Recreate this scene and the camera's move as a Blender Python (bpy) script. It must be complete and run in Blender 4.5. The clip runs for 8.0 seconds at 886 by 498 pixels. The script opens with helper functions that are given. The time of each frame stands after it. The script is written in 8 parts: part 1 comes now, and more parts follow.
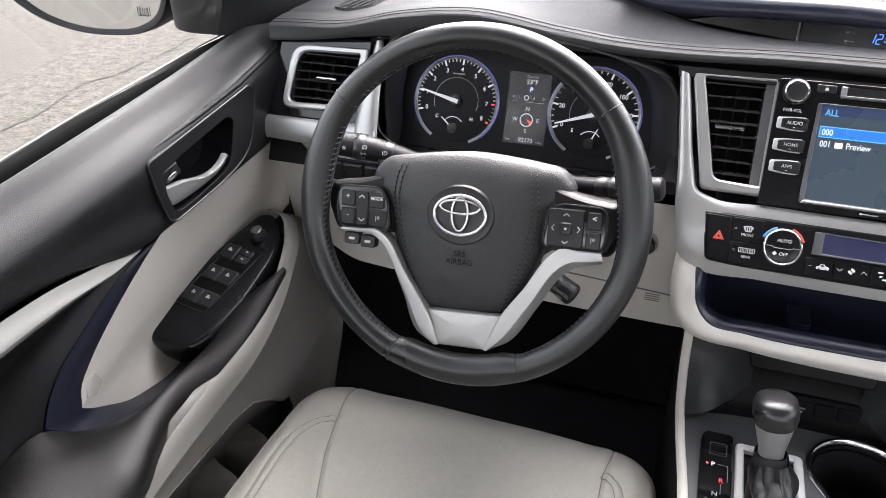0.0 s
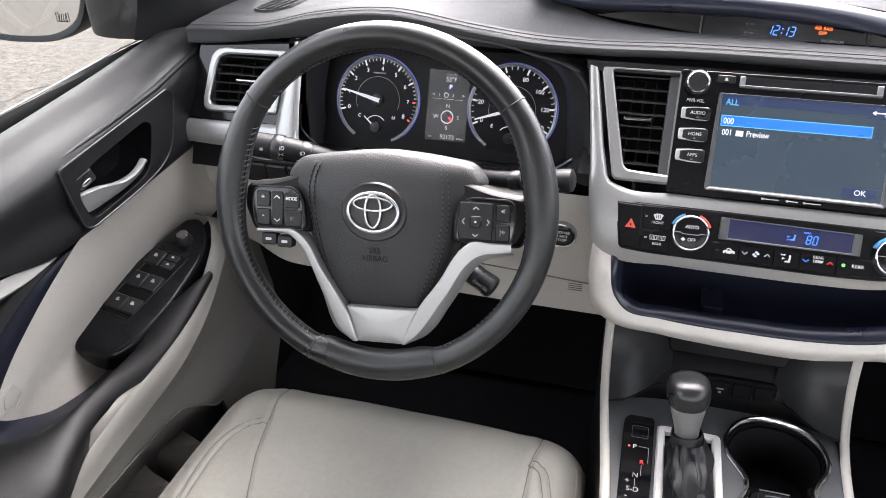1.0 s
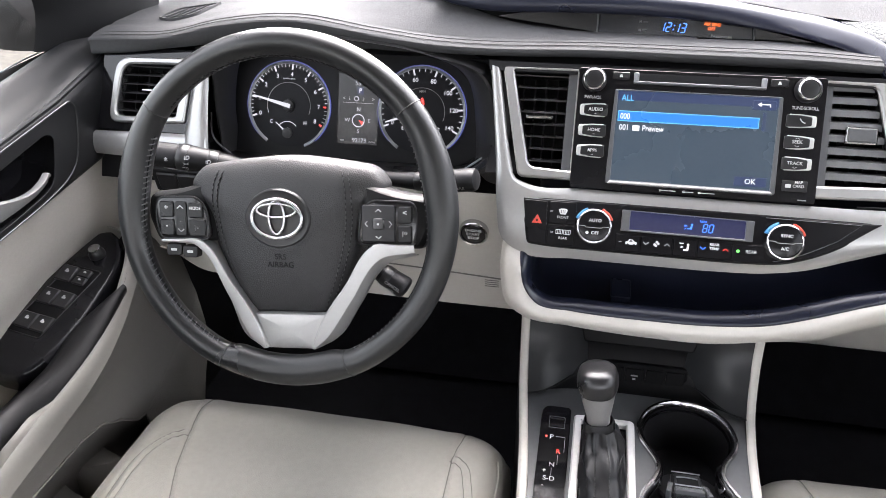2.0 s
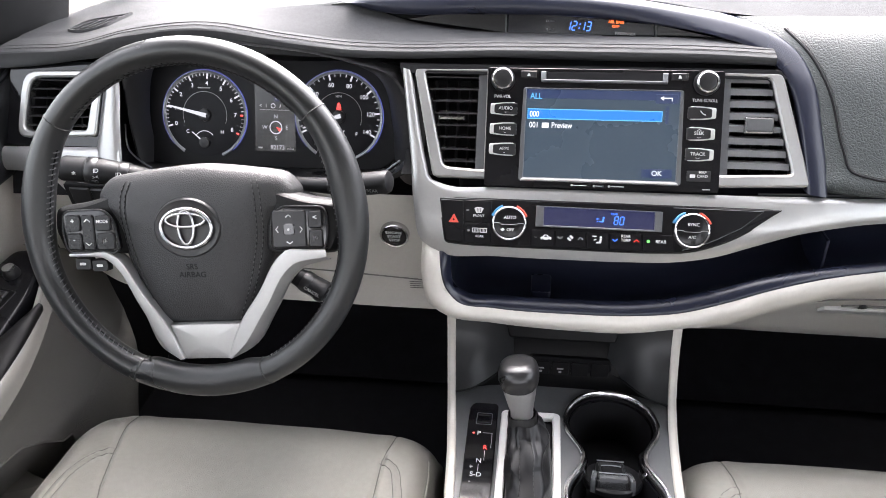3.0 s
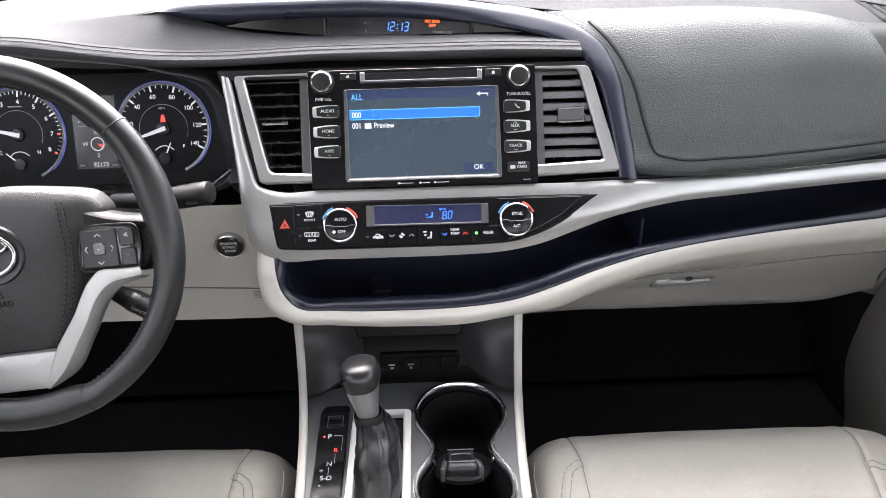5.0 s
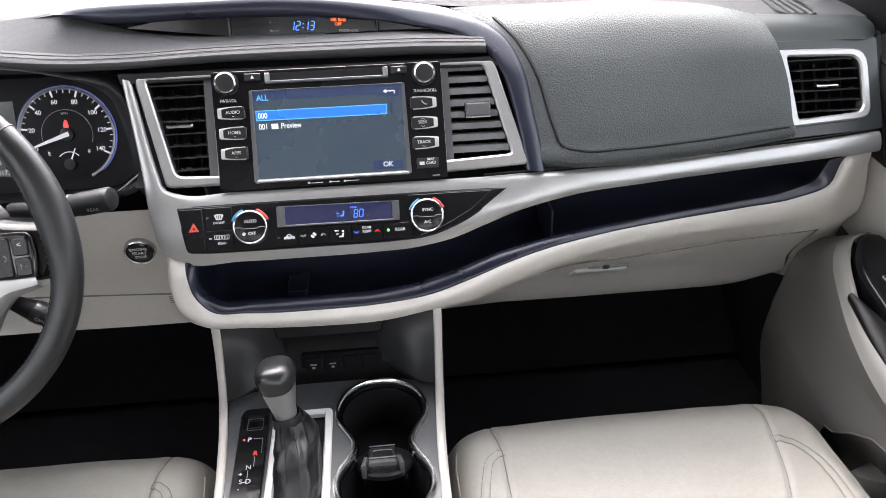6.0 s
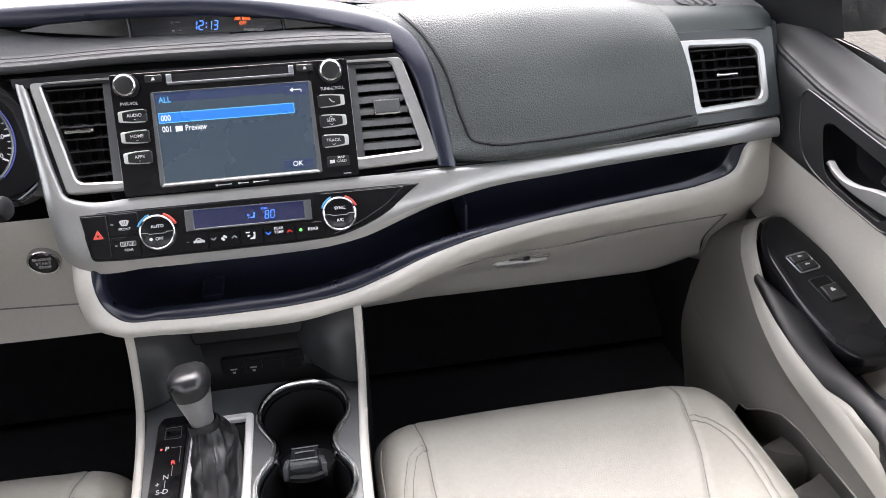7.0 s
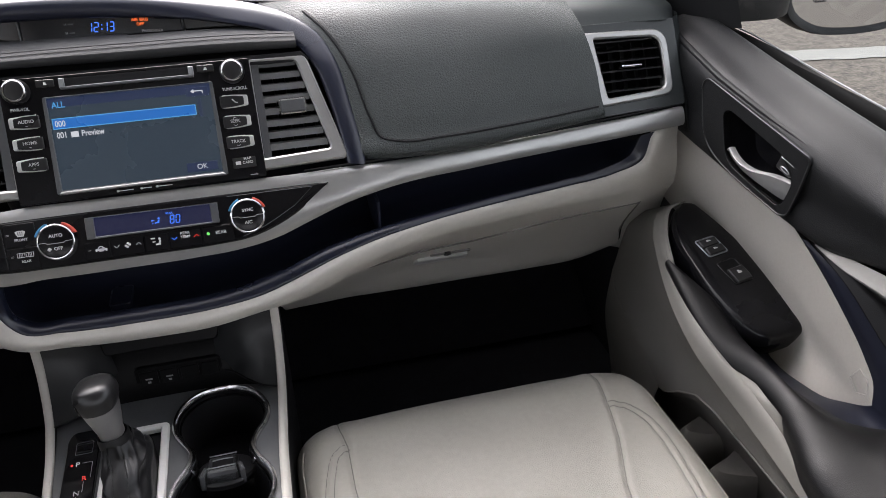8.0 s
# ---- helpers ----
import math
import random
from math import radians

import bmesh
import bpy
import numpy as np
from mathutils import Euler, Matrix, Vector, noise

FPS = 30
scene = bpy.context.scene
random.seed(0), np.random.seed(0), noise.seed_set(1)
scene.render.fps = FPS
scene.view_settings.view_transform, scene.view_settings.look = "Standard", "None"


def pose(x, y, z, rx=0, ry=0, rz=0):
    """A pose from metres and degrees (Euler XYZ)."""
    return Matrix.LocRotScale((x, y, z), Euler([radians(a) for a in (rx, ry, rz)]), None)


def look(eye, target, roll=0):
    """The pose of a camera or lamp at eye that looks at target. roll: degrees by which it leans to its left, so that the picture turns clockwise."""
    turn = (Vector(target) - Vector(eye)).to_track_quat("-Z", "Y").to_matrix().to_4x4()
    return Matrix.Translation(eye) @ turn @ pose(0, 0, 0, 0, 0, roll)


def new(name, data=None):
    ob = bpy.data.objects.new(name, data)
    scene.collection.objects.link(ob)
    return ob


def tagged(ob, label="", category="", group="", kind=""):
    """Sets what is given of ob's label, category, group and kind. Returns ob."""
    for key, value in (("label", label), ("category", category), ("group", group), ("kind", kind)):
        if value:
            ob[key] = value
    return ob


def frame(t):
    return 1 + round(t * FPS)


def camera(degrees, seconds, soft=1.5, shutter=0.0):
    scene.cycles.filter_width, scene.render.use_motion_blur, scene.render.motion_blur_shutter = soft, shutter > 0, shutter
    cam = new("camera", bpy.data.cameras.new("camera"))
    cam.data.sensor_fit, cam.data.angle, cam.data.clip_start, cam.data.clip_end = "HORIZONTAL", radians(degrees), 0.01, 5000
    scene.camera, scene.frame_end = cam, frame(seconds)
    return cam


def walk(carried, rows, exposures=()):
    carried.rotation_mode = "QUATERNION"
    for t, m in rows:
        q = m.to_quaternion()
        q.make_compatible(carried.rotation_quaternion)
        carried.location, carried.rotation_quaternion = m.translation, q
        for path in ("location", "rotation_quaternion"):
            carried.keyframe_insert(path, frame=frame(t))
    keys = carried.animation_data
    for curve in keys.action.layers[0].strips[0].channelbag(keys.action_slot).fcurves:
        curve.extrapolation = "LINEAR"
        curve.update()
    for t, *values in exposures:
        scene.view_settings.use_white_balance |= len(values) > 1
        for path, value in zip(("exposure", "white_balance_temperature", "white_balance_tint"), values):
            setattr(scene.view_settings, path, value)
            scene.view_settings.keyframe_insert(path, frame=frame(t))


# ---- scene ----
cam = camera(61.3, 8.0, soft=0.5)
PATH = [
    (0, (-0.215, -0.87, 1.465), (-0.797, 0.755, 0.454), -0.3),
    (0.5, (-0.187, -0.868, 1.465), (-0.723, 0.773, 0.455), -0.4),
    (1, (-0.165, -0.866, 1.466), (-0.649, 0.79, 0.455), -0.6),
    (1.5, (-0.142, -0.864, 1.467), (-0.564, 0.81, 0.458), -0.7),
    (2, (-0.116, -0.862, 1.471), (-0.475, 0.826, 0.459), -0.9),
    (3.5, (-0.052, -0.862, 1.468), (-0.232, 0.861, 0.47), -1.6),
    (4, (-0.035, -0.863, 1.47), (-0.143, 0.866, 0.469), -1.6),
    (4.5, (-0.016, -0.863, 1.469), (-0.053, 0.867, 0.468), -1.5),
    (6, (0.054, -0.872, 1.473), (0.211, 0.843, 0.455), -1.4),
    (6.5, (0.072, -0.876, 1.473), (0.301, 0.828, 0.45), -1.2),
    (7, (0.093, -0.879, 1.472), (0.39, 0.812, 0.444), -1.2),
    (7.5, (0.116, -0.882, 1.47), (0.482, 0.792, 0.438), -1.2),
    (8, (0.136, -0.888, 1.47), (0.566, 0.768, 0.434), -1.1),
]
walk(cam, [(t, look(eye, target, roll)) for t, eye, target, roll in PATH],
     [(t, e, 6550, 15) for t, e in ((0, 3.65), (1, 3.77), (2, 3.91), (4, 3.86), (4.5, 3.82), (6, 3.71), (6.5, 3.72), (7, 3.67), (7.5, 3.55), (8, 2.71))])

# ---- light ----
world = bpy.data.worlds.new("sky")
scene.world = world
world.use_nodes = True
wn = world.node_tree
sky = wn.nodes.new("ShaderNodeTexSky")
sky.sky_type, sky.sun_disc = "NISHITA", False
sky.sun_elevation, sky.sun_rotation = radians(48), radians(-5)
sky.air_density, sky.dust_density, sky.ozone_density = 1.0, 4.0, 1.0
hsv = wn.nodes.new("ShaderNodeHueSaturation")
hsv.inputs["Saturation"].default_value = 0.2
wn.links.new(sky.outputs["Color"], hsv.inputs["Color"])
wn.links.new(hsv.outputs["Color"], wn.nodes["Background"].inputs["Color"])
wn.nodes["Background"].inputs["Strength"].default_value = 0.15
sun = new("sun", bpy.data.lights.new("sun", "SUN"))
sun.data.energy, sun.data.angle, sun.data.color = 0.3, radians(50), (1.0, 0.97, 0.92)
sun.matrix_world = look((-0.3, 3.4, 4.8), (0, 0, 1.0))

from mathutils.bvhtree import BVHTree

# ---- materials ----


def material(name, color, rough=0.5, metal=0.0, vary=0.12, scale=60.0, grain=0.0, grain_scale=900.0, kind="noise", emit=None, power=0.0, spec=0.5, wear=0.0, coarse=0.12):
    """A surface with two scales of variation and fine relief."""
    m = bpy.data.materials.new(name)
    m.use_nodes = True
    nt = m.node_tree
    bsdf = nt.nodes["Principled BSDF"]
    bsdf.inputs["Roughness"].default_value = rough
    bsdf.inputs["Metallic"].default_value = metal
    bsdf.inputs["Specular IOR Level"].default_value = spec
    co = nt.nodes.new("ShaderNodeTexCoord")
    big = nt.nodes.new("ShaderNodeTexNoise")
    big.inputs["Scale"].default_value, big.inputs["Detail"].default_value = scale * coarse, 5.0
    fine = nt.nodes.new("ShaderNodeTexNoise")
    fine.inputs["Scale"].default_value, fine.inputs["Detail"].default_value = scale * 4, 4.0
    nt.links.new(co.outputs["Object"], big.inputs["Vector"])
    nt.links.new(co.outputs["Object"], fine.inputs["Vector"])
    add = nt.nodes.new("ShaderNodeMath")
    add.operation = "ADD"
    nt.links.new(big.outputs["Fac"], add.inputs[0])
    nt.links.new(fine.outputs["Fac"], add.inputs[1])
    span = nt.nodes.new("ShaderNodeMapRange")
    span.inputs["From Min"].default_value, span.inputs["From Max"].default_value = 0.6, 1.4
    span.inputs["To Min"].default_value, span.inputs["To Max"].default_value = 1 - vary, 1 + vary
    nt.links.new(add.outputs[0], span.inputs["Value"])
    mul = nt.nodes.new("ShaderNodeVectorMath")
    mul.operation = "SCALE"
    mul.inputs[0].default_value = color
    nt.links.new(span.outputs["Result"], mul.inputs["Scale"])
    nt.links.new(mul.outputs["Vector"], bsdf.inputs["Base Color"])
    rr = nt.nodes.new("ShaderNodeMapRange")
    rr.inputs["From Min"].default_value, rr.inputs["From Max"].default_value = 0.3, 0.7
    rr.inputs["To Min"].default_value, rr.inputs["To Max"].default_value = max(rough - 0.06 - wear, 0.02), min(rough + 0.06 + wear, 1)
    nt.links.new(big.outputs["Fac"], rr.inputs["Value"])
    nt.links.new(rr.outputs["Result"], bsdf.inputs["Roughness"])
    if grain:
        if kind == "leather":
            tex = nt.nodes.new("ShaderNodeTexVoronoi")
            tex.feature = "DISTANCE_TO_EDGE"
            warp = nt.nodes.new("ShaderNodeVectorMath")
            warp.operation = "MULTIPLY_ADD"
            wob = nt.nodes.new("ShaderNodeTexNoise")
            wob.inputs["Scale"].default_value = grain_scale * 0.7
            nt.links.new(co.outputs["Object"], wob.inputs["Vector"])
            nt.links.new(wob.outputs["Color"], warp.inputs[0])
            warp.inputs[1].default_value = (0.6 / grain_scale,) * 3
            nt.links.new(co.outputs["Object"], warp.inputs[2])
            nt.links.new(warp.outputs["Vector"], tex.inputs["Vector"])
            height = tex.outputs["Distance"]
        else:
            tex = nt.nodes.new("ShaderNodeTexNoise")
            tex.inputs["Detail"].default_value = 3.0
            nt.links.new(co.outputs["Object"], tex.inputs["Vector"])
            height = tex.outputs["Fac"]
        tex.inputs["Scale"].default_value = grain_scale
        clamp = nt.nodes.new("ShaderNodeMapRange")
        clamp.inputs["From Max"].default_value = 0.25 if kind == "leather" else 1.0
        nt.links.new(height, clamp.inputs["Value"])
        bump = nt.nodes.new("ShaderNodeBump")
        bump.inputs["Strength"].default_value, bump.inputs["Distance"].default_value = grain, 0.0006
        nt.links.new(clamp.outputs["Result"], bump.inputs["Height"])
        nt.links.new(bump.outputs["Normal"], bsdf.inputs["Normal"])
    if emit:
        bsdf.inputs["Emission Color"].default_value = (*emit, 1)
        bsdf.inputs["Emission Strength"].default_value = power
    return m


PAD = material("dash leatherette", (0.052, 0.053, 0.055), 0.7, spec=0.06, grain=0.35, grain_scale=600, kind="leather", wear=0.05)
AIRBAG = material("slate leatherette", (0.034, 0.040, 0.040), 0.54, spec=0.38, grain=0.6, grain_scale=280, kind="leather", wear=0.04)
SLATE = material("smooth slate plastic", (0.028, 0.033, 0.034), 0.4, spec=0.4)
DOORBLACK = material("door leatherette", (0.0062, 0.0066, 0.0074), 0.48, spec=0.26, grain=0.2, grain_scale=560, kind="leather", wear=0.05)
HUB = material("airbag cover vinyl", (0.018, 0.018, 0.0193), 0.48, spec=0.45, grain=0.34, grain_scale=460, kind="leather")
RIMLEATHER = material("smooth dark leather", (0.0095, 0.0103, 0.0112), 0.38, spec=0.50, grain=0.06, grain_scale=900, kind="leather", wear=0.08)
KNOB = material("polished dark leather", (0.009, 0.009, 0.010), 0.26, spec=0.5, grain=0.08, grain_scale=900, kind="leather", wear=0.06)
BLACK = material("black plastic", (0.010, 0.010, 0.011), 0.40, spec=0.34, grain=0.2, grain_scale=1500)
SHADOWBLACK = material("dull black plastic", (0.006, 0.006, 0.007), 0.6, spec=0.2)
GLOSS = material("gloss black plastic", (0.006, 0.006, 0.007), 0.14, spec=0.45)
GAUGEFACE = material("black printed gauge face", (0.006, 0.006, 0.008), 0.5, spec=0.15)
PANELBLACK = material("satin black lacquer", (0.005, 0.005, 0.006), 0.24, spec=0.22)
SWITCHBLACK = material("satin black switch plastic", (0.012, 0.012, 0.013), 0.34, spec=0.42)
CONSOLE = material("charcoal console plastic", (0.062, 0.065, 0.069), 0.34, spec=0.5, grain=0.3, grain_scale=1200)
WINGBLACK = material("satin black console panel", (0.012, 0.013, 0.0145), 0.36, spec=0.34, grain=0.12, grain_scale=1600)
FASCIA = material("satin black fascia", (0.012, 0.012, 0.013), 0.31, spec=0.36)
# Lighter copy of the louvre plastic, with the light on its slats painted in.
SLATLIT = material("louvre plastic painted as lit", (0.10, 0.102, 0.105), 0.42)
SLATBLACK = material("satin black louvre plastic", (0.02, 0.02, 0.021), 0.26, spec=0.5)
BOOT = material("creased boot leather", (0.006, 0.006, 0.007), 0.30, spec=0.40, grain=0.12, grain_scale=420, kind="leather", wear=0.1)
NAVYRIM = material("satin navy edge", (0.008, 0.010, 0.021), 0.30, spec=0.5)
NAVY = material("navy plastic", (0.008, 0.0095, 0.018), 0.46, spec=0.22, grain=0.15, grain_scale=1200)
ARMREST = material("armrest leatherette", (0.0045, 0.0045, 0.0050), 0.44, spec=0.20, grain=0.16, grain_scale=560, kind="leather", wear=0.0)
SATINGREY = material("satin grey strip", (0.14, 0.14, 0.135), 0.6, vary=0.05, spec=0.15)
# Lower door beige in two darker copies; shade low in the cabin is painted in.
SHADETAUPE = material("taupe plastic darkened for shade", (0.138, 0.132, 0.120), 0.6, vary=0.06, spec=0.3, grain=0.4, grain_scale=900, kind="leather")
PERFORATED = material("perforated plastic darkened for shade", (0.162, 0.155, 0.141), 0.6, vary=0.06, spec=0.3, grain=1.0, grain_scale=420, kind="leather")
GREIGE = material("grey-beige strip plastic", (0.180, 0.173, 0.158), 0.55, vary=0.05, spec=0.3)
SILVER = material("satin silver paint", (0.34, 0.34, 0.335), 0.36, metal=0.7, vary=0.04)
PALESILVER = material("pale silver paint", (0.52, 0.52, 0.51), 0.36, metal=0.45, vary=0.04)
GATESILVER = material("gate silver paint", (0.62, 0.62, 0.61), 0.34, metal=0.25, vary=0.04)
FRAMEGREY = material("grey metallic plastic", (0.22, 0.23, 0.24), 0.35, metal=0.4, vary=0.04)
BADGE = material("badge chrome", (0.42, 0.42, 0.43), 0.22, metal=1.0, vary=0.03)
CHROME = material("chrome", (0.50, 0.50, 0.51), 0.16, metal=1.0, vary=0.03)
BEIGE = material("beige grained plastic", (0.455, 0.438, 0.402), 0.5, vary=0.05, grain=0.35, grain_scale=900, kind="leather")
DOORBEIGE = material("beige vinyl", (0.45, 0.43, 0.395), 0.6, vary=0.05, spec=0.3, grain=0.4, grain_scale=900, kind="leather")
SEAT = material("beige seat leather", (0.238, 0.228, 0.205), 0.46, vary=0.07, scale=40, spec=0.3, grain=0.3, grain_scale=520, kind="leather", wear=0.07)
THREAD = material("grey stitching thread", (0.15, 0.145, 0.135), 0.7)
SEAMTHREAD = material("shadowed beige thread", (0.11, 0.105, 0.094), 0.7)
DARKTHREAD = material("black stitching thread", (0.02, 0.02, 0.02), 0.6)
CHARTHREAD = material("charcoal stitching thread", (0.045, 0.045, 0.047), 0.5)
CARPET = material("black carpet", (0.008, 0.008, 0.0095), 0.95, vary=0.4, scale=300, grain=1.0, grain_scale=800, spec=0.05)
LETTER = material("white printed lettering", (0.5, 0.5, 0.5), 0.5, vary=0.02)
DIMLETTER = material("grey printed lettering", (0.25, 0.25, 0.25), 0.5, vary=0.02)
LCD = material("dark glass panel", (0.01, 0.011, 0.014), 0.12)
ROOFCLOTH = material("pale grey headliner", (0.66, 0.65, 0.62), 0.9, grain=0.4, grain_scale=900)
RUBBER = material("black rubber", (0.005, 0.005, 0.005), 0.75, spec=0.1)
PODKEY = material("gloss black key plastic", (0.007, 0.007, 0.008), 0.24, spec=0.24)
HOODBLACK = material("satin black cluster hood", (0.018, 0.018, 0.019), 0.36, spec=0.45, grain=0.15, grain_scale=1400)
STALKBLACK = material("matt black stalk plastic", (0.008, 0.008, 0.009), 0.5, spec=0.2)
STRIPGLOSS = material("polished black plastic", (0.006, 0.006, 0.007), 0.05, spec=0.5)
# Black taken darker still, so that the colour holds the shade of recesses.
SHADEBLACK = material("black plastic darkened for shade", (0.004, 0.004, 0.0045), 0.45, spec=0.12)
HANDLE = material("satin nickel", (0.27, 0.27, 0.27), 0.44, metal=0.5, vary=0.05)
BODY = material("dark car paint", (0.008, 0.009, 0.010), 0.5, spec=0.15)
BLUEPRINT = material("blue print", (0.05, 0.22, 0.42), 0.4)
REDPLASTIC = material("red plastic", (0.5, 0.06, 0.04), 0.4)


def glow(name, color, power):
    return material(name, (0.02, 0.02, 0.02), 0.25, emit=color, power=power * 0.135)


SCREEN = glow("lit display blue grey", (0.018, 0.036, 0.056), 1.0)
SCREENBLUE = glow("lit display blue", (0.006, 0.155, 0.56), 0.95)
SCREENWHITE = glow("lit display white", (0.8, 0.85, 0.9), 0.8)
SCREENCYAN = glow("lit display pale blue", (0.1, 0.45, 0.85), 0.9)
SCREENNAVY = glow("lit display navy", (0.008, 0.022, 0.075), 0.9)
CLIMATELCD = glow("lit climate display navy", (0.004, 0.006, 0.045), 0.9)
BLUELIT = glow("blue digits", (0.05, 0.22, 1.0), 1.3)
ORANGELIT = glow("orange indicator", (1.0, 0.16, 0.02), 1.2)
REDLIT = glow("red indicator", (1.0, 0.05, 0.04), 0.8)
GREENLIT = glow("green indicator", (0.15, 0.9, 0.15), 0.9)
GAUGEWHITE = glow("lit gauge white", (0.75, 0.78, 0.85), 0.46)
GAUGEBLUE = glow("lit gauge blue", (0.14, 0.17, 0.55), 0.42)
TFT = glow("lit dark display", (0.004, 0.0045, 0.006), 0.8)

asphalt = material("weathered asphalt", (0.060, 0.0525, 0.0450), 0.9, vary=0.9, scale=13, coarse=1.1, grain=1.0, grain_scale=90, spec=0.2)
LINEPAINT = material("worn white road paint", (0.115, 0.115, 0.108), 0.8, vary=0.3, scale=30)
TAR = material("dark crack filler", (0.018, 0.016, 0.014), 0.9, vary=0.3)


def glass_material(name, tint=(1, 1, 1)):
    m = bpy.data.materials.new(name)
    m.use_nodes = True
    nt = m.node_tree
    nt.nodes.remove(nt.nodes["Principled BSDF"])
    out = nt.nodes["Material Output"]
    clear, shine, mix, fres = (nt.nodes.new(k) for k in ("ShaderNodeBsdfTransparent", "ShaderNodeBsdfGlossy", "ShaderNodeMixShader", "ShaderNodeLayerWeight"))
    steep, low = nt.nodes.new("ShaderNodeMath"), nt.nodes.new("ShaderNodeMath")
    steep.operation, low.operation = "POWER", "MULTIPLY_ADD"
    steep.inputs[1].default_value, low.inputs[1].default_value, low.inputs[2].default_value = 5.0, 0.9, 0.04
    clear.inputs["Color"].default_value = (*tint, 1)
    shine.inputs["Roughness"].default_value = 0.02
    nt.links.new(fres.outputs["Facing"], steep.inputs[0])
    nt.links.new(steep.outputs[0], low.inputs[0])
    nt.links.new(low.outputs[0], mix.inputs["Fac"])
    nt.links.new(clear.outputs["BSDF"], mix.inputs[1])
    nt.links.new(shine.outputs["BSDF"], mix.inputs[2])
    nt.links.new(mix.outputs["Shader"], out.inputs["Surface"])
    return m


GLASS = glass_material("lightly tinted glass", (0.70, 0.73, 0.72))
MIRROR = material("mirror glass", (0.86, 0.87, 0.88), 0.02, metal=1.0, vary=0.01)

# ---- shape helpers ----
CX = -0.03  # the car's centre line


def cr(pts, n, closed=False):
    """n points along a smooth curve through pts."""
    p = np.array(pts, float)
    if closed:
        p = np.vstack([p, p[:1]])
    d = np.r_[0, np.cumsum(np.maximum(np.linalg.norm(np.diff(p, axis=0), axis=1), 1e-9))]
    k = len(p)
    if k == 2:
        s = np.linspace(0, 1, n)[:, None]
        return p[0] * (1 - s) + p[1] * s
    tan = np.zeros_like(p)
    for i in range(k):
        if closed and i in (0, k - 1):
            a, b, da, db = p[k - 2], p[1], d[-1] - d[-2], d[1]
            tan[i] = ((p[i] - a) / da * db + (b - p[i]) / db * da) / (da + db)
        elif i == 0:
            tan[i] = (p[1] - p[0]) / d[1]
        elif i == k - 1:
            tan[i] = (p[-1] - p[-2]) / (d[-1] - d[-2])
        else:
            da, db = d[i] - d[i - 1], d[i + 1] - d[i]
            tan[i] = ((p[i] - p[i - 1]) / da * db + (p[i + 1] - p[i]) / db * da) / (da + db)
    s = np.linspace(0, d[-1], n + 1)[:-1] if closed else np.linspace(0, d[-1], n)
    i = np.clip(np.searchsorted(d, s, side="right") - 1, 0, k - 2)
    h = (d[i + 1] - d[i])[:, None]
    u = ((s - d[i])[:, None]) / h
    return ((2 * u**3 - 3 * u**2 + 1) * p[i] + (u**3 - 2 * u**2 + u) * h * tan[i] + (-2 * u**3 + 3 * u**2) * p[i + 1] + (u**3 - u**2) * h * tan[i + 1])


def grid(rows, close_u=False, close_v=False):
    """A mesh of quads over rows of points."""
    bm = bmesh.new()
    vs = [[bm.verts.new(tuple(map(float, p))) for p in r] for r in rows]
    nr, nc = len(vs), len(vs[0])
    for i in range(nr if close_v else nr - 1):
        for j in range(nc if close_u else nc - 1):
            a, b, c, d = vs[i][j], vs[i][(j + 1) % nc], vs[(i + 1) % nr][(j + 1) % nc], vs[(i + 1) % nr][j]
            bm.faces.new((a, b, c, d))
    return bm


def loft(curves, n=48, m=0, closed=False, thick=0.0):
    """A smooth surface through curves of control points; m rows across; thick: metres of wall."""
    rows = [cr(c, n, closed) for c in curves]
    if m:
        cols = [cr([r[j] for r in rows], m) for j in range(n)]
        rows = [[cols[j][i] for j in range(n)] for i in range(m)]
    bm = grid(rows, close_u=closed)
    if thick:
        bmesh.ops.recalc_face_normals(bm, faces=bm.faces)
        bmesh.ops.solidify(bm, geom=bm.faces[:], thickness=thick)
    return bm


def merge(*bms):
    out = bmesh.new()
    for b in bms:
        me = bpy.data.meshes.new("joined")
        b.to_mesh(me)
        b.free()
        out.from_mesh(me)
        bpy.data.meshes.remove(me)
    return out


def rounded(pts, r, seg=4):
    """A polygon with rounded corners; r: a radius, or one for each corner."""
    out, k = [], len(pts)
    for i in range(k):
        p, a, b = Vector(pts[i]), Vector(pts[i - 1]), Vector(pts[(i + 1) % k])
        rad = r[i] if isinstance(r, (list, tuple)) else r
        da, db = (a - p).normalized(), (b - p).normalized()
        cut = min(rad, (a - p).length * 0.49, (b - p).length * 0.49)
        for s in range(seg + 1):
            u = s / seg
            out.append(tuple(p + da * cut * (1 - u) ** 2 + db * cut * u**2))
    return out


def rect(w, h, r=0.0, cx=0.0, cy=0.0, seg=3):
    q = [(cx - w / 2, cy - h / 2), (cx + w / 2, cy - h / 2), (cx + w / 2, cy + h / 2), (cx - w / 2, cy + h / 2)]
    return rounded(q, r, seg) if r else q


def oval(a, b, n=32, cx=0.0, cy=0.0):
    return [(cx + a * math.cos(2 * math.pi * i / n), cy + b * math.sin(2 * math.pi * i / n)) for i in range(n)]


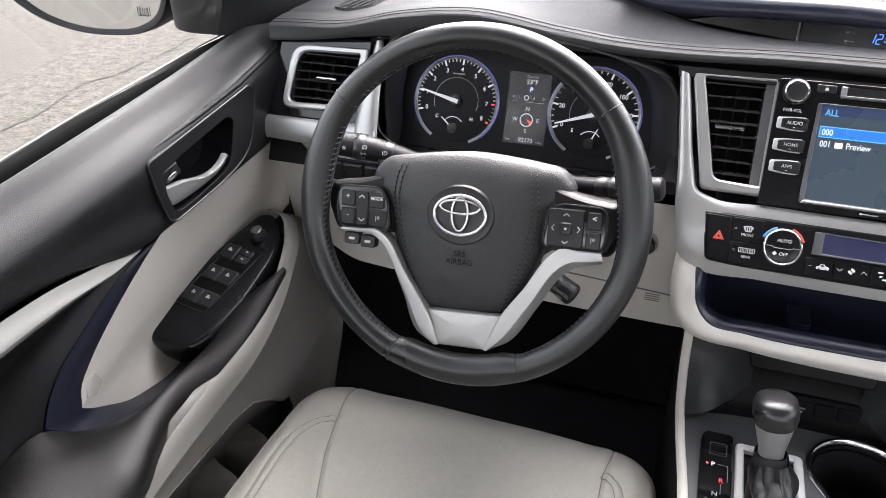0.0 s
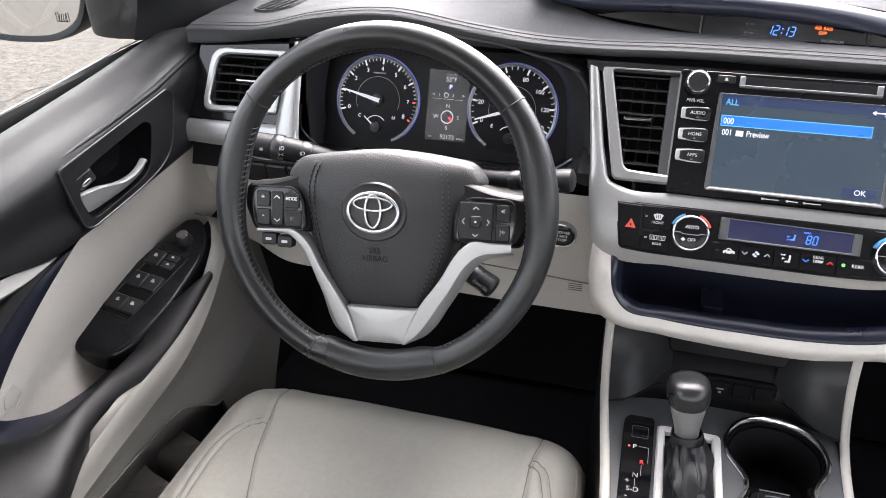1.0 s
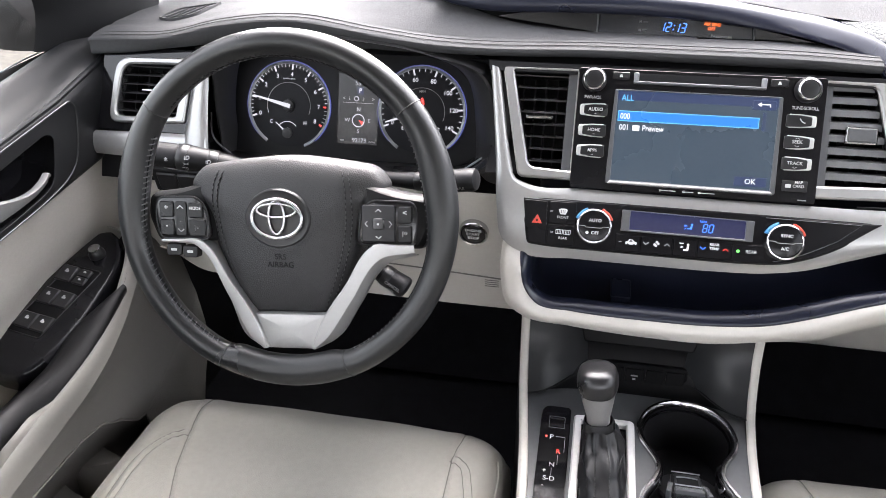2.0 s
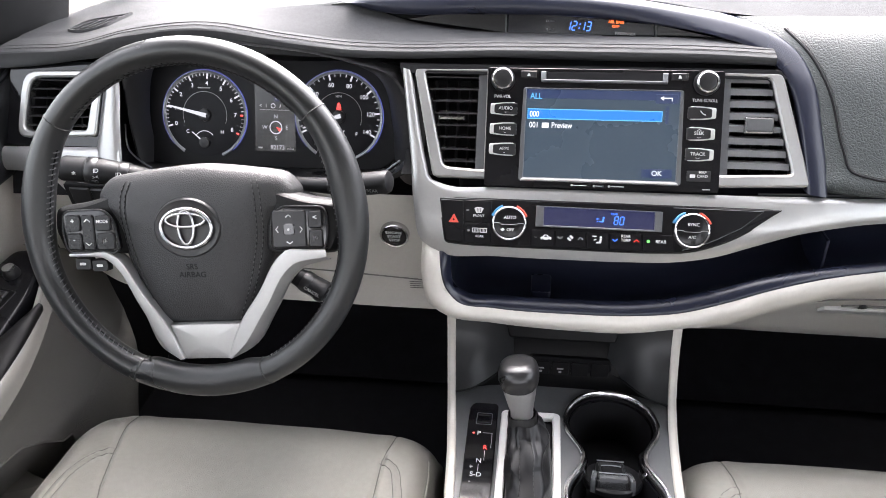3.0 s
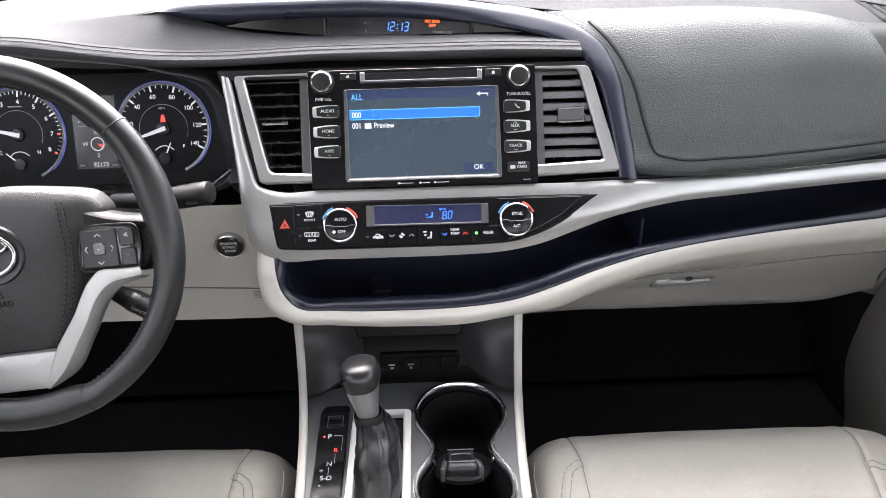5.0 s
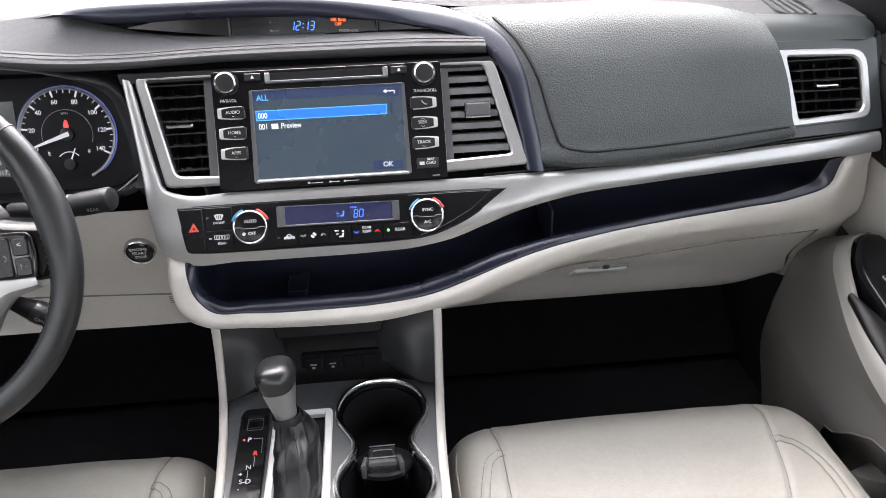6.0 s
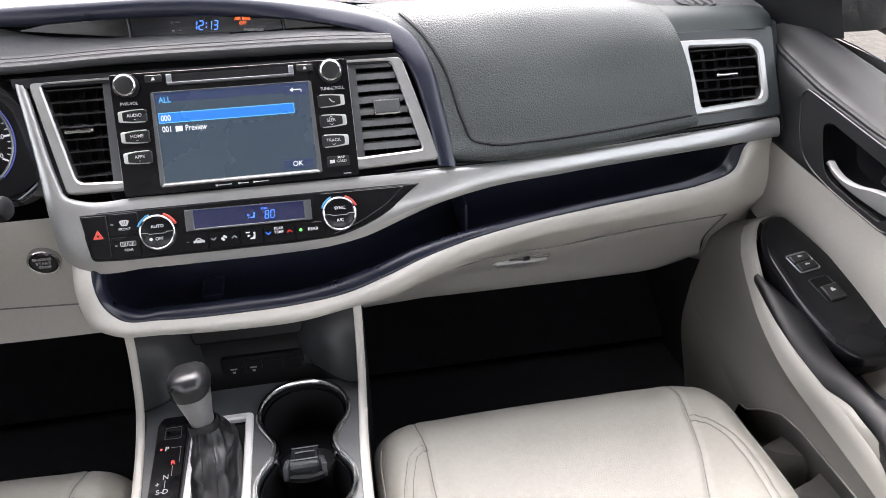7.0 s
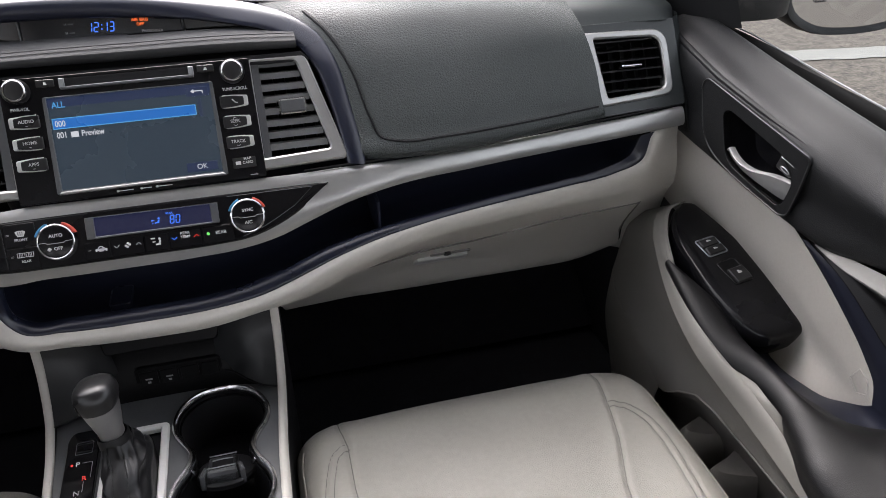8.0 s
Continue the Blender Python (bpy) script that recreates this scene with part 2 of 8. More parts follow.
def inset(pts, d):
    """The polygon moved inwards by d."""
    p = np.array(pts, float)
    area = np.sum(p[:, 0] * np.roll(p[:, 1], -1) - p[:, 1] * np.roll(p[:, 0], -1))
    sign = 1 if area > 0 else -1
    e1, e2 = p - np.roll(p, 1, 0), np.roll(p, -1, 0) - p
    n1, n2 = np.c_[-e1[:, 1], e1[:, 0]], np.c_[-e2[:, 1], e2[:, 0]]
    n1 /= np.maximum(np.linalg.norm(n1, axis=1), 1e-9)[:, None]
    n2 /= np.maximum(np.linalg.norm(n2, axis=1), 1e-9)[:, None]
    nn = n1 + n2
    nn /= np.maximum(np.linalg.norm(nn, axis=1), 1e-9)[:, None]
    return [tuple(q) for q in p + sign * d * nn]


def slab(pts, m, h, back=0.003, bev=0.001):
    """A bevelled plate of outline pts in the plane of m, h metres proud of it and back metres behind."""
    bm = bmesh.new()
    levels = [(pts, -back), (pts, h - bev), (inset(pts, bev), h)]
    rings = [[bm.verts.new(m @ Vector((x, y, w))) for x, y in q] for q, w in levels]
    k = len(pts)
    for a, b in zip(rings, rings[1:]):
        for i in range(k):
            bm.faces.new((a[i], a[(i + 1) % k], b[(i + 1) % k], b[i]))
    bm.faces.new(rings[-1])
    bm.faces.new(rings[0][::-1])
    return bm


def dome(pts, m, profile, centre=(0, 0)):
    """A bulging cover: rings of the outline, scaled about centre, at heights (scale, height)."""
    bm = bmesh.new()
    rings = []
    for s, w in profile:
        rings.append([bm.verts.new(m @ Vector((centre[0] + (x - centre[0]) * s, centre[1] + (y - centre[1]) * s, w))) for x, y in pts])
    k = len(pts)
    for a, b in zip(rings, rings[1:]):
        for i in range(k):
            bm.faces.new((a[i], a[(i + 1) % k], b[(i + 1) % k], b[i]))
    bm.faces.new(rings[-1])
    return bm


def ring(outer, inner, place, h, back=0.004, bev=0.0015):
    """A frame between two outlines with equal counts; place(x, y, w) gives a point."""
    levels = [(outer, -back), (outer, h - bev), (inset(outer, bev), h), (inset(inner, -bev), h), (inner, h - bev), (inner, -back)]
    rows = [[place(x, y, w) for x, y in q] for q, w in levels]
    return grid(rows, close_u=True)


def tube(pts, r, seg=8, closed=False, flat=1.0, axis=None):
    """A tube along pts; r: a radius or one for each point; flat squeezes it along axis."""
    p = [Vector(q) for q in pts]
    k = len(p)
    rows, up = [], Vector(axis) if axis else Vector((0.31, 0.17, 0.93))
    for i in range(k):
        a, b = (p[i - 1], p[(i + 1) % k]) if closed else (p[max(i - 1, 0)], p[min(i + 1, k - 1)])
        d = (b - a).normalized()
        s = d.cross(up).normalized()
        n = s.cross(d)
        rad = r[i] if isinstance(r, (list, tuple, np.ndarray)) else r
        rows.append([p[i] + s * rad * math.cos(t) + n * rad * flat * math.sin(t) for t in (2 * math.pi * j / seg for j in range(seg))])
    bm = grid(rows, close_u=True, close_v=closed)
    if not closed:
        bm.verts.ensure_lookup_table()
        bm.faces.new(bm.verts[0:seg])
        bm.faces.new(bm.verts[(k - 1) * seg:k * seg][::-1])
    return bm


def lathe(profile, m, seg=32, cap=True):
    """A turned shape: (radius, height) pairs about the third axis of m."""
    rows = [[m @ Vector((r * math.cos(t), r * math.sin(t), h)) for t in (2 * math.pi * j / seg for j in range(seg))] for r, h in profile]
    bm = grid(rows, close_u=True)
    if cap:
        bm.verts.ensure_lookup_table()
        bm.faces.new(bm.verts[-seg:])
    return bm


def plane(x, y, z, slope=0.0, turn=0.0):
    """A frame on a front facing the driver: first axis to the right, second up along the slope, third out of it."""
    v = Vector((0, slope, 1)).normalized()
    w = Vector((0, -1, slope)).normalized()
    m = Matrix((Vector((1, 0, 0)), v, w)).transposed().to_4x4()
    return Matrix.Translation((x, y, z)) @ Matrix.Rotation(radians(turn), 4, "Z") @ m


def thing(name, label, category, at=(0, 0, 0), group="", kind=""):
    ob = new(name)
    ob.location = at
    ob.empty_display_size = 0.02
    return tagged(ob, label, category, group, kind)


def part(name, bm, mat, parent=None, label="", smooth=True, sharp=35):
    """Links a bmesh as one mesh object under a thing or a part."""
    bmesh.ops.recalc_face_normals(bm, faces=bm.faces[:])
    me = bpy.data.meshes.new(name)
    bm.to_mesh(me)
    bm.free()
    me.materials.append(mat)
    if smooth:
        me.polygons.foreach_set("use_smooth", [True] * len(me.polygons))
        me.set_sharp_from_angle(angle=radians(sharp))
    ob = new(name, me)
    if parent:
        ob.parent = parent
        if parent.type == "EMPTY":
            ob.matrix_parent_inverse = Matrix.Translation(-Vector(parent.location))
    if label:
        ob["label"] = label
    return ob


def lettering(body, size, m, mat, parent, name="lettering", align="CENTER", wide=1.0, slant=0.0, label=""):
    """Words in the built-in font on the plane of m."""
    cu = bpy.data.curves.new("words", "FONT")
    cu.body, cu.size, cu.align_x, cu.align_y = body, size, align, "CENTER"
    cu.extrude, cu.shear, cu.offset = 0.0001, slant, size * 0.012
    ob = bpy.data.objects.new("words", cu)
    scene.collection.objects.link(ob)
    me = bpy.data.meshes.new_from_object(ob.evaluated_get(bpy.context.evaluated_depsgraph_get()))
    bpy.data.objects.remove(ob)
    me.transform(m @ Matrix.Diagonal((wide, 1, 1, 1)))
    me.materials.clear()
    me.materials.append(mat)
    lt = new(name, me)
    if parent:
        lt.parent = parent
        if parent.type == "EMPTY":
            lt.matrix_parent_inverse = Matrix.Translation(-Vector(parent.location))
    if label:
        lt["label"] = label
    return lt


SEGMENTS = {"0": "abcdef", "1": "bc", "2": "abged", "3": "abgcd", "8": "abcdefg"}


def segment_digits(text, size, m, mat, parent, name="digits", slant=0.14):
    """Seven-segment figures of height size, centred on m; a colon is two dots."""
    h, w, t = size / 2, size * 0.46, size * 0.115
    bars = {"a": ((0, 2 * h), (w, 2 * h)), "g": ((0, h), (w, h)), "d": ((0, 0), (w, 0)), "f": ((0, h), (0, 2 * h)), "b": ((w, h), (w, 2 * h)), "e": ((0, 0), (0, h)), "c": ((w, 0), (w, h))}
    x, pieces = 0.0, []
    for ch in text:
        if ch == ":":
            for y in (h * 0.55, h * 1.45):
                pieces.append((x + t, y, t * 0.6, t * 0.6))
            x += w * 0.55
            continue
        for k in SEGMENTS[ch]:
            (x0, y0), (x1, y1) = bars[k]
            pieces.append((x + (x0 + x1) / 2, (y0 + y1) / 2, max(abs(x1 - x0) / 2 - t * 0.35, t / 2), max(abs(y1 - y0) / 2 - t * 0.35, t / 2)))
        x += w * 1.55
    total = x - w * 0.55
    bm = merge(*[slab([(px + a - total / 2 + slant * (py + b - h), py + b - h) for a, b in ((-ax, -ay), (ax, -ay), (ax, ay), (-ax, ay))], m, 0.0003, 0, 0.00005) for px, py, ax, ay in pieces])
    return part(name, bm, mat, parent, smooth=False)


def shift(m, x, y, w=0.0, turn=0.0):
    """The frame m moved in its own plane."""
    return m @ Matrix.Translation((x, y, w)) @ Matrix.Rotation(radians(turn), 4, "Z")


def stitches(pts, parent, mat, length=0.0045, gap=0.003, r=0.0005, name="stitching"):
    """A row of short stitches along pts, as one mesh."""
    p = np.array(pts, float)
    d = np.r_[0, np.cumsum(np.linalg.norm(np.diff(p, axis=0), axis=1))]
    at = lambda s: [float(np.interp(s, d, p[:, k])) for k in range(3)]
    pieces, s = [], 0.0
    bm = bmesh.new()
    while s + length < d[-1]:
        a, b = Vector(at(s)), Vector(at(s + length))
        dr = (b - a).normalized()
        u = dr.cross(Vector((0.2, 0.3, 0.93))).normalized() * r
        v = u.cross(dr).normalized() * r
        q = [bm.verts.new(c + e) for c in (a, b) for e in (u, v, -u, -v)]
        for i in range(4):
            bm.faces.new((q[i], q[(i + 1) % 4], q[4 + (i + 1) % 4], q[4 + i]))
        s += length + gap
    return part(name, bm, mat, parent)


def drape(pts, ob, way, lift=0.0008):
    """The points moved along way onto the surface of ob, and lifted off it."""
    me = ob.data
    tree = BVHTree.FromPolygons([v.co.copy() for v in me.vertices], [tuple(p.vertices) for p in me.polygons])
    w = Vector(way).normalized()
    out = []
    for p in pts:
        hit = tree.ray_cast(Vector(p) - w * 0.08, w, 0.25)
        out.append(tuple((hit[0] if hit[0] else Vector(p)) - w * lift))
    return out


def drape_words(lt, ob, way, lift=0.0006):
    """Lays lettering onto a curved surface."""
    q = drape([tuple(v.co) for v in lt.data.vertices], ob, way, lift)
    for v, p in zip(lt.data.vertices, q):
        v.co = p
    return lt


def ramp(a, b, x):
    u = min(max((x - a) / (b - a), 0), 1)
    return u * u * (3 - 2 * u)


def table(tab, z):
    a = sorted(tab)
    return float(np.interp(z, [q[0] for q in a], [q[1] for q in a]))


FACE = [(1.3, 0.09), (1.25, 0.06), (1.2, 0.03), (1.09, -0.035), (1.045, -0.058), (0.95, -0.087), (0.85, -0.09)]


def face(x, z):
    """How far ahead the front of the dashboard lies."""
    return table(FACE, z) + 0.03 * ramp(0.25, 0.6, abs(x - CX))


def on_face(x, z, w=0.0):
    return (x, face(x, z) - w * 0.87, z + w * 0.48)


def band(lower, upper, n=64, m=8, off=0.0, crown=0.0, sheet=face):
    """A surface between two curves of (x, z) on the dashboard's front, with a rounded crown."""
    a, b = cr(lower, n), cr(upper, n)
    rows = []
    for i in range(m):
        s = i / (m - 1)
        w = off + crown * math.sqrt(max(0.0, 1 - (2 * s - 1) ** 2))
        rows.append([(p[0], sheet(p[0], p[1]) - w * 0.87, p[1] + w * 0.48) for p in a * (1 - s) + b * s])
    return grid(rows)

# ---- ground and cabin shell ----
bm = bmesh.new()
bmesh.ops.create_grid(bm, x_segments=4, y_segments=4, size=900)
tagged(part("ground", bm, asphalt, label=""), "weathered pale grey asphalt car park", "ground", kind="structure")


def flat_strip(pts, width, z, wobble=0.0, seed=1):
    rnd = random.Random(seed)
    rows = []
    p = cr(pts, 260 if wobble > 0.5 else 60)
    if wobble > 0.5:
        walk_x = [0.0, 0.0]
        for q in p:
            walk_x = [0.8 * walk_x[0] + rnd.uniform(-0.014, 0.014), 0.8 * walk_x[1] + rnd.uniform(-0.014, 0.014)]
            q[0], q[1] = q[0] + walk_x[0], q[1] + walk_x[1]
    for i in range(len(p)):
        a, b = p[max(i - 1, 0)], p[min(i + 1, len(p) - 1)]
        d = Vector((b[0] - a[0], b[1] - a[1])).normalized()
        w = width / 2 * (1 + wobble * rnd.uniform(-1, 1))
        o = wobble * width * rnd.uniform(-0.8, 0.8)
        rows.append([(p[i][0] - d.y * (w + o), p[i][1] + d.x * (w + o), z), (p[i][0] + d.y * (w - o), p[i][1] - d.x * (w - o), z)])
    return grid(rows)


tagged(part("ground_crack", flat_strip([(-3.3, 0.4), (-3.55, 1.2), (-3.7, 1.87), (-3.74, 2.25), (-3.88, 2.62), (-3.8, 2.9), (-3.82, 3.3), (-3.86, 3.65), (-4.0, 4.1), (-4.0, 6.0)], 0.013, 0.004, 0.9, 3), TAR), "dark jagged crack in the asphalt", "crack", kind="structure")
tagged(part("parking_line", flat_strip([(3.0, 3.22), (3.4, 3.15), (4.2, 3.01), (7.5, 2.45)], 0.22, 0.005, 0.04, 5), LINEPAINT), "worn white painted parking line on asphalt", "road marking", kind="structure")

FLOOR = 0.42


def block(x0, x1, y0, y1, z0, z1, bev=0.004):
    m = Matrix.Translation(((x0 + x1) / 2, (y0 + y1) / 2, z0))
    return slab(rect(x1 - x0, y1 - y0, min(bev * 2, 0.02)), m, z1 - z0, 0.0, bev)


tagged(part("floor", block(CX - 0.9, CX + 0.9, -2.5, 0.75, FLOOR - 0.03, FLOOR), CARPET), "black carpeted car floor", "floor", kind="structure")
tagged(part("firewall", loft([[(CX - 0.9, 0.36, FLOOR), (CX + 0.9, 0.36, FLOOR)], [(CX - 0.9, 0.62, 0.62), (CX + 0.9, 0.62, 0.62)], [(CX - 0.9, 0.66, 1.2), (CX + 0.9, 0.66, 1.2)]], 6, 0, False, 0.02), CARPET), "black carpeted footwell front", "bulkhead", kind="structure")
# Unseen roof; its front edge is drawn forward to shade the seats.
tagged(part("ceiling", block(CX - 0.66, CX + 0.66, -2.5, -0.16, 1.66, 1.70), ROOFCLOTH), "unseen pale grey headliner, reaching forward to shade the seats", "ceiling", kind="structure")


def framed_wall(corners, hole, out):
    """A wall with a window opening; corners and hole: (a, z) limits, out(a, z, w) gives a point."""
    rows = []
    for w, lim in ((0.0, corners), (0.0, hole), (0.05, hole), (0.05, corners)):
        (a0, z0), (a1, z1) = lim
        rows.append([out(a, z, w) for a, z in ((a0, z0), (a1, z0), (a1, z1), (a0, z1))])
    return grid(rows, close_u=True, close_v=True)


# Unseen rear walls; openings light the dashboard from behind, dark colour limits bounce.
tagged(part("wall_rear", framed_wall(((CX - 0.9, FLOOR), (CX + 0.9, 1.66)), ((CX - 0.60, 1.15), (CX + 0.60, 1.56)), lambda a, z, w: (a, -2.45 - w, z)), SHADETAUPE, smooth=False), "unseen plain rear wall with an opening added to let light in", "wall", kind="structure")
for s, nm in ((-1, "wall_left"), (1, "wall_right")):
    x = CX + s * 0.84
    w = part(nm, framed_wall(((-2.5, FLOOR), (-1.0, 1.66)), ((-2.3, 1.12), (-1.16, 1.58)), lambda a, z, q: (x + s * q, a, z)), SHADETAUPE, smooth=False)
    tagged(w, "unseen plain side wall with an opening added to let light in", "wall", kind="structure")
    pillar = loft([[(CX + s * 0.80, 0.50, 1.19), (CX + s * 0.76, 0.2, 1.42), (CX + s * 0.64, -0.32, 1.69)], [(CX + s * 0.73, 0.52, 1.19), (CX + s * 0.70, 0.22, 1.43), (CX + s * 0.60, -0.28, 1.69)],
                   [(CX + s * 0.77, 0.58, 1.19), (CX + s * 0.74, 0.28, 1.43), (CX + s * 0.62, -0.24, 1.70)], [(CX + s * 0.85, 0.54, 1.19), (CX + s * 0.82, 0.24, 1.42), (CX + s * 0.67, -0.28, 1.70)], [(CX + s * 0.80, 0.50, 1.19), (CX + s * 0.76, 0.2, 1.42), (CX + s * 0.64, -0.32, 1.69)]], 16)
    tagged(part("pillar_trim", pillar, ROOFCLOTH), "pale grey windscreen pillar trim", "pillar", kind="structure")
    rail = loft([[(CX + s * 0.62, -0.3, 1.63), (CX + s * 0.62, -2.5, 1.63)], [(CX + s * 0.70, -0.3, 1.63), (CX + s * 0.70, -2.5, 1.63)], [(CX + s * 0.66, -0.3, 1.72), (CX + s * 0.66, -2.5, 1.72)]], 6, 0, False, 0.01)
    tagged(part("roof_rail", rail, ROOFCLOTH), "pale grey roof edge trim", "trim", kind="structure")
    post = block(min(CX + s * 0.72, CX + s * 0.80), max(CX + s * 0.72, CX + s * 0.80), -1.12, -1.0, 1.13, 1.66)
    tagged(part("door_post", post, ROOFCLOTH), "pale grey pillar behind the front door", "pillar", kind="structure")

# ---- dashboard ----
dash = thing("dashboard", "dark padded dashboard with beige lower half and satin silver trim", "dashboard", (CX, 0.2, 1.0))

# padded top: stitched front lip, flat shelf, then rising to the windscreen
LIPX = [-0.80, -0.77, -0.685, -0.60, -0.50, -0.385, -0.313, -0.25, -0.128, 0.0, 0.12, 0.196]
LIPZ = [1.211, 1.213, 1.219, 1.239, 1.249, 1.234, 1.226, 1.224, 1.227, 1.227, 1.226, 1.2225]


def lip_row(dy, dz, lift=1.0):
    return [(x, 0.035 + dy + 0.012 * ramp(0.55, 0.78, abs(x - CX)), 1.225 + (z - 1.225) * lift + dz) for x, z in zip(LIPX, LIPZ)]


def lip_low(y, dz):
    low = [1.193, 1.195, 1.204, 1.214, 1.22, 1.214, 1.212, 1.212, 1.215, 1.213, 1.212, 1.210]
    return [(x, y, z + dz) for x, z in zip(LIPX, low)]


pad_rows = [lip_low(0.085, 0.0), lip_low(0.045, -0.002), lip_row(-0.001, -0.009), lip_row(-0.002, -0.003), lip_row(0.006, 0.0), lip_row(0.03, 0.003, 0.97), lip_row(0.050, 0.0032, 0.94)]
pad = part("front_pad", loft(pad_rows, 90, 40), PAD, dash, "black leatherette pad with stitched front edge")
for k, (dy, dz) in enumerate(((0.006, 0.0006), (0.016, 0.002))):
    seam = cr(lip_row(dy, dz + 0.0003), 160)
    part("seam", tube([tuple(p) for p in seam], 0.0005, 6), DARKTHREAD, pad)
stitches(cr(lip_row(0.001, -0.0025), 200), pad, DARKTHREAD, 0.004, 0.0025, 0.0006)

top_rows = [
    [(-0.80, 0.112, 1.2160), (-0.685, 0.114, 1.2245), (-0.60, 0.116, 1.2400), (-0.50, 0.118, 1.2498), (-0.42, 0.120, 1.2532), (-0.36, 0.120, 1.2575), (-0.32, 0.114, 1.264), (-0.23, 0.116, 1.272), (-0.09, 0.116, 1.273), (0.054, 0.116, 1.267), (0.14, 0.11, 1.255), (0.20, 0.105, 1.25), (0.30, 0.10, 1.249), (0.45, 0.102, 1.2425), (0.54, 0.108, 1.2265), (0.62, 0.112, 1.2155), (0.74, 0.112, 1.2115)],
    [(-0.80, 0.16, 1.2165), (-0.70, 0.165, 1.2235), (-0.60, 0.17, 1.238), (-0.50, 0.17, 1.2485), (-0.40, 0.17, 1.258), (-0.30, 0.175, 1.268), (-0.2, 0.18, 1.277), (0.0, 0.18, 1.278), (0.2, 0.18, 1.270), (0.45, 0.17, 1.257), (0.54, 0.168, 1.240), (0.64, 0.165, 1.2225), (0.74, 0.16, 1.2165)],
    [(-0.80, 0.34, 1.214), (-0.62, 0.37, 1.234), (-0.40, 0.41, 1.258), (0.0, 0.44, 1.27), (0.36, 0.41, 1.258), (0.56, 0.37, 1.234), (0.74, 0.34, 1.214)],
    [(-0.80, 0.52, 1.19), (-0.5, 0.62, 1.22), (0.0, 0.66, 1.225), (0.45, 0.62, 1.22), (0.74, 0.52, 1.19)],
]
top_pad = part("top_pad", loft(top_rows, 90, 24), PAD, dash, "dark grey leatherette dashboard top")
left_link = [lip_row(0.026, 0.0030, 0.975)[:10],
             [(-0.80, 0.090, 1.2135), (-0.77, 0.090, 1.2155), (-0.685, 0.090, 1.2225), (-0.60, 0.090, 1.2402), (-0.50, 0.090, 1.2500), (-0.42, 0.092, 1.2465), (-0.36, 0.092, 1.2460), (-0.32, 0.092, 1.2475), (-0.267, 0.088, 1.2395), (-0.17, 0.085, 1.2318), (0.0, 0.082, 1.2300)],
             [(-0.80, 0.118, 1.2165), (-0.685, 0.119, 1.2252), (-0.60, 0.120, 1.2408), (-0.50, 0.122, 1.2506), (-0.42, 0.123, 1.2545), (-0.36, 0.124, 1.2590), (-0.33, 0.124, 1.2625), (-0.30, 0.116, 1.2575), (-0.267, 0.108, 1.2480), (-0.232, 0.104, 1.2395), (-0.17, 0.10, 1.2320), (-0.08, 0.098, 1.2300), (0.0, 0.096, 1.2290)]]
flank = part("top_pad_flank", loft(left_link, 90, 16), PAD, dash)

# passenger airbag pad
air_rows = [
    [(0.250, -0.030, 1.083), (0.30, -0.040, 1.083), (0.40, -0.036, 1.082), (0.50, -0.024, 1.086), (0.592, -0.012, 1.092)],
    [(0.249, -0.034, 1.089), (0.30, -0.046, 1.09), (0.40, -0.042, 1.09), (0.50, -0.030, 1.093), (0.592, -0.018, 1.098)],
    [(0.243, -0.018, 1.115), (0.30, -0.034, 1.115), (0.40, -0.032, 1.115), (0.50, -0.020, 1.117), (0.588, -0.010, 1.12)],
    [(0.237, 0.006, 1.15), (0.29, -0.006, 1.16), (0.40, -0.006, 1.16), (0.50, 0.004, 1.16), (0.585, 0.012, 1.16)],
    [(0.224, 0.036, 1.195), (0.28, 0.026, 1.205), (0.40, 0.028, 1.206), (0.50, 0.034, 1.206), (0.578, 0.042, 1.198)],
    [(0.20, 0.066, 1.226), (0.27, 0.058, 1.234), (0.40, 0.060, 1.234), (0.50, 0.064, 1.228), (0.577, 0.070, 1.212)],
    [(0.16, 0.104, 1.2515), (0.26, 0.104, 1.2515), (0.40, 0.104, 1.2505), (0.50, 0.106, 1.2405), (0.577, 0.106, 1.2235)],
]
airbag = part("airbag_pad", loft(air_rows, 70, 44), AIRBAG, dash, "slate black leatherette passenger airbag cover with stitched border")
groove = [(0.212, 0.079, 1.244), (0.236, 0.055, 1.219), (0.2565, 0.025, 1.183), (0.272, -0.0125, 1.128), (0.281, -0.0275, 1.1085), (0.302, -0.0355, 1.1035), (0.36, -0.0375, 1.103), (0.45, -0.0305, 1.1045), (0.582, -0.0135, 1.109)]
line = drape(cr(groove, 140), airbag, (0, 1, -0.45), 0.0004)
part("seam", tube(line, 0.0013, 6), SHADOWBLACK, airbag)
stitches(drape(cr([(x + 0.003 * (1 if i < 4 else 0), y, z + (0.003 if i > 3 else 0.001)) for i, (x, y, z) in enumerate(groove)], 140), airbag, (0, 1, -0.45), 0.0006), airbag, DARKTHREAD, 0.0034, 0.0030, 0.0006)
mt = plane(0.535, -0.0188, 1.1195, 0.62, 4)
drape_words(lettering("SRS AIRBAG", 0.0095, mt, SLATE, airbag, "embossed_lettering"), airbag, (0, 1, -0.45), 0.0004)

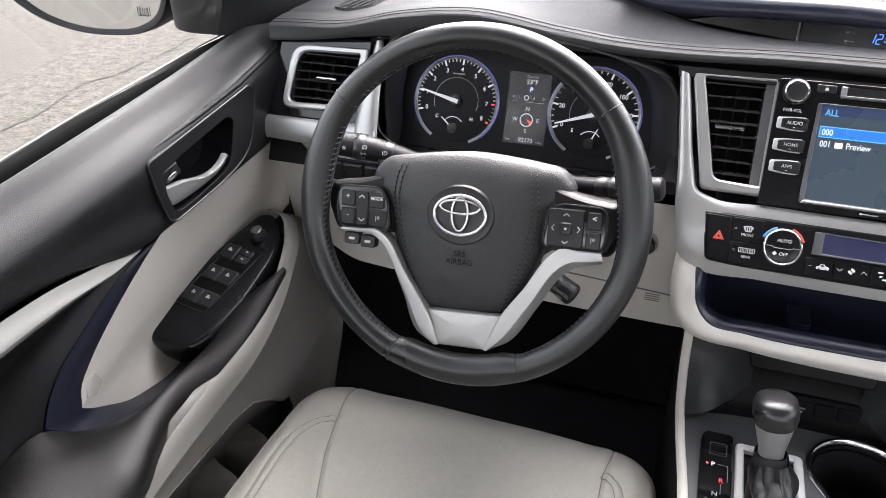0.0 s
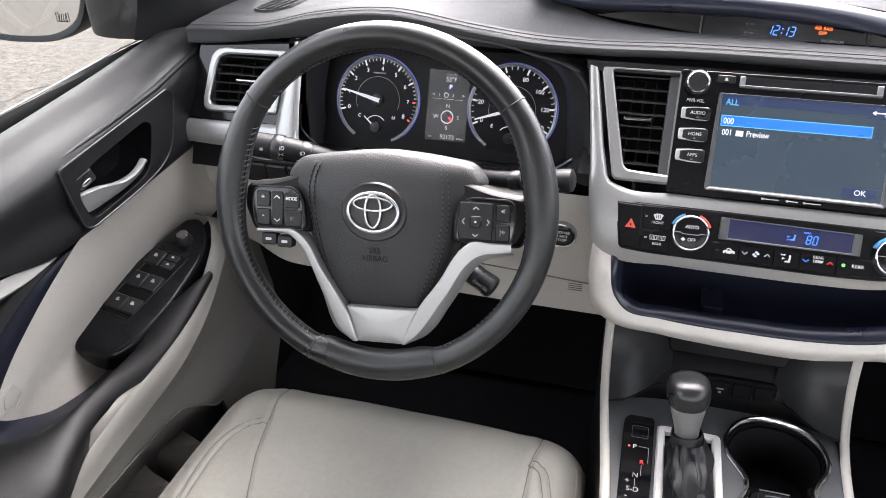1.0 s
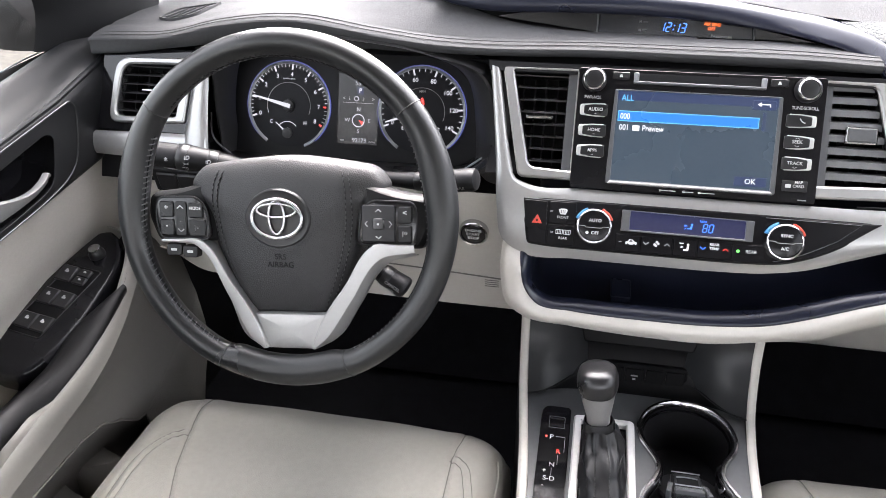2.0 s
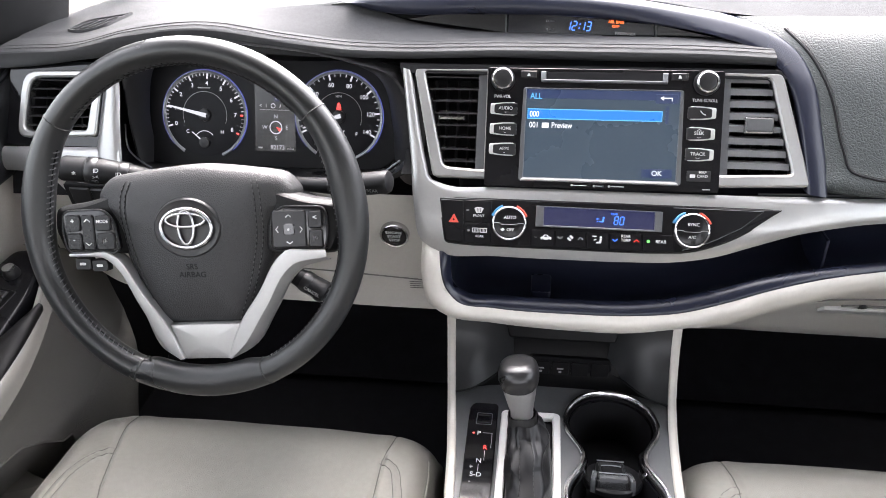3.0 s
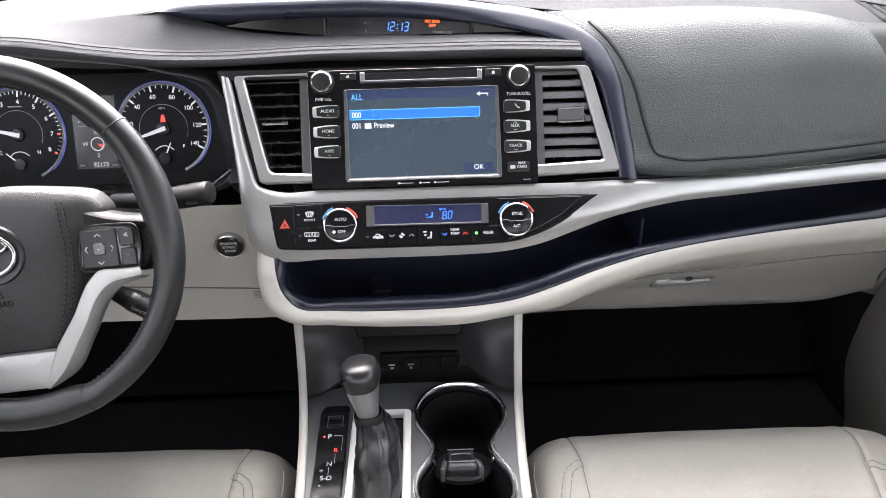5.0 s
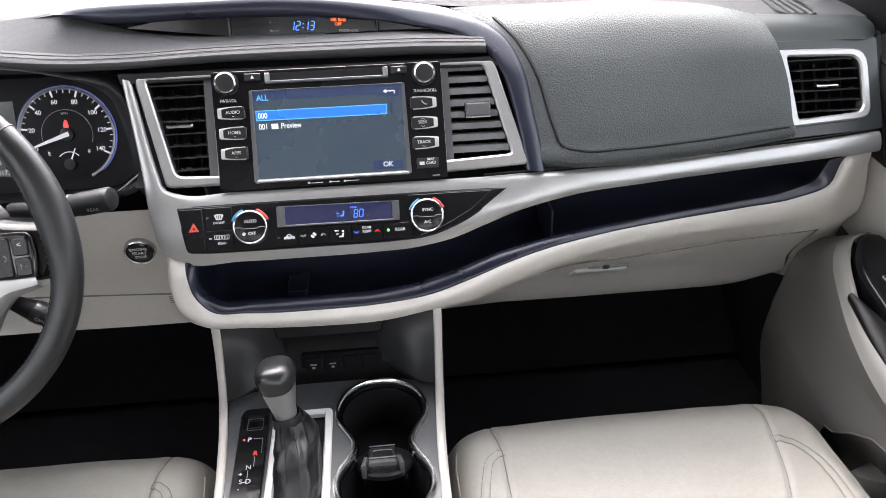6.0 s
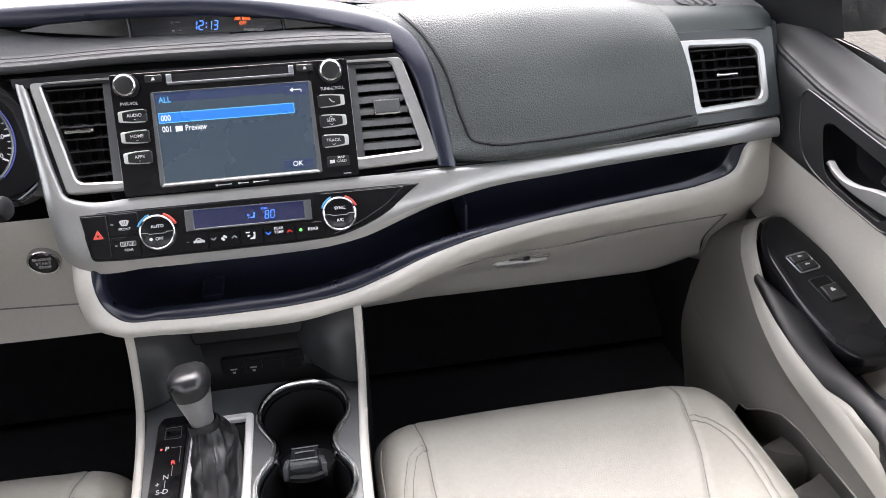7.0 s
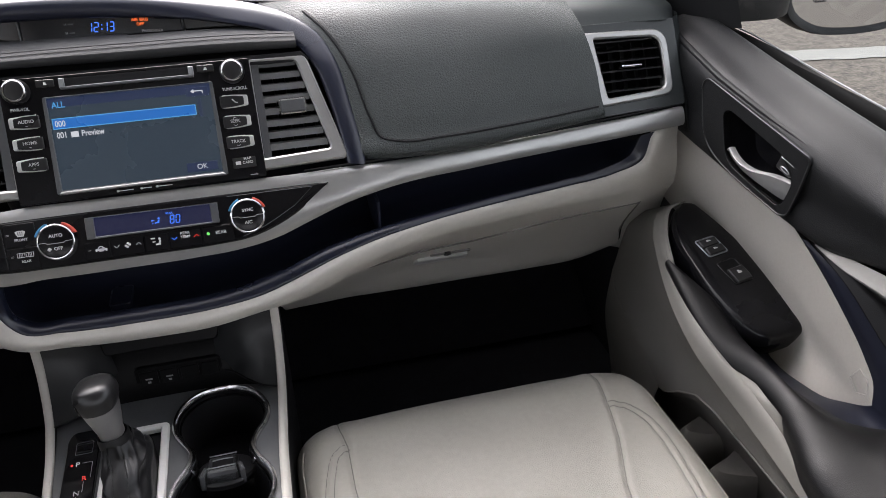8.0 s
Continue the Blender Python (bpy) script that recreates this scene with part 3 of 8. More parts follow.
# slate end panel over the passenger's side vent
xs = lambda u: CX + u
ends = [[on_face(xs(0.605), 1.1985), on_face(xs(0.68), 1.1985), on_face(xs(0.745), 1.197), (xs(0.765), 0.08, 1.19)],
        [(xs(0.605), 0.079, 1.2148), (xs(0.68), 0.079, 1.2115), (xs(0.745), 0.079, 1.208), (xs(0.768), 0.09, 1.203)],
        [(xs(0.605), 0.112, 1.2238), (xs(0.68), 0.112, 1.2190), (xs(0.745), 0.112, 1.2155), (xs(0.77), 0.12, 1.211)]]
part("end_panel", loft(ends, 24, 12), SLATE, dash, "slate black end panel over the vent")
side_end = [[(xs(0.752), face(0.72, z), z) for z in (1.06, 1.1, 1.15, 1.2)], [(xs(0.766), face(0.72, z) + 0.012, z) for z in (1.06, 1.1, 1.15, 1.2)], [(xs(0.77), face(0.72, z) + 0.06, z) for z in (1.06, 1.1, 1.15, 1.2)]]
part("end_return", loft(side_end, 12, 8), SLATE, dash)

# navy blade that arches over the clock and runs down beside the vent
bl_top = [(-0.324, 0.096, 1.2665), (-0.286, 0.095, 1.2695), (-0.158, 0.094, 1.2720), (-0.068, 0.094, 1.2720), (0.021, 0.093, 1.2665), (0.095, 0.091, 1.2570), (0.155, 0.084, 1.2480), (0.195, 0.070, 1.2365), (0.224, 0.052, 1.2195), (0.239, 0.027, 1.1930), (0.249, -0.002, 1.1480), (0.2535, -0.022, 1.1180), (0.256, -0.045, 1.0830)]
bl_bot = [(-0.320, 0.096, 1.2650), (-0.270, 0.092, 1.2585), (-0.150, 0.091, 1.2575), (-0.060, 0.091, 1.2560), (0.021, 0.088, 1.2510), (0.085, 0.082, 1.2440), (0.135, 0.071, 1.2360), (0.170, 0.062, 1.2270), (0.197, 0.047, 1.2140), (0.216, 0.027, 1.1930), (0.231, -0.005, 1.1480), (0.236, -0.024, 1.1180), (0.240, -0.044, 1.0850)]
bl_mid = [tuple((np.array(a) + np.array(b)) / 2 + np.array((0, -0.0015, 0.0005))) for a, b in zip(bl_top, bl_bot)]
bl_back = [(x, y + 0.03, z + 0.004) for x, y, z in bl_top]
bl_under = [(x, y + 0.04, z - 0.002) for x, y, z in bl_bot]
part("arch_trim", loft([bl_back, bl_top, bl_mid, bl_bot, bl_under], 100, 22), NAVYRIM, dash, "navy satin arch trim over the clock")

# recess under the arch with the clock panel
recess = [[(-0.30, 0.094, 1.231), (-0.119, 0.094, 1.2285), (0.061, 0.094, 1.2245), (0.20, 0.08, 1.2185)],
          [(-0.30, 0.122, 1.236), (-0.119, 0.122, 1.234), (0.061, 0.122, 1.230), (0.20, 0.10, 1.222)],
          [(-0.30, 0.128, 1.264), (-0.119, 0.128, 1.268), (0.061, 0.128, 1.260), (0.20, 0.11, 1.235)]]
part("clock_recess", loft(recess, 40, 10), SHADOWBLACK, dash)

# satin silver trim: left bar, band under the radio, sweep to the passenger door
sil_low = [(-0.2425, 1.202), (-0.235, 1.16), (-0.227, 1.11), (-0.220, 1.053), (-0.211, 1.017), (-0.190, 1.0035), (-0.12, 1.0005), (-0.037, 1.0), (0.04, 1.0005), (0.095, 1.003), (0.141, 1.011), (0.183, 1.025), (0.229, 1.040), (0.293, 1.051), (0.40, 1.0545), (0.52, 1.057), (0.62, 1.062), (0.716, 1.068)]
sil_up = [(-0.2300, 1.199), (-0.221, 1.16), (-0.212, 1.12), (-0.206, 1.10), (-0.202, 1.088), (-0.185, 1.081), (-0.12, 1.0795), (-0.037, 1.079), (0.04, 1.079), (0.095, 1.079), (0.141, 1.079), (0.183, 1.079), (0.229, 1.080), (0.293, 1.079), (0.40, 1.078), (0.52, 1.080), (0.62, 1.085), (0.716, 1.092)]
part("silver_trim", band(sil_low, sil_up, 140, 12, 0.0, 0.006), SILVER, dash, "satin silver painted trim sweeping across the dashboard")
under = [[(x, face(x, z) + k, z - k * 0.08) for x, z in sil_low[3:]] for k in (0.0, 0.012)]
part("silver_trim_edge", loft(under, 120), SILVER, dash)
part("trim_gap", tube([on_face(x, z + 0.0022, 0.003) for x, z in cr(sil_up[11:], 60)], 0.0010, 6), SHADOWBLACK, dash)

# black core behind the panels
for x0, x1 in ((-0.78, -0.665), (-0.24, 0.72)):
    core = [[(x, face(x, z) + d, z) for x in np.linspace(x0, x1, 20)] for z, d in ((1.085, 0.014), (1.1, 0.062), (1.16, 0.062), (1.2, 0.055), (1.212, 0.04))]
    part("core", grid(core), SHADOWBLACK, dash)

# open storage tray with navy edge
l_top = [(-0.189, -0.058, 1.012), (-0.185, -0.085, 0.990), (-0.180, -0.090, 0.966), (-0.163, -0.093, 0.944), (-0.12, -0.093, 0.938), (-0.023, -0.093, 0.935), (0.047, -0.093, 0.937), (0.110, -0.093, 0.946), (0.158, -0.091, 0.962), (0.206, -0.086, 0.979), (0.255, -0.076, 0.989), (0.330, -0.058, 0.9945), (0.432, -0.033, 0.994), (0.545, -0.014, 0.995), (0.62, -0.012, 1.004), (0.66, -0.013, 1.02), (0.674, -0.014, 1.062), (0.716, 0.0, 1.066)]
nav = [(-0.175, -0.046, 1.012), (-0.173, -0.073, 0.984), (-0.170, -0.075, 0.962), (-0.152, -0.075, 0.9475), (-0.115, -0.075, 0.946), (-0.023, -0.075, 0.9455), (0.047, -0.075, 0.9475), (0.103, -0.075, 0.957), (0.15, -0.074, 0.972), (0.198, -0.071, 0.988), (0.254, -0.063, 0.9975), (0.328, -0.047, 1.001), (0.429, -0.026, 1.0015), (0.540, -0.008, 1.003), (0.61, -0.004, 1.012), (0.645, -0.004, 1.027), (0.656, -0.006, 1.054)]
tray_rows = [nav, [(x, y + 0.006, z - 0.006) for x, y, z in nav], [(x, y + 0.085, z - 0.012) for x, y, z in nav], [(x, y + 0.11, z + 0.01) for x, y, z in nav], [(x, y + 0.105, 1.07) for x, y, z in nav]]
part("storage_tray", loft(tray_rows, 100, 26), NAVY, dash, "deep navy open storage tray")
crest = []
for k, out in ((0.0, 0.0), (0.08, 0.45), (0.3, 0.9), (0.55, 1.0), (0.8, 0.75), (0.97, 0.25), (1.0, -0.3)):
    crest.append([tuple(np.array(a) * (1 - k) + np.array(b) * k + np.array((0.001, -0.0026, 0.0030)) * out * (0.5 + 0.5 * ramp(0.45, 0.1, a[0]))) for a, b in zip(l_top, nav)])
part("tray_edge", loft(crest, 160, 20), NAVYRIM, dash, "navy satin tray edge")
CATCH = Matrix.Translation((-0.0605, -0.034, 0.9385))
catch = part("tray_catch", slab(rect(0.025, 0.042, 0.004), CATCH, 0.0022, 0.006, 0.001), NAVY, dash, "small navy flap inside the tray")
part("catch_edge", tube([CATCH @ Vector((x, y, 0.0022)) for x, y in rect(0.025, 0.042, 0.004)], 0.0006, 5, closed=True), NAVYRIM, catch)
part("tray_divider", block(0.268, 0.272, -0.05, 0.05, 0.98, 1.03, 0.001), NAVY, dash)

# beige lip under the tray, running on above the glove box
l_mid = [(-0.206, -0.056, 1.022), (-0.203, -0.086, 0.98), (-0.196, -0.097, 0.95), (-0.176, -0.100, 0.932), (-0.12, -0.101, 0.926), (-0.023, -0.102, 0.923), (0.047, -0.102, 0.925), (0.112, -0.100, 0.934), (0.160, -0.098, 0.946), (0.21, -0.090, 0.962), (0.26, -0.078, 0.971), (0.335, -0.058, 0.976), (0.435, -0.034, 0.975), (0.55, -0.016, 0.974), (0.63, -0.012, 0.975), (0.68, -0.010, 0.985), (0.703, -0.006, 1.02), (0.722, 0.004, 1.04)]
l_low = [(-0.211, -0.042, 1.022), (-0.210, -0.075, 0.965), (-0.200, -0.086, 0.935), (-0.178, -0.091, 0.922), (-0.12, -0.094, 0.9165), (-0.023, -0.096, 0.9125), (0.047, -0.096, 0.9135), (0.115, -0.092, 0.923), (0.164, -0.085, 0.928), (0.215, -0.068, 0.937), (0.265, -0.050, 0.942), (0.335, -0.026, 0.945), (0.435, -0.005, 0.944), (0.55, 0.006, 0.945), (0.63, 0.008, 0.948), (0.69, 0.006, 0.955), (0.716, 0.006, 0.975), (0.732, 0.008, 0.99)]
l_end = [(-0.205, -0.02, 1.014), (-0.203, -0.035, 0.965), (-0.193, -0.04, 0.94), (-0.17, -0.045, 0.921), (-0.12, -0.045, 0.9155), (-0.023, -0.045, 0.912), (0.047, -0.045, 0.913), (0.12, -0.040, 0.911), (0.175, -0.020, 0.900), (0.225, 0.010, 0.893), (0.275, 0.035, 0.884), (0.34, 0.055, 0.882), (0.43, 0.052, 0.890), (0.56, 0.034, 0.9155), (0.64, 0.026, 0.926), (0.69, 0.022, 0.932), (0.722, 0.022, 0.944), (0.742, 0.024, 0.955)]
l_in = [(x, y + 0.006, z + 0.003) for x, y, z in l_top]
part("lower_lip", loft([l_in, l_top, l_mid, l_low, l_end], 130, 26), BEIGE, dash, "beige plastic lip below the tray")

# glove box door and its seam
g_top = [(0.12, -0.036, 0.902), (0.175, -0.016, 0.897), (0.225, 0.014, 0.890), (0.275, 0.039, 0.881), (0.34, 0.059, 0.879), (0.43, 0.056, 0.887), (0.56, 0.038, 0.9125), (0.64, 0.030, 0.923), (0.688, 0.026, 0.929)]
g_mid = [(0.13, 0.06, 0.82), (0.185, 0.08, 0.82), (0.235, 0.10, 0.82), (0.285, 0.112, 0.82), (0.35, 0.118, 0.82), (0.44, 0.12, 0.82), (0.57, 0.118, 0.825), (0.655, 0.116, 0.83), (0.71, 0.112, 0.835)]
g_bot = [(0.14, 0.19, 0.735), (0.195, 0.195, 0.73), (0.245, 0.20, 0.726), (0.295, 0.203, 0.722), (0.36, 0.204, 0.72), (0.45, 0.204, 0.72), (0.58, 0.202, 0.722), (0.67, 0.198, 0.728), (0.733, 0.165, 0.768)]
glove = part("glove_box_door", loft([g_top, g_mid, g_bot, [(x, y + 0.04, z - 0.004) for x, y, z in g_bot]], 60, 16), BEIGE, dash, "beige glove box lid")
g_side = [[(0.692, 0.0265, 0.930), (0.745, 0.03, 0.953), (0.76, 0.06, 0.95)], [(0.714, 0.112, 0.836), (0.752, 0.10, 0.85), (0.775, 0.11, 0.85)], [(0.737, 0.166, 0.769), (0.77, 0.18, 0.74), (0.785, 0.2, 0.73)], [(0.72, 0.24, 0.72), (0.77, 0.24, 0.72), (0.785, 0.24, 0.72)]]
part("side_cheek", loft(g_side, 20, 12), BEIGE, dash, "beige dashboard end cheek")
gh = drape([(0.392, 0.128, 0.8195)], glove, (0, 0.8, -0.6), 0.0)[0]
hm = plane(*gh, -0.98)
latch = part("glove_box_handle", slab(rounded([(-0.048, -0.014), (0.040, -0.014), (0.040, 0.009), (-0.044, 0.007)], 0.003), hm, 0.007, 0.01, 0.002), PALESILVER, glove, "pale grey glove box latch")
part("handle_slot", slab(rect(0.066, 0.0055, 0.002, 0.010, 0.0145), hm, 0.0025, 0.01, 0.0005), THREAD, glove)
part("lock", lathe([(0.006, 0.0), (0.006, 0.004), (0.003, 0.0045), (0.001, 0.003)], shift(hm, 0.005, 0.0145), 14), BLACK, glove)
for nm, run in (("lid_seam", g_top), ("lid_side_seam", [g_top[-1], g_mid[-1], g_bot[-1]])):
    part(nm, tube([(x, y - 0.001, z - 0.0005) for x, y, z in cr(run, 80)], 0.0013, 6), THREAD, glove)

# knee panel on the driver's side, with start button
def knee(x, z):
    return -0.018 - 0.25 * (z - 1.0) + 0.05 * ramp(-0.66, -0.79, x) * 1.0


knee_bot = [(-0.80, 0.88), (-0.60, 0.862), (-0.40, 0.856), (-0.30, 0.854), (-0.17, 0.854)]
knee_top = [(-0.80, 1.075), (-0.60, 1.075), (-0.40, 1.06), (-0.30, 1.06), (-0.19, 1.06)]
part("knee_panel", band(knee_bot, knee_top, 60, 20, 0.0, 0.0, knee), BEIGE, dash, "beige lower panel under the steering column")
part("knee_panel_bottom", loft([[(x, knee(x, z), z) for x, z in knee_bot], [(x, knee(x, z) + 0.012, z - 0.006) for x, z in knee_bot], [(x, knee(x, z) + 0.2, z - 0.01) for x, z in knee_bot]], 40), BEIGE, dash)
part("knee_seam", tube([(x, knee(x, z) - 0.0004, z) for x, z in cr([(-0.42, 0.925), (-0.3, 0.918), (-0.2, 0.911)], 20)], 0.0011, 6), THREAD, dash)
km = plane(-0.232, knee(-0.23, 0.902), 0.902, -0.25)
for k in range(4):
    part("speaker_slot", slab(rect(0.02, 0.0014, 0.0006, 0, -0.004 * k + 0.006), km, 0.0006, 0.002, 0.0002), THREAD, dash)

sb = plane(-0.2535, -0.021, 0.9965, -0.25)
start = thing("start_button", "round black engine start button with chrome ring", "button", (-0.2535, -0.016, 0.9965))
part("bezel", lathe([(0.0195, -0.004), (0.0195, 0.003), (0.0182, 0.005), (0.0165, 0.0045), (0.0160, 0.001)], sb), CHROME, start, "chrome ring")
cap = part("cap", lathe([(0.0160, -0.002), (0.0158, 0.0035), (0.0148, 0.0042), (0.006, 0.0036), (0.001, 0.0035)], sb), GLOSS, start, "gloss black push cap")
for k, w in enumerate(("ENGINE", "START", "STOP")):
    lettering(w, 0.0062, shift(sb, 0, 0.0066 - 0.0066 * k, 0.0045), LETTER, cap)

# ---- air vents ----


def air_vent(outer, inner, flange, label, slats, tab, tab_at, frame_mat=SILVER, thick=0.0014, flange_mat=GLOSS, column=None, slat_mat=SLATBLACK):
    """A louvred outlet on the dashboard's front: outlines of (x, z)."""
    cxv, czv = (float(np.mean([p[k] for p in inner[0]])) for k in (0, 1))
    v = thing("air_vent", label, "air vent", (cxv, face(cxv, czv), czv), "dashboard air vents")
    o, i = rounded(outer[0], outer[1]), rounded(inner[0], inner[1])
    part("vent_frame", ring(o, i, on_face, 0.005, 0.012, 0.002), frame_mat, v, "satin silver surround")
    if flange:
        part("flange", ring(rounded(flange, 0.004), o, on_face, 0.0005, 0.01, 0.0004), flange_mat, v, "dark flange")
    deep = [[on_face(x, z, w) for x, z in i] for w in (0.0, -0.02, -0.05)]
    hb = grid(deep, close_u=True)
    hb.verts.ensure_lookup_table()
    hb.faces.new(hb.verts[-len(i):])
    part("housing", hb, SHADOWBLACK, v)
    zs = [p[1] for p in i]
    z0, z1 = min(zs), max(zs)
    poly = np.array(i)

    def span(z):
        xs = []
        for a, b in zip(poly, np.roll(poly, -1, 0)):
            if (a[1] - z) * (b[1] - z) < 0:
                xs.append(a[0] + (b[0] - a[0]) * (z - a[1]) / (b[1] - a[1]))
        return (min(xs), max(xs)) if len(xs) > 1 else None
    for k in range(slats):
        z = z0 + (z1 - z0) * (k + 0.6) / slats
        sp = span(z)
        if not sp:
            continue
        a, b = sp[0] + 0.001, sp[1] - 0.001
        rows = []
        for w, dz in ((-0.003, 0.0), (-0.0022, thick), (-0.012, thick + 0.0035), (-0.020, 0.006), (-0.020, 0.005), (-0.012, 0.002)):
            rows.append([on_face(x, z + dz, w) for x in (a, (a + b) / 2, b)])
        part("slat", grid(rows, close_v=True), slat_mat, v)
    for k in range(5):
        x = min(p[0] for p in i) + (max(p[0] for p in i) - min(p[0] for p in i)) * (k + 0.7) / 5.4
        rows = [[on_face(x + dx, z, w) for z in (z0 + 0.006, z1 - 0.004)] for w, dx in ((-0.022, -0.0006), (-0.022, 0.0006), (-0.045, 0.001), (-0.045, -0.001))]
        part("vane", grid(rows, close_v=True), SHADOWBLACK, v)
    if column:
        part("column", band([(column[0], 1.0975), (column[1], 1.0975)], [(column[0], 1.1985), (column[1], 1.1985)], 6, 10, 0.001, 0.0), CONSOLE, v, "dark grey upright beside the louvres")
    tm = plane(tab_at[0], face(*tab_at), tab_at[1], 0.55)
    part("tab", slab(rect(tab[0], tab[1], 0.002), tm, 0.0055, 0.006, 0.0015), CHROME if tab[1] < 0.01 else CONSOLE, v, "bright slider tab" if tab[1] < 0.01 else "dark slider tab with silver edge")
    if tab[1] > 0.01:
        part("tab_edge", slab(rect(tab[0] + 0.003, tab[1] + 0.003, 0.0025), tm, 0.003, 0.004, 0.001), CHROME, v)
    return v


air_vent(([(-0.198, 1.088), (-0.134, 1.088), (-0.135, 1.203), (-0.227, 1.202)], [0.006, 0.003, 0.003, 0.006]), ([(-0.186, 1.099), (-0.1365, 1.097), (-0.137, 1.198), (-0.2135, 1.198)], [0.008, 0.001, 0.001, 0.004]), None,
         "tall louvred centre air vent with satin silver frame", 8, (0.032, 0.0042), (-0.178, 1.1505), column=(-0.147, -0.137))
# This vent's slats take the lighter copy, as if lit from above.
air_vent(([(0.136, 1.087), (0.240, 1.090), (0.2045, 1.2025), (0.136, 1.203)], [0.003, 0.006, 0.006, 0.003]), ([(0.1385, 1.099), (0.2195, 1.102), (0.192, 1.197), (0.1385, 1.198)], [0.001, 0.004, 0.006, 0.001]), None,
         "tall louvred centre air vent with satin silver frame and square tab", 8, (0.030, 0.016), (0.181, 1.1505), thick=0.0062, column=(0.139, 0.1475), slat_mat=SLATLIT)
air_vent(([(-0.768, 1.106), (-0.655, 1.110), (-0.649, 1.186), (-0.764, 1.184)], [0.016, 0.004, 0.004, 0.022]), ([(-0.759, 1.114), (-0.668, 1.117), (-0.660, 1.178), (-0.753, 1.176)], [0.012, 0.003, 0.003, 0.016]),
         [(-0.785, 1.098), (-0.645, 1.098), (-0.640, 1.196), (-0.785, 1.196)], "wide louvred side air vent with satin silver frame", 6, (0.030, 0.0042), (-0.706, 1.146))
air_vent(([(0.592, 1.101), (0.706, 1.107), (0.706, 1.187), (0.581, 1.189)], [0.003, 0.016, 0.022, 0.003]), ([(0.606, 1.110), (0.6955, 1.115), (0.6955, 1.178), (0.5955, 1.181)], [0.003, 0.012, 0.016, 0.003]),
         [(0.580, 1.0885), (0.722, 1.0945), (0.722, 1.199), (0.574, 1.199)], "wide louvred side air vent with satin silver frame", 6, (0.030, 0.0042), (0.648, 1.146), flange_mat=SLATE)

# silver strip and upright by the driver's side vent
lt = thing("side_trim", "satin silver trim strip below the side vent", "trim", (-0.7, 0.0, 1.08))
part("strip", band([(-0.79, 1.068), (-0.70, 1.066), (-0.66, 1.066), (-0.615, 1.07)], [(-0.79, 1.096), (-0.70, 1.097), (-0.66, 1.098), (-0.622, 1.1)], 30, 8, 0.0, 0.006), SILVER, lt)
part("upright", band([(-0.655, 1.085), (-0.650, 1.12), (-0.645, 1.16), (-0.64, 1.2)], [(-0.615, 1.07), (-0.622, 1.12), (-0.625, 1.16), (-0.63, 1.2)], 30, 8, 0.002, 0.006), SILVER, lt)
part("underside", band([(-0.79, 1.04), (-0.615, 1.04)], [(-0.79, 1.069), (-0.615, 1.07)], 10, 3, -0.02), SHADOWBLACK, lt)

# ---- radio ----
RS = 0.48
RM = plane(0.0, 0.012 + RS * (1.15 - 1.2), 1.15, RS)


def rz(x, z):
    return (x, (z - 1.15) * math.hypot(1, RS))


radio = thing("car_radio", "gloss black car radio with lit touch screen and side buttons", "radio", (0, -0.01, 1.15))
part("fascia", slab(rounded([rz(-0.135, 1.083), rz(0.138, 1.083), rz(0.137, 1.209), rz(-0.135, 1.209)], 0.003), RM, 0.0, 0.02, 0.0003), PANELBLACK, radio, "satin black front plate")
part("top_cap", slab([rz(-0.243, 1.2035), rz(0.21, 1.2035), rz(0.2, 1.213), rz(-0.245, 1.214)], shift(RM, 0, 0, -0.012), 0.0, 0.02, 0.0003), SHADOWBLACK, radio)
bz = [rz(-0.0945, 1.0895), rz(0.0945, 1.0895), rz(0.0925, 1.1885), rz(-0.0925, 1.1885)]
bi = [rz(-0.0885, 1.0935), rz(0.0885, 1.0935), rz(0.0885, 1.187), rz(-0.0885, 1.187)]
onr = lambda x, y, w: RM @ Vector((x, y, w))
part("screen_frame", ring(rounded(bz, 0.003), rounded(bi, 0.001), onr, 0.0018, 0.002, 0.0008), CONSOLE, radio, "thin grey screen frame")
scr = part("screen", slab(bi, RM, 0.0006, 0.001, 0.0001), SCREEN, radio, "lit blue-grey touch screen with a menu list")
SM = shift(RM, 0, 0, 0.0012)


def on_screen(x, z, turn=0):
    q = rz(x, z)
    return shift(SM, q[0], q[1], 0, turn)


part("screen_lip", slab(rounded([rz(-0.0925, 1.0892), rz(0.0925, 1.0892), rz(0.0900, 1.0925), rz(-0.0900, 1.0925)], 0.001), RM, 0.0030, 0.001, 0.0010), SILVER, radio, "silver lip under the screen")
part("title_band", slab([rz(-0.0885, 1.1775), rz(0.0885, 1.1775), rz(0.0885, 1.187), rz(-0.0885, 1.187)], RM, 0.0008, 0, 0.0001), SCREENNAVY, scr)
part("list_border", slab([rz(-0.0865, 1.1555), rz(0.0695, 1.1555), rz(0.0695, 1.1665), rz(-0.0865, 1.1665)], RM, 0.0009, 0, 0.0001), SCREENCYAN, scr)
part("list_bar", slab([rz(-0.0857, 1.1563), rz(0.0687, 1.1563), rz(0.0687, 1.1657), rz(-0.0857, 1.1657)], RM, 0.0011, 0, 0.0001), SCREENBLUE, scr, "bright blue selected list row")
part("scroll_bar", slab([rz(0.073, 1.154), rz(0.0765, 1.154), rz(0.0765, 1.172), rz(0.073, 1.172)], RM, 0.0009, 0, 0.0001), SCREENNAVY, scr)
lettering("ALL", 0.0098, on_screen(-0.084, 1.1795), SCREENCYAN, scr, align="LEFT", wide=0.85)
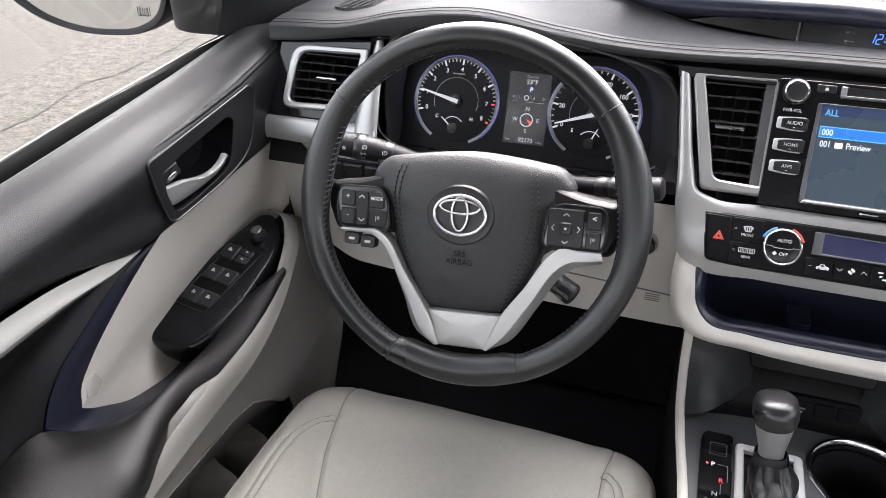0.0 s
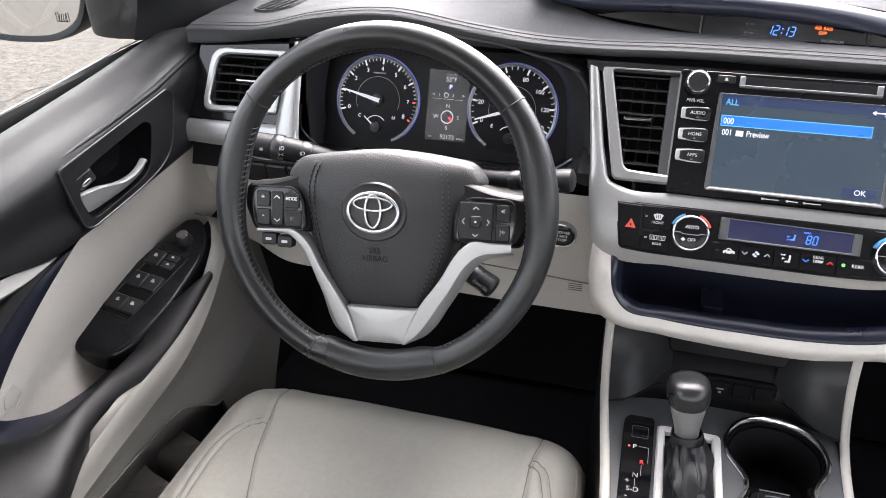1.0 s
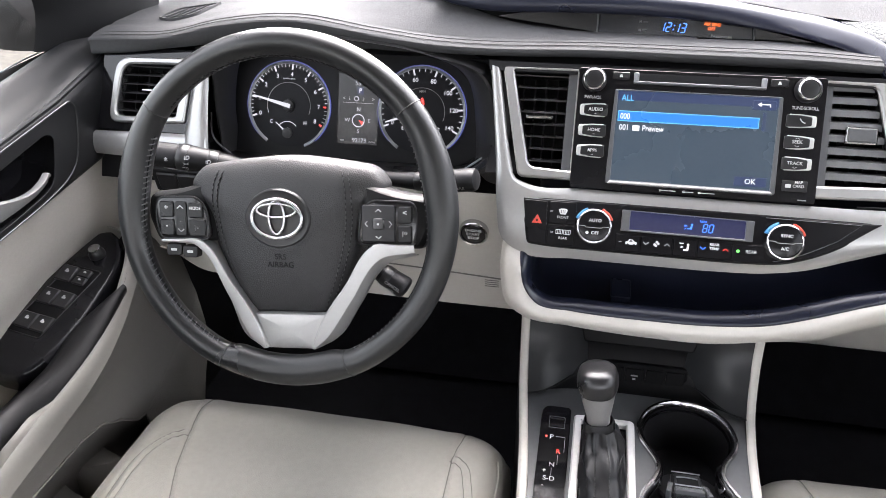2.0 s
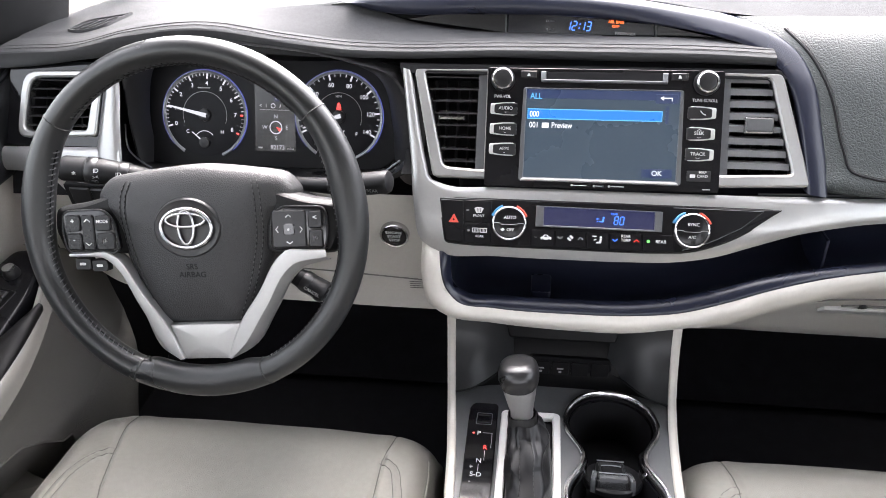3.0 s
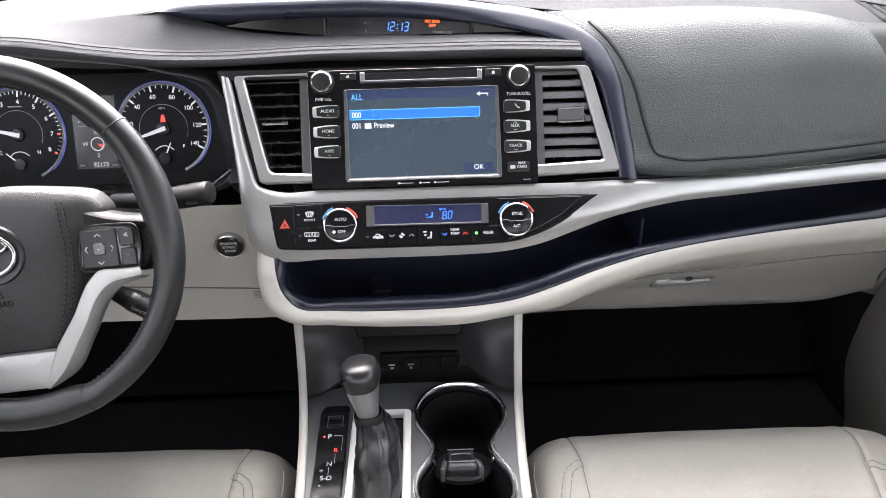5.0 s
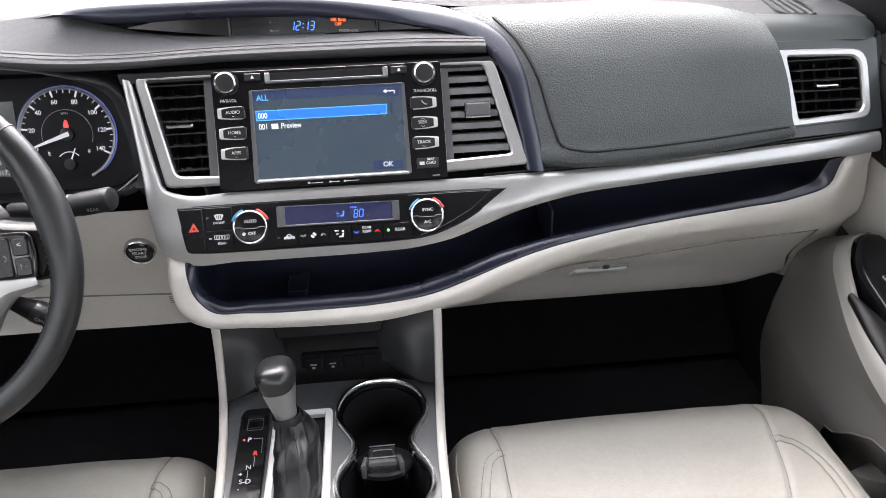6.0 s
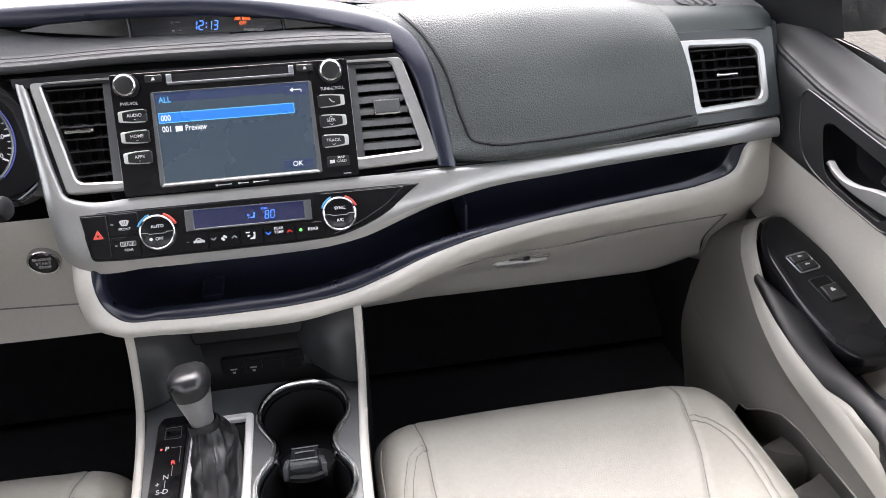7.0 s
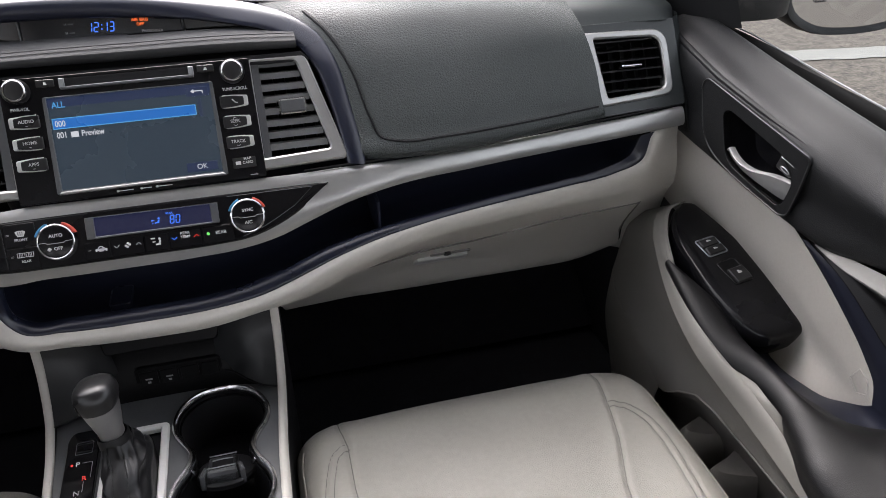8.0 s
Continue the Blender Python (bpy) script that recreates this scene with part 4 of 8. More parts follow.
lettering("000", 0.0094, on_screen(-0.084, 1.1605), SCREENWHITE, scr, align="LEFT", wide=0.8)
lettering("001", 0.0094, on_screen(-0.084, 1.149), SCREENWHITE, scr, align="LEFT", wide=0.8)
part("bar", slab([rz(-0.069, 1.1462), rz(-0.061, 1.1462), rz(-0.061, 1.1518), rz(-0.069, 1.1518)], RM, 0.0012, 0, 0.0001), SCREENWHITE, scr)
lettering("Preview", 0.0094, on_screen(-0.058, 1.149), SCREENWHITE, scr, align="LEFT", wide=0.8)
for nm, x0, x1, z0, z1 in (("back_key", 0.061, 0.086, 1.1745, 1.184), ("ok_key", 0.049, 0.084, 1.0965, 1.106)):
    k = part(nm, slab([rz(x0, z0), rz(x1, z0), rz(x1, z1), rz(x0, z1)], RM, 0.0011, 0, 0.0003), SCREENNAVY, scr)
lettering("OK", 0.0082, shift(on_screen(0.0665, 1.1013), 0, 0, 0.0003), SCREENWHITE, scr)
part("back_arrow", merge(slab([rz(0.068, 1.1795), rz(0.080, 1.1795), rz(0.080, 1.1806), rz(0.068, 1.1806)], RM, 0.0014, 0, 0.0001), slab([rz(0.066, 1.180), rz(0.070, 1.1775), rz(0.070, 1.1825)], RM, 0.0014, 0, 0.0001), slab([rz(0.079, 1.177), rz(0.080, 1.177), rz(0.080, 1.1806), rz(0.079, 1.1806)], RM, 0.0014, 0, 0.0001)), SCREENWHITE, scr)
# disc slot
part("disc_slot", slab([rz(-0.066, 1.1975), rz(0.067, 1.1975), rz(0.067, 1.2055), rz(-0.066, 1.2055)], RM, 0.0004, 0.001, 0.0001), SHADOWBLACK, radio, "dark disc slot")
part("slot_lip", slab(rounded([rz(-0.072, 1.1945), rz(0.073, 1.1945), rz(0.073, 1.1975), rz(-0.072, 1.1975)], 0.001), RM, 0.0025, 0.001, 0.0008), CONSOLE, radio)
for x in (-0.0695, 0.0705):
    part("slot_end", slab(rounded([rz(x - 0.003, 1.196), rz(x + 0.003, 1.196), rz(x + 0.003, 1.206), rz(x - 0.003, 1.206)], 0.001), RM, 0.002, 0.001, 0.0006), FRAMEGREY, radio)
for x, w in ((-0.0868, "^"), (0.0868, ">")):
    kb = part("small_key", slab(rounded([rz(x - 0.0095, 1.1985), rz(x + 0.0095, 1.1985), rz(x + 0.0095, 1.206), rz(x - 0.0095, 1.206)], 0.0008), RM, 0.0016, 0.001, 0.0006), BLACK, radio, "small black key")
    part("mark", slab([rz(x - 0.002, 1.2005), rz(x + 0.002, 1.2005), rz(x + 0.001, 1.2035), rz(x - 0.001, 1.2035)], RM, 0.0018, 0, 0.0001), LETTER, kb)
# knobs
for x, w in ((-0.117, "PWR•VOL"), (0.1165, "TUNE•SCROLL")):
    q = rz(x, 1.1965)
    km = shift(RM, q[0], q[1])
    kn = part("knob", lathe([(0.0142, -0.001), (0.0140, 0.008), (0.0130, 0.0105), (0.0122, 0.011)], km), FASCIA, radio, "round black knob with bright ring")
    part("knob_ring", lathe([(0.0126, 0.009), (0.0122, 0.0117), (0.0112, 0.0125), (0.0102, 0.0122), (0.0098, 0.0112)], km), CHROME, kn, "bright ring")
    part("knob_face", lathe([(0.0101, 0.008), (0.0098, 0.0117), (0.008, 0.0124), (0.001, 0.0121)], km), BLACK, kn, "black knob face")
    lettering(w.replace("•", "-"), 0.0052, shift(RM, rz(x, 1.1785)[0] + (0 if x < 0 else 0.0), rz(x, 1.1785)[1], 0.0005), LETTER, radio, wide=0.85)
# side keys with bright surrounds
for col, words in ((-1, ("AUDIO", "HOME", "APPS")), (1, ("", "SEEK", "TRACK"))):
    for k, w in enumerate(words):
        z = 1.1655 - 0.0215 * k
        cx_ = -0.1155 if col < 0 else 0.1145
        q = rz(cx_, z)
        sh = [(-0.0152, -0.0060), (0.0, -0.0076), (0.0145, -0.0078), (0.0145, 0.0078), (0.0, 0.0076), (-0.0152, 0.0060)]
        face_ = [(-0.0104, -0.0048), (0.0, -0.0063), (0.0168, -0.0068), (0.0168, 0.0068), (0.0, 0.0063), (-0.0104, 0.0048)]
        if col > 0:
            sh, face_ = [(-a, b) for a, b in sh[::-1]], [(-a, b) for a, b in face_[::-1]]
        km = shift(RM, q[0], q[1])
        part("key_surround", slab(rounded(sh, 0.0022), km, 0.0018, 0.001, 0.0008), PALESILVER, radio, "bright key surround")
        kk = part("key", slab(rounded(face_, 0.0018), km, 0.0028, 0.001, 0.0008), FASCIA, radio, "satin black key")
        if w:
            lettering(w, 0.0052, shift(km, 0.003 * -col, 0.0005, 0.0031), LETTER, kk)
            if col < 0:
                part("mark", slab(rect(0.0022, 0.0007, 0, 0.003, -0.0042), km, 0.0031, 0, 0.0001), LETTER, kk)
            else:
                for e in (1, -1) if w == "SEEK" else (-1,):
                    part("mark", tube([km @ Vector((-0.003 + a, e * (0.0036 + b), 0.0031)) for a, b in ((-0.0022, 0.0), (0, 0.0015), (0.0022, 0.0))], 0.0003, 4), LETTER, kk)
        else:
            part("phone_mark", tube([km @ Vector((-0.003 + 0.0015 * t, 0.0025 - 0.0012 * t - 0.0012 * math.sin(t * 0.78), 0.0033)) for t in range(5)], 0.0007, 6), LETTER, kk)
q = rz(0.1145, 1.1)
km = shift(RM, q[0], q[1])
ck = part("card_key", slab(rect(0.027, 0.0125, 0.001), km, 0.001, 0.001, 0.0005), BLACK, radio, "black card slot cover")
lettering("MAP\nCARD", 0.0045, shift(km, 0.004, 0.0022, 0.0012), LETTER, ck)
part("mark", slab(rect(0.006, 0.004, 0, -0.007, 0), km, 0.0012, 0, 0.0001), LETTER, ck)
for x, w in ((-0.022, 0.017), (0.001, 0.011), (0.0215, 0.017)):
    q = rz(x, 1.0862)
    part("maker_mark", merge(slab(rect(w, 0.0011, 0, q[0], q[1]), RM, 0.0004, 0, 0.0001), slab(oval(0.0016, 0.0014, 12, q[0] - w / 2, q[1]), RM, 0.0005, 0, 0.0001)), LETTER, radio)
q = rz(0.124, 1.0862)
part("maker_mark", slab(rect(0.009, 0.0012, 0, q[0], q[1]), RM, 0.0004, 0, 0.0001), DIMLETTER, radio)

# ---- climate panel ----
CS = 0.55
CM = plane(0.0, -0.058, 1.045, CS)


def cz(x, z):
    return (x, (z - 1.045) * math.hypot(1, CS))


CM = shift(CM, 0, 0, 0.0045)
climate = thing("climate_panel", "black climate control panel with two chrome dials and navy display", "climate panel", (0, -0.06, 1.045))
outl = rounded([cz(-0.1885, 1.0655), cz(-0.179, 1.0185), cz(-0.15, 1.0165), cz(0.05, 1.0160), cz(0.108, 1.0180), cz(0.142, 1.0275), cz(0.169, 1.0390), cz(0.2100, 1.0650)], [0.002, 0.005, 0.02, 0.02, 0.02, 0.02, 0.02, 0.001])
part("fascia", slab(outl, CM, 0.0025, 0.01, 0.001), PANELBLACK, climate, "black front plate with pointed end")
part("fascia_edge", slab(inset(outl, -0.0012), CM, 0.0012, 0.01, 0.0006), SHADOWBLACK, climate)
CF = shift(CM, 0, 0, 0.0026)


def on_climate(x, z, w=0.0):
    q = cz(x, z)
    return shift(CF, q[0], q[1], w)


def key(name, x0, x1, z0, z1, parent, mat=GLOSS, label="", h=0.0016):
    q = [cz(x0, z0), cz(x1, z0), cz(x1, z1), cz(x0, z1)]
    return part(name, slab(rounded(q, 0.0008), CF, h, 0.001, 0.0006), mat, parent, label)


for run in ([(0.088, 1.0635), (0.1895, 1.0630), (0.1655, 1.0455), (0.140, 1.0335), (0.115, 1.0235), (0.1, 1.0205)],):
    part("panel_line", tube([CF @ Vector((*cz(x, z), 0.0001)) for x, z in run], 0.0004, 4), CONSOLE, climate)
hq_ = [cz(-0.1862, 1.0635), cz(-0.1780, 1.0205), cz(-0.1570, 1.0190), cz(-0.1590, 1.0630)]
hz = part("hazard_key", slab(rounded(hq_[::-1], 0.0012), CF, 0.0012, 0.001, 0.0006), PANELBLACK, climate, "black key with red warning triangle")
hq = on_climate(-0.1695, 1.0435, 0.0013)
part("triangle", slab([(-0.0062, -0.0046), (0.0062, -0.0046), (0, 0.0062)], hq, 0.0003, 0, 0.0001), REDPLASTIC, hz, "pale red triangle")
part("triangle_dot", slab(oval(0.0011, 0.0014, 10, 0, -0.001), hq, 0.0006, 0, 0.0001), SHADOWBLACK, hz)
for z0, z1, w in ((1.0405, 1.0635, "FRONT"), (1.0185, 1.0395, "REAR")):
    kk = key("defrost_key", -0.1560, -0.124, z0, z1, climate, PANELBLACK, h=0.0010)
    top = w == "FRONT"
    xm, zm = (-0.1395, 1.0535) if top else (-0.1375, 1.0320)
    lettering(w, 0.0042, on_climate(xm, zm - 0.0062, 0.0013), LETTER, kk)
    part("lamp_mark", slab(rect(0.0032, 0.0006, 0, *cz(xm - 0.0135, zm)), CF, 0.0012, 0, 0.0001), DIMLETTER, kk)
    part("lamp_mark", slab(rect(0.0032, 0.0006, 0, *cz(xm - 0.0135, zm - 0.0011)), CF, 0.0012, 0, 0.0001), DIMLETTER, kk)
    if top:
        part("demist_mark", slab([cz(xm - 0.0030, zm - 0.0030), cz(xm + 0.0030, zm - 0.0030), cz(xm + 0.0056, zm + 0.0018), cz(xm + 0.0028, zm + 0.0030), cz(xm - 0.0028, zm + 0.0030), cz(xm - 0.0056, zm + 0.0018)], CF, 0.0013, 0, 0.0001), LETTER, kk)
        part("demist_wave", merge(*[slab(rect(0.0007, 0.0040, 0, *cz(xm + 0.0021 * k, zm)), CF, 0.0015, 0, 0.0001) for k in (-1, 0, 1)]), PANELBLACK, kk)
    else:
        for dx in (-0.0046, 0.0046):
            o_ = rounded([cz(xm + dx - 0.0040, zm - 0.0022), cz(xm + dx + 0.0040, zm - 0.0022), cz(xm + dx + 0.0044, zm + 0.0026), cz(xm + dx - 0.0044, zm + 0.0026)], 0.0008)
            part("demist_mark", ring(o_, inset(o_, 0.0007), lambda x, y, w_: CF @ Vector((x, y, w_ + 0.0012)), 0.0002, 0, 0.0001), LETTER, kk)
            part("demist_wave", merge(*[slab(rect(0.0006, 0.0036, 0, *cz(xm + dx + 0.0016 * k, zm)), CF, 0.0014, 0, 0.0001) for k in (-1, 0, 1)]), LETTER, kk)
for x, words in ((-0.1024, ("AUTO", "OFF")), (0.109, ("SYNC", "A/C"))):
    dm = on_climate(x, 1.0408)
    dial = part("dial", lathe([(0.0214, -0.001), (0.0208, 0.007), (0.0202, 0.0096), (0.0192, 0.0104), (0.0181, 0.0098)], dm, 48, False), CHROME, climate, "round chrome-rimmed temperature dial")
    part("dial_face", lathe([(0.0182, 0.006), (0.0180, 0.0092), (0.0168, 0.0098), (0.001, 0.0098)], dm, 40), PANELBLACK, dial, "black push face")
    part("dial_split", tube([dm @ Vector((a, b, 0.0099)) for a, b in ((-0.0175, 0.0), (-0.0105, 0.0), (-0.0088, -0.0016), (0.0088, -0.0016), (0.0105, 0.0), (0.0175, 0.0))], 0.0004, 5), DIMLETTER, dial)
    lettering(words[0], 0.0052, shift(dm, 0.001, 0.0068, 0.0100), LETTER, dial)
    lettering(words[1], 0.0052, shift(dm, 0.002 if x < 0 else 0.0, -0.0078, 0.0100), LETTER, dial)
    if x < 0:
        part("fan_mark", merge(*[slab(oval(0.0013, 0.0008, 10, -0.0072 + 0.0012 * a, -0.0078 + 0.0012 * b), shift(dm, 0, 0, 0.0104), 0.0003, 0, 0.0001) for a, b in ((1, 0), (-1, 0), (0, 1), (0, -1))]), LETTER, dial)
    for a0, a1, mt_ in ((112, 158, BLUEPRINT), (22, 68, REDPLASTIC)):
        arc_o = [(0.0232 * math.cos(radians(a0 + (a1 - a0) * k / 12)), 0.0232 * math.sin(radians(a0 + (a1 - a0) * k / 12))) for k in range(13)]
        arc_i = [(0.0206 * math.cos(radians(a1 - (a1 - a0) * k / 12)), 0.0206 * math.sin(radians(a1 - (a1 - a0) * k / 12))) for k in range(13)]
        part("temperature_arc", slab(arc_o + arc_i, dm, 0.0086, 0, 0.0006), mt_, dial)
fr = [cz(-0.0715, 1.0385), cz(0.0760, 1.0380), cz(0.0762, 1.0590), cz(-0.0712, 1.0605)]
fi = [cz(-0.0615, 1.0405), cz(0.0672, 1.0400), cz(0.0672, 1.0582), cz(-0.0615, 1.0595)]
part("display_frame", ring(rounded(fr, 0.001), rounded(fi, 0.0006), lambda x, y, w: CF @ Vector((x, y, w)), 0.0022, 0.001, 0.0008), CONSOLE, climate, "grey display surround")
dsp = part("display", slab(fi, CF, 0.0004, 0.001, 0.0001), CLIMATELCD, climate, "navy display with blue digits")
segment_digits("80", 0.0092, on_climate(0.0265, 1.0480, 0.0005), BLUELIT, dsp)
lettering("REAR", 0.0033, on_climate(0.0208, 1.0545, 0.0006), BLUELIT, dsp)
part("airflow_mark", merge(slab(oval(0.0012, 0.0012, 10, *cz(0.0085, 1.0505)), CF, 0.0007, 0, 0.0001), slab([cz(0.0035, 1.0458), cz(0.0085, 1.0458), cz(0.0092, 1.0492), cz(0.0072, 1.0488), cz(0.0066, 1.0470), cz(0.0035, 1.0468)], CF, 0.0007, 0, 0.0001), slab([cz(0.0002, 1.0482), cz(0.0042, 1.0490), cz(0.0002, 1.0500)], CF, 0.0007, 0, 0.0001), slab([cz(0.0005, 1.0450), cz(0.0026, 1.0466), cz(0.0010, 1.0470)], CF, 0.0007, 0, 0.0001)), BLUELIT, dsp)
row = [(-0.0760, -0.0482, "car"), (-0.0472, -0.0114, "fan"), (-0.0104, 0.0157, "flow"), (0.0167, 0.0533, "REAR\nTEMP"), (0.0543, 0.0905, "REAR")]
for x0, x1, w in row:
    kk = key("row_key", x0, x1, 1.0180, 1.0352, climate, PANELBLACK, h=0.0013)
    xm = (x0 + x1) / 2
    if w == "car":
        xm += 0.004
        part("car_mark", slab(rounded([cz(xm + a, 1.0275 + b) for a, b in ((-0.0062, -0.0022), (0.0062, -0.0022), (0.0066, 0.0004), (0.0036, 0.0012), (0.0016, 0.0030), (-0.0022, 0.0030), (-0.0036, 0.0010), (-0.0064, 0.0004))], 0.0006), CF, 0.0016, 0, 0.0001), LETTER, kk)
        part("window_mark", slab([cz(xm + a, 1.0275 + b) for a, b in ((-0.0022, 0.0008), (0.0018, 0.0008), (0.0008, 0.0022), (-0.0016, 0.0022))], CF, 0.0018, 0, 0.0001), PANELBLACK, kk)
        part("wheel_mark", merge(*[slab(oval(0.0011, 0.0011, 10, *cz(xm + a, 1.0253)), CF, 0.0018, 0, 0.0001) for a in (-0.0036, 0.0036)]), PANELBLACK, kk)
        part("lamp_mark", slab(rect(0.0032, 0.0006, 0, *cz(xm - 0.0125, 1.0275)), CF, 0.0015, 0, 0.0001), DIMLETTER, kk)
    elif w == "flow":
        part("mark", merge(slab(oval(0.0014, 0.0014, 10, *cz(xm + 0.0035, 1.0300)), CF, 0.0016, 0, 0.0001), slab([cz(xm - 0.0015, 1.0238), cz(xm + 0.0040, 1.0238), cz(xm + 0.0048, 1.0286), cz(xm + 0.0026, 1.0284), cz(xm + 0.0018, 1.0256), cz(xm - 0.0015, 1.0252)], CF, 0.0016, 0, 0.0001), slab([cz(xm - 0.0060, 1.0302), cz(xm - 0.0018, 1.0302), cz(xm - 0.0012, 1.0316), cz(xm - 0.0066, 1.0316)], CF, 0.0016, 0, 0.0001), slab([cz(xm - 0.0048, 1.0262), cz(xm - 0.0008, 1.0276), cz(xm - 0.0044, 1.0284)], CF, 0.0016, 0, 0.0001)), LETTER, kk)
    elif w == "fan":
        part("mark", merge(*[slab(oval(0.0016, 0.0014, 10, *cz(xm + 0.002 * a, 1.028 + 0.0018 * b)), CF, 0.0016, 0, 0.0001) for a, b in ((1, 0.3), (-1, -0.3), (0.2, 1), (-0.2, -1))]), LETTER, kk)
        for sx, d in ((-0.012, -1), (0.012, 1)):
            part("arrow_mark", tube([CF @ Vector((*cz(xm + sx + a, 1.028 + d * b), 0.0019)) for a, b in ((-0.003, -0.0012), (0, 0.0014), (0.003, -0.0012))], 0.0004, 5), LETTER, kk)
    else:
        lettering(w, 0.0052 if w == "REAR" else 0.0046, on_climate(xm + (0.003 if w == "REAR" else 0.0), 1.028 if w == "REAR" else 1.0302, 0.0018), LETTER, kk)
        if w == "REAR":
            part("lamp", lathe([(0.0019, 0), (0.0019, 0.0006), (0.001, 0.001)], on_climate(xm - 0.0115, 1.028, 0.0016), 12), GREENLIT, kk, "small lit green lamp")
        else:
            for sx, d, mt_ in ((-0.0125, -1, BLUELIT), (0.0125, 1, REDLIT)):
                part("arrow_mark", tube([CF @ Vector((*cz(xm + sx + a, 1.028 + d * b), 0.0019)) for a, b in ((-0.003, -0.0012), (0, 0.0014), (0.003, -0.0012))], 0.0005, 5), mt_, kk)

# ---- clock panel under the arch ----
clock = thing("clock_display", "dark clock panel with blue digits and orange indicator", "clock", (0.0, 0.1, 1.24))
KM = plane(0.0, 0.1005, 1.238, 0.2)
part("glass", slab(rounded([(-0.118, -0.009), (0.066, -0.0155), (0.063, 0.003), (-0.06, 0.0155), (-0.117, 0.017)], 0.001), KM, 0.0, 0.01, 0.0006), LCD, clock, "dark display glass")
part("side_glass", slab([(-0.246, 0.007), (-0.12, -0.0085), (-0.12, 0.0165), (-0.19, 0.0165)], KM, -0.002, 0.01, 0.0005), GLOSS, clock)
part("side_glass", slab([(0.068, -0.0155), (0.185, -0.024), (0.15, -0.014), (0.067, 0.003)], KM, -0.002, 0.01, 0.0005), GLOSS, clock)
part("glass_edge", slab([(0.0655, -0.0155), (0.0675, -0.0155), (0.066, 0.004), (0.064, 0.004)], KM, 0.001, 0.01, 0.0003), CONSOLE, clock)
part("glass_edge", slab([(-0.1205, -0.009), (-0.1185, -0.009), (-0.1185, 0.0165), (-0.1205, 0.0165)], KM, 0.001, 0.01, 0.0003), CONSOLE, clock)
segment_digits("12:13", 0.0105, shift(KM, -0.029, 0.0005, 0.0003, -2), BLUELIT, clock)
lettering("AIR BAG\nOFF", 0.0052, shift(KM, 0.0165, 0.0028, 0.0004, -3), ORANGELIT, clock, "indicator")
lettering("PASSENGER", 0.0048, shift(KM, 0.029, -0.0085, 0.0004, -3), DIMLETTER, clock)
for z, w in ((0.006, "H"), (-0.004, "M")):
    lettering(w, 0.004, shift(KM, -0.068, z, 0.0004), DIMLETTER, clock)
    part("clock_key", slab(rect(0.006, 0.0016, 0.0004, -0.062, z), KM, 0.001, 0, 0.0003), CONSOLE, clock)

# ---- instrument cluster ----
GS = 0.36
GM = plane(-0.45, 0.085 + GS * (1.115 - 1.114), 1.115, GS)
cluster = thing("instrument_cluster", "black instrument cluster with two round gauges and centre display", "instrument cluster", (-0.45, 0.085, 1.115))
pan = rounded([(-0.205, -0.052), (-0.165, -0.070), (0.165, -0.070), (0.195, -0.045), (0.195, 0.05), (0.12, 0.085), (-0.13, 0.085), (-0.205, 0.045)], 0.02)
part("dial_plate", slab(pan, GM, 0.0, 0.01, 0.001), SHADOWBLACK, cluster, "black dial plate")
rows = []
for s, w, dy in ((1.0, 0.001, 0.0), (1.06, 0.022, 0.0), (1.10, 0.045, 0.002), (1.14, 0.062, 0.004), (1.2, 0.06, 0.006)):
    rows.append([GM @ Vector((max(x * s, -0.196), min(y * s + dy, 0.094 - 0.36 * w), w)) for x, y in pan])
part("surround", grid(rows, close_u=True), FASCIA, cluster, "deep black surround")
part("lower_rim", tube([GM @ Vector((x, y, 0.022)) for x, y in cr([(-0.193, -0.015), (-0.19, -0.05), (-0.165, -0.0705), (0, -0.0755), (0.165, -0.0745), (0.2, -0.05)], 50)], 0.0014, 6), FRAMEGREY, cluster)


def arc_lathe(profile, m, a0, a1, seg=56):
    """Part of a turned shape, from one angle to another."""
    return grid([[m @ Vector((r * math.cos(t), r * math.sin(t), h)) for t in np.linspace(radians(a0), radians(a1), seg)] for r, h in profile])


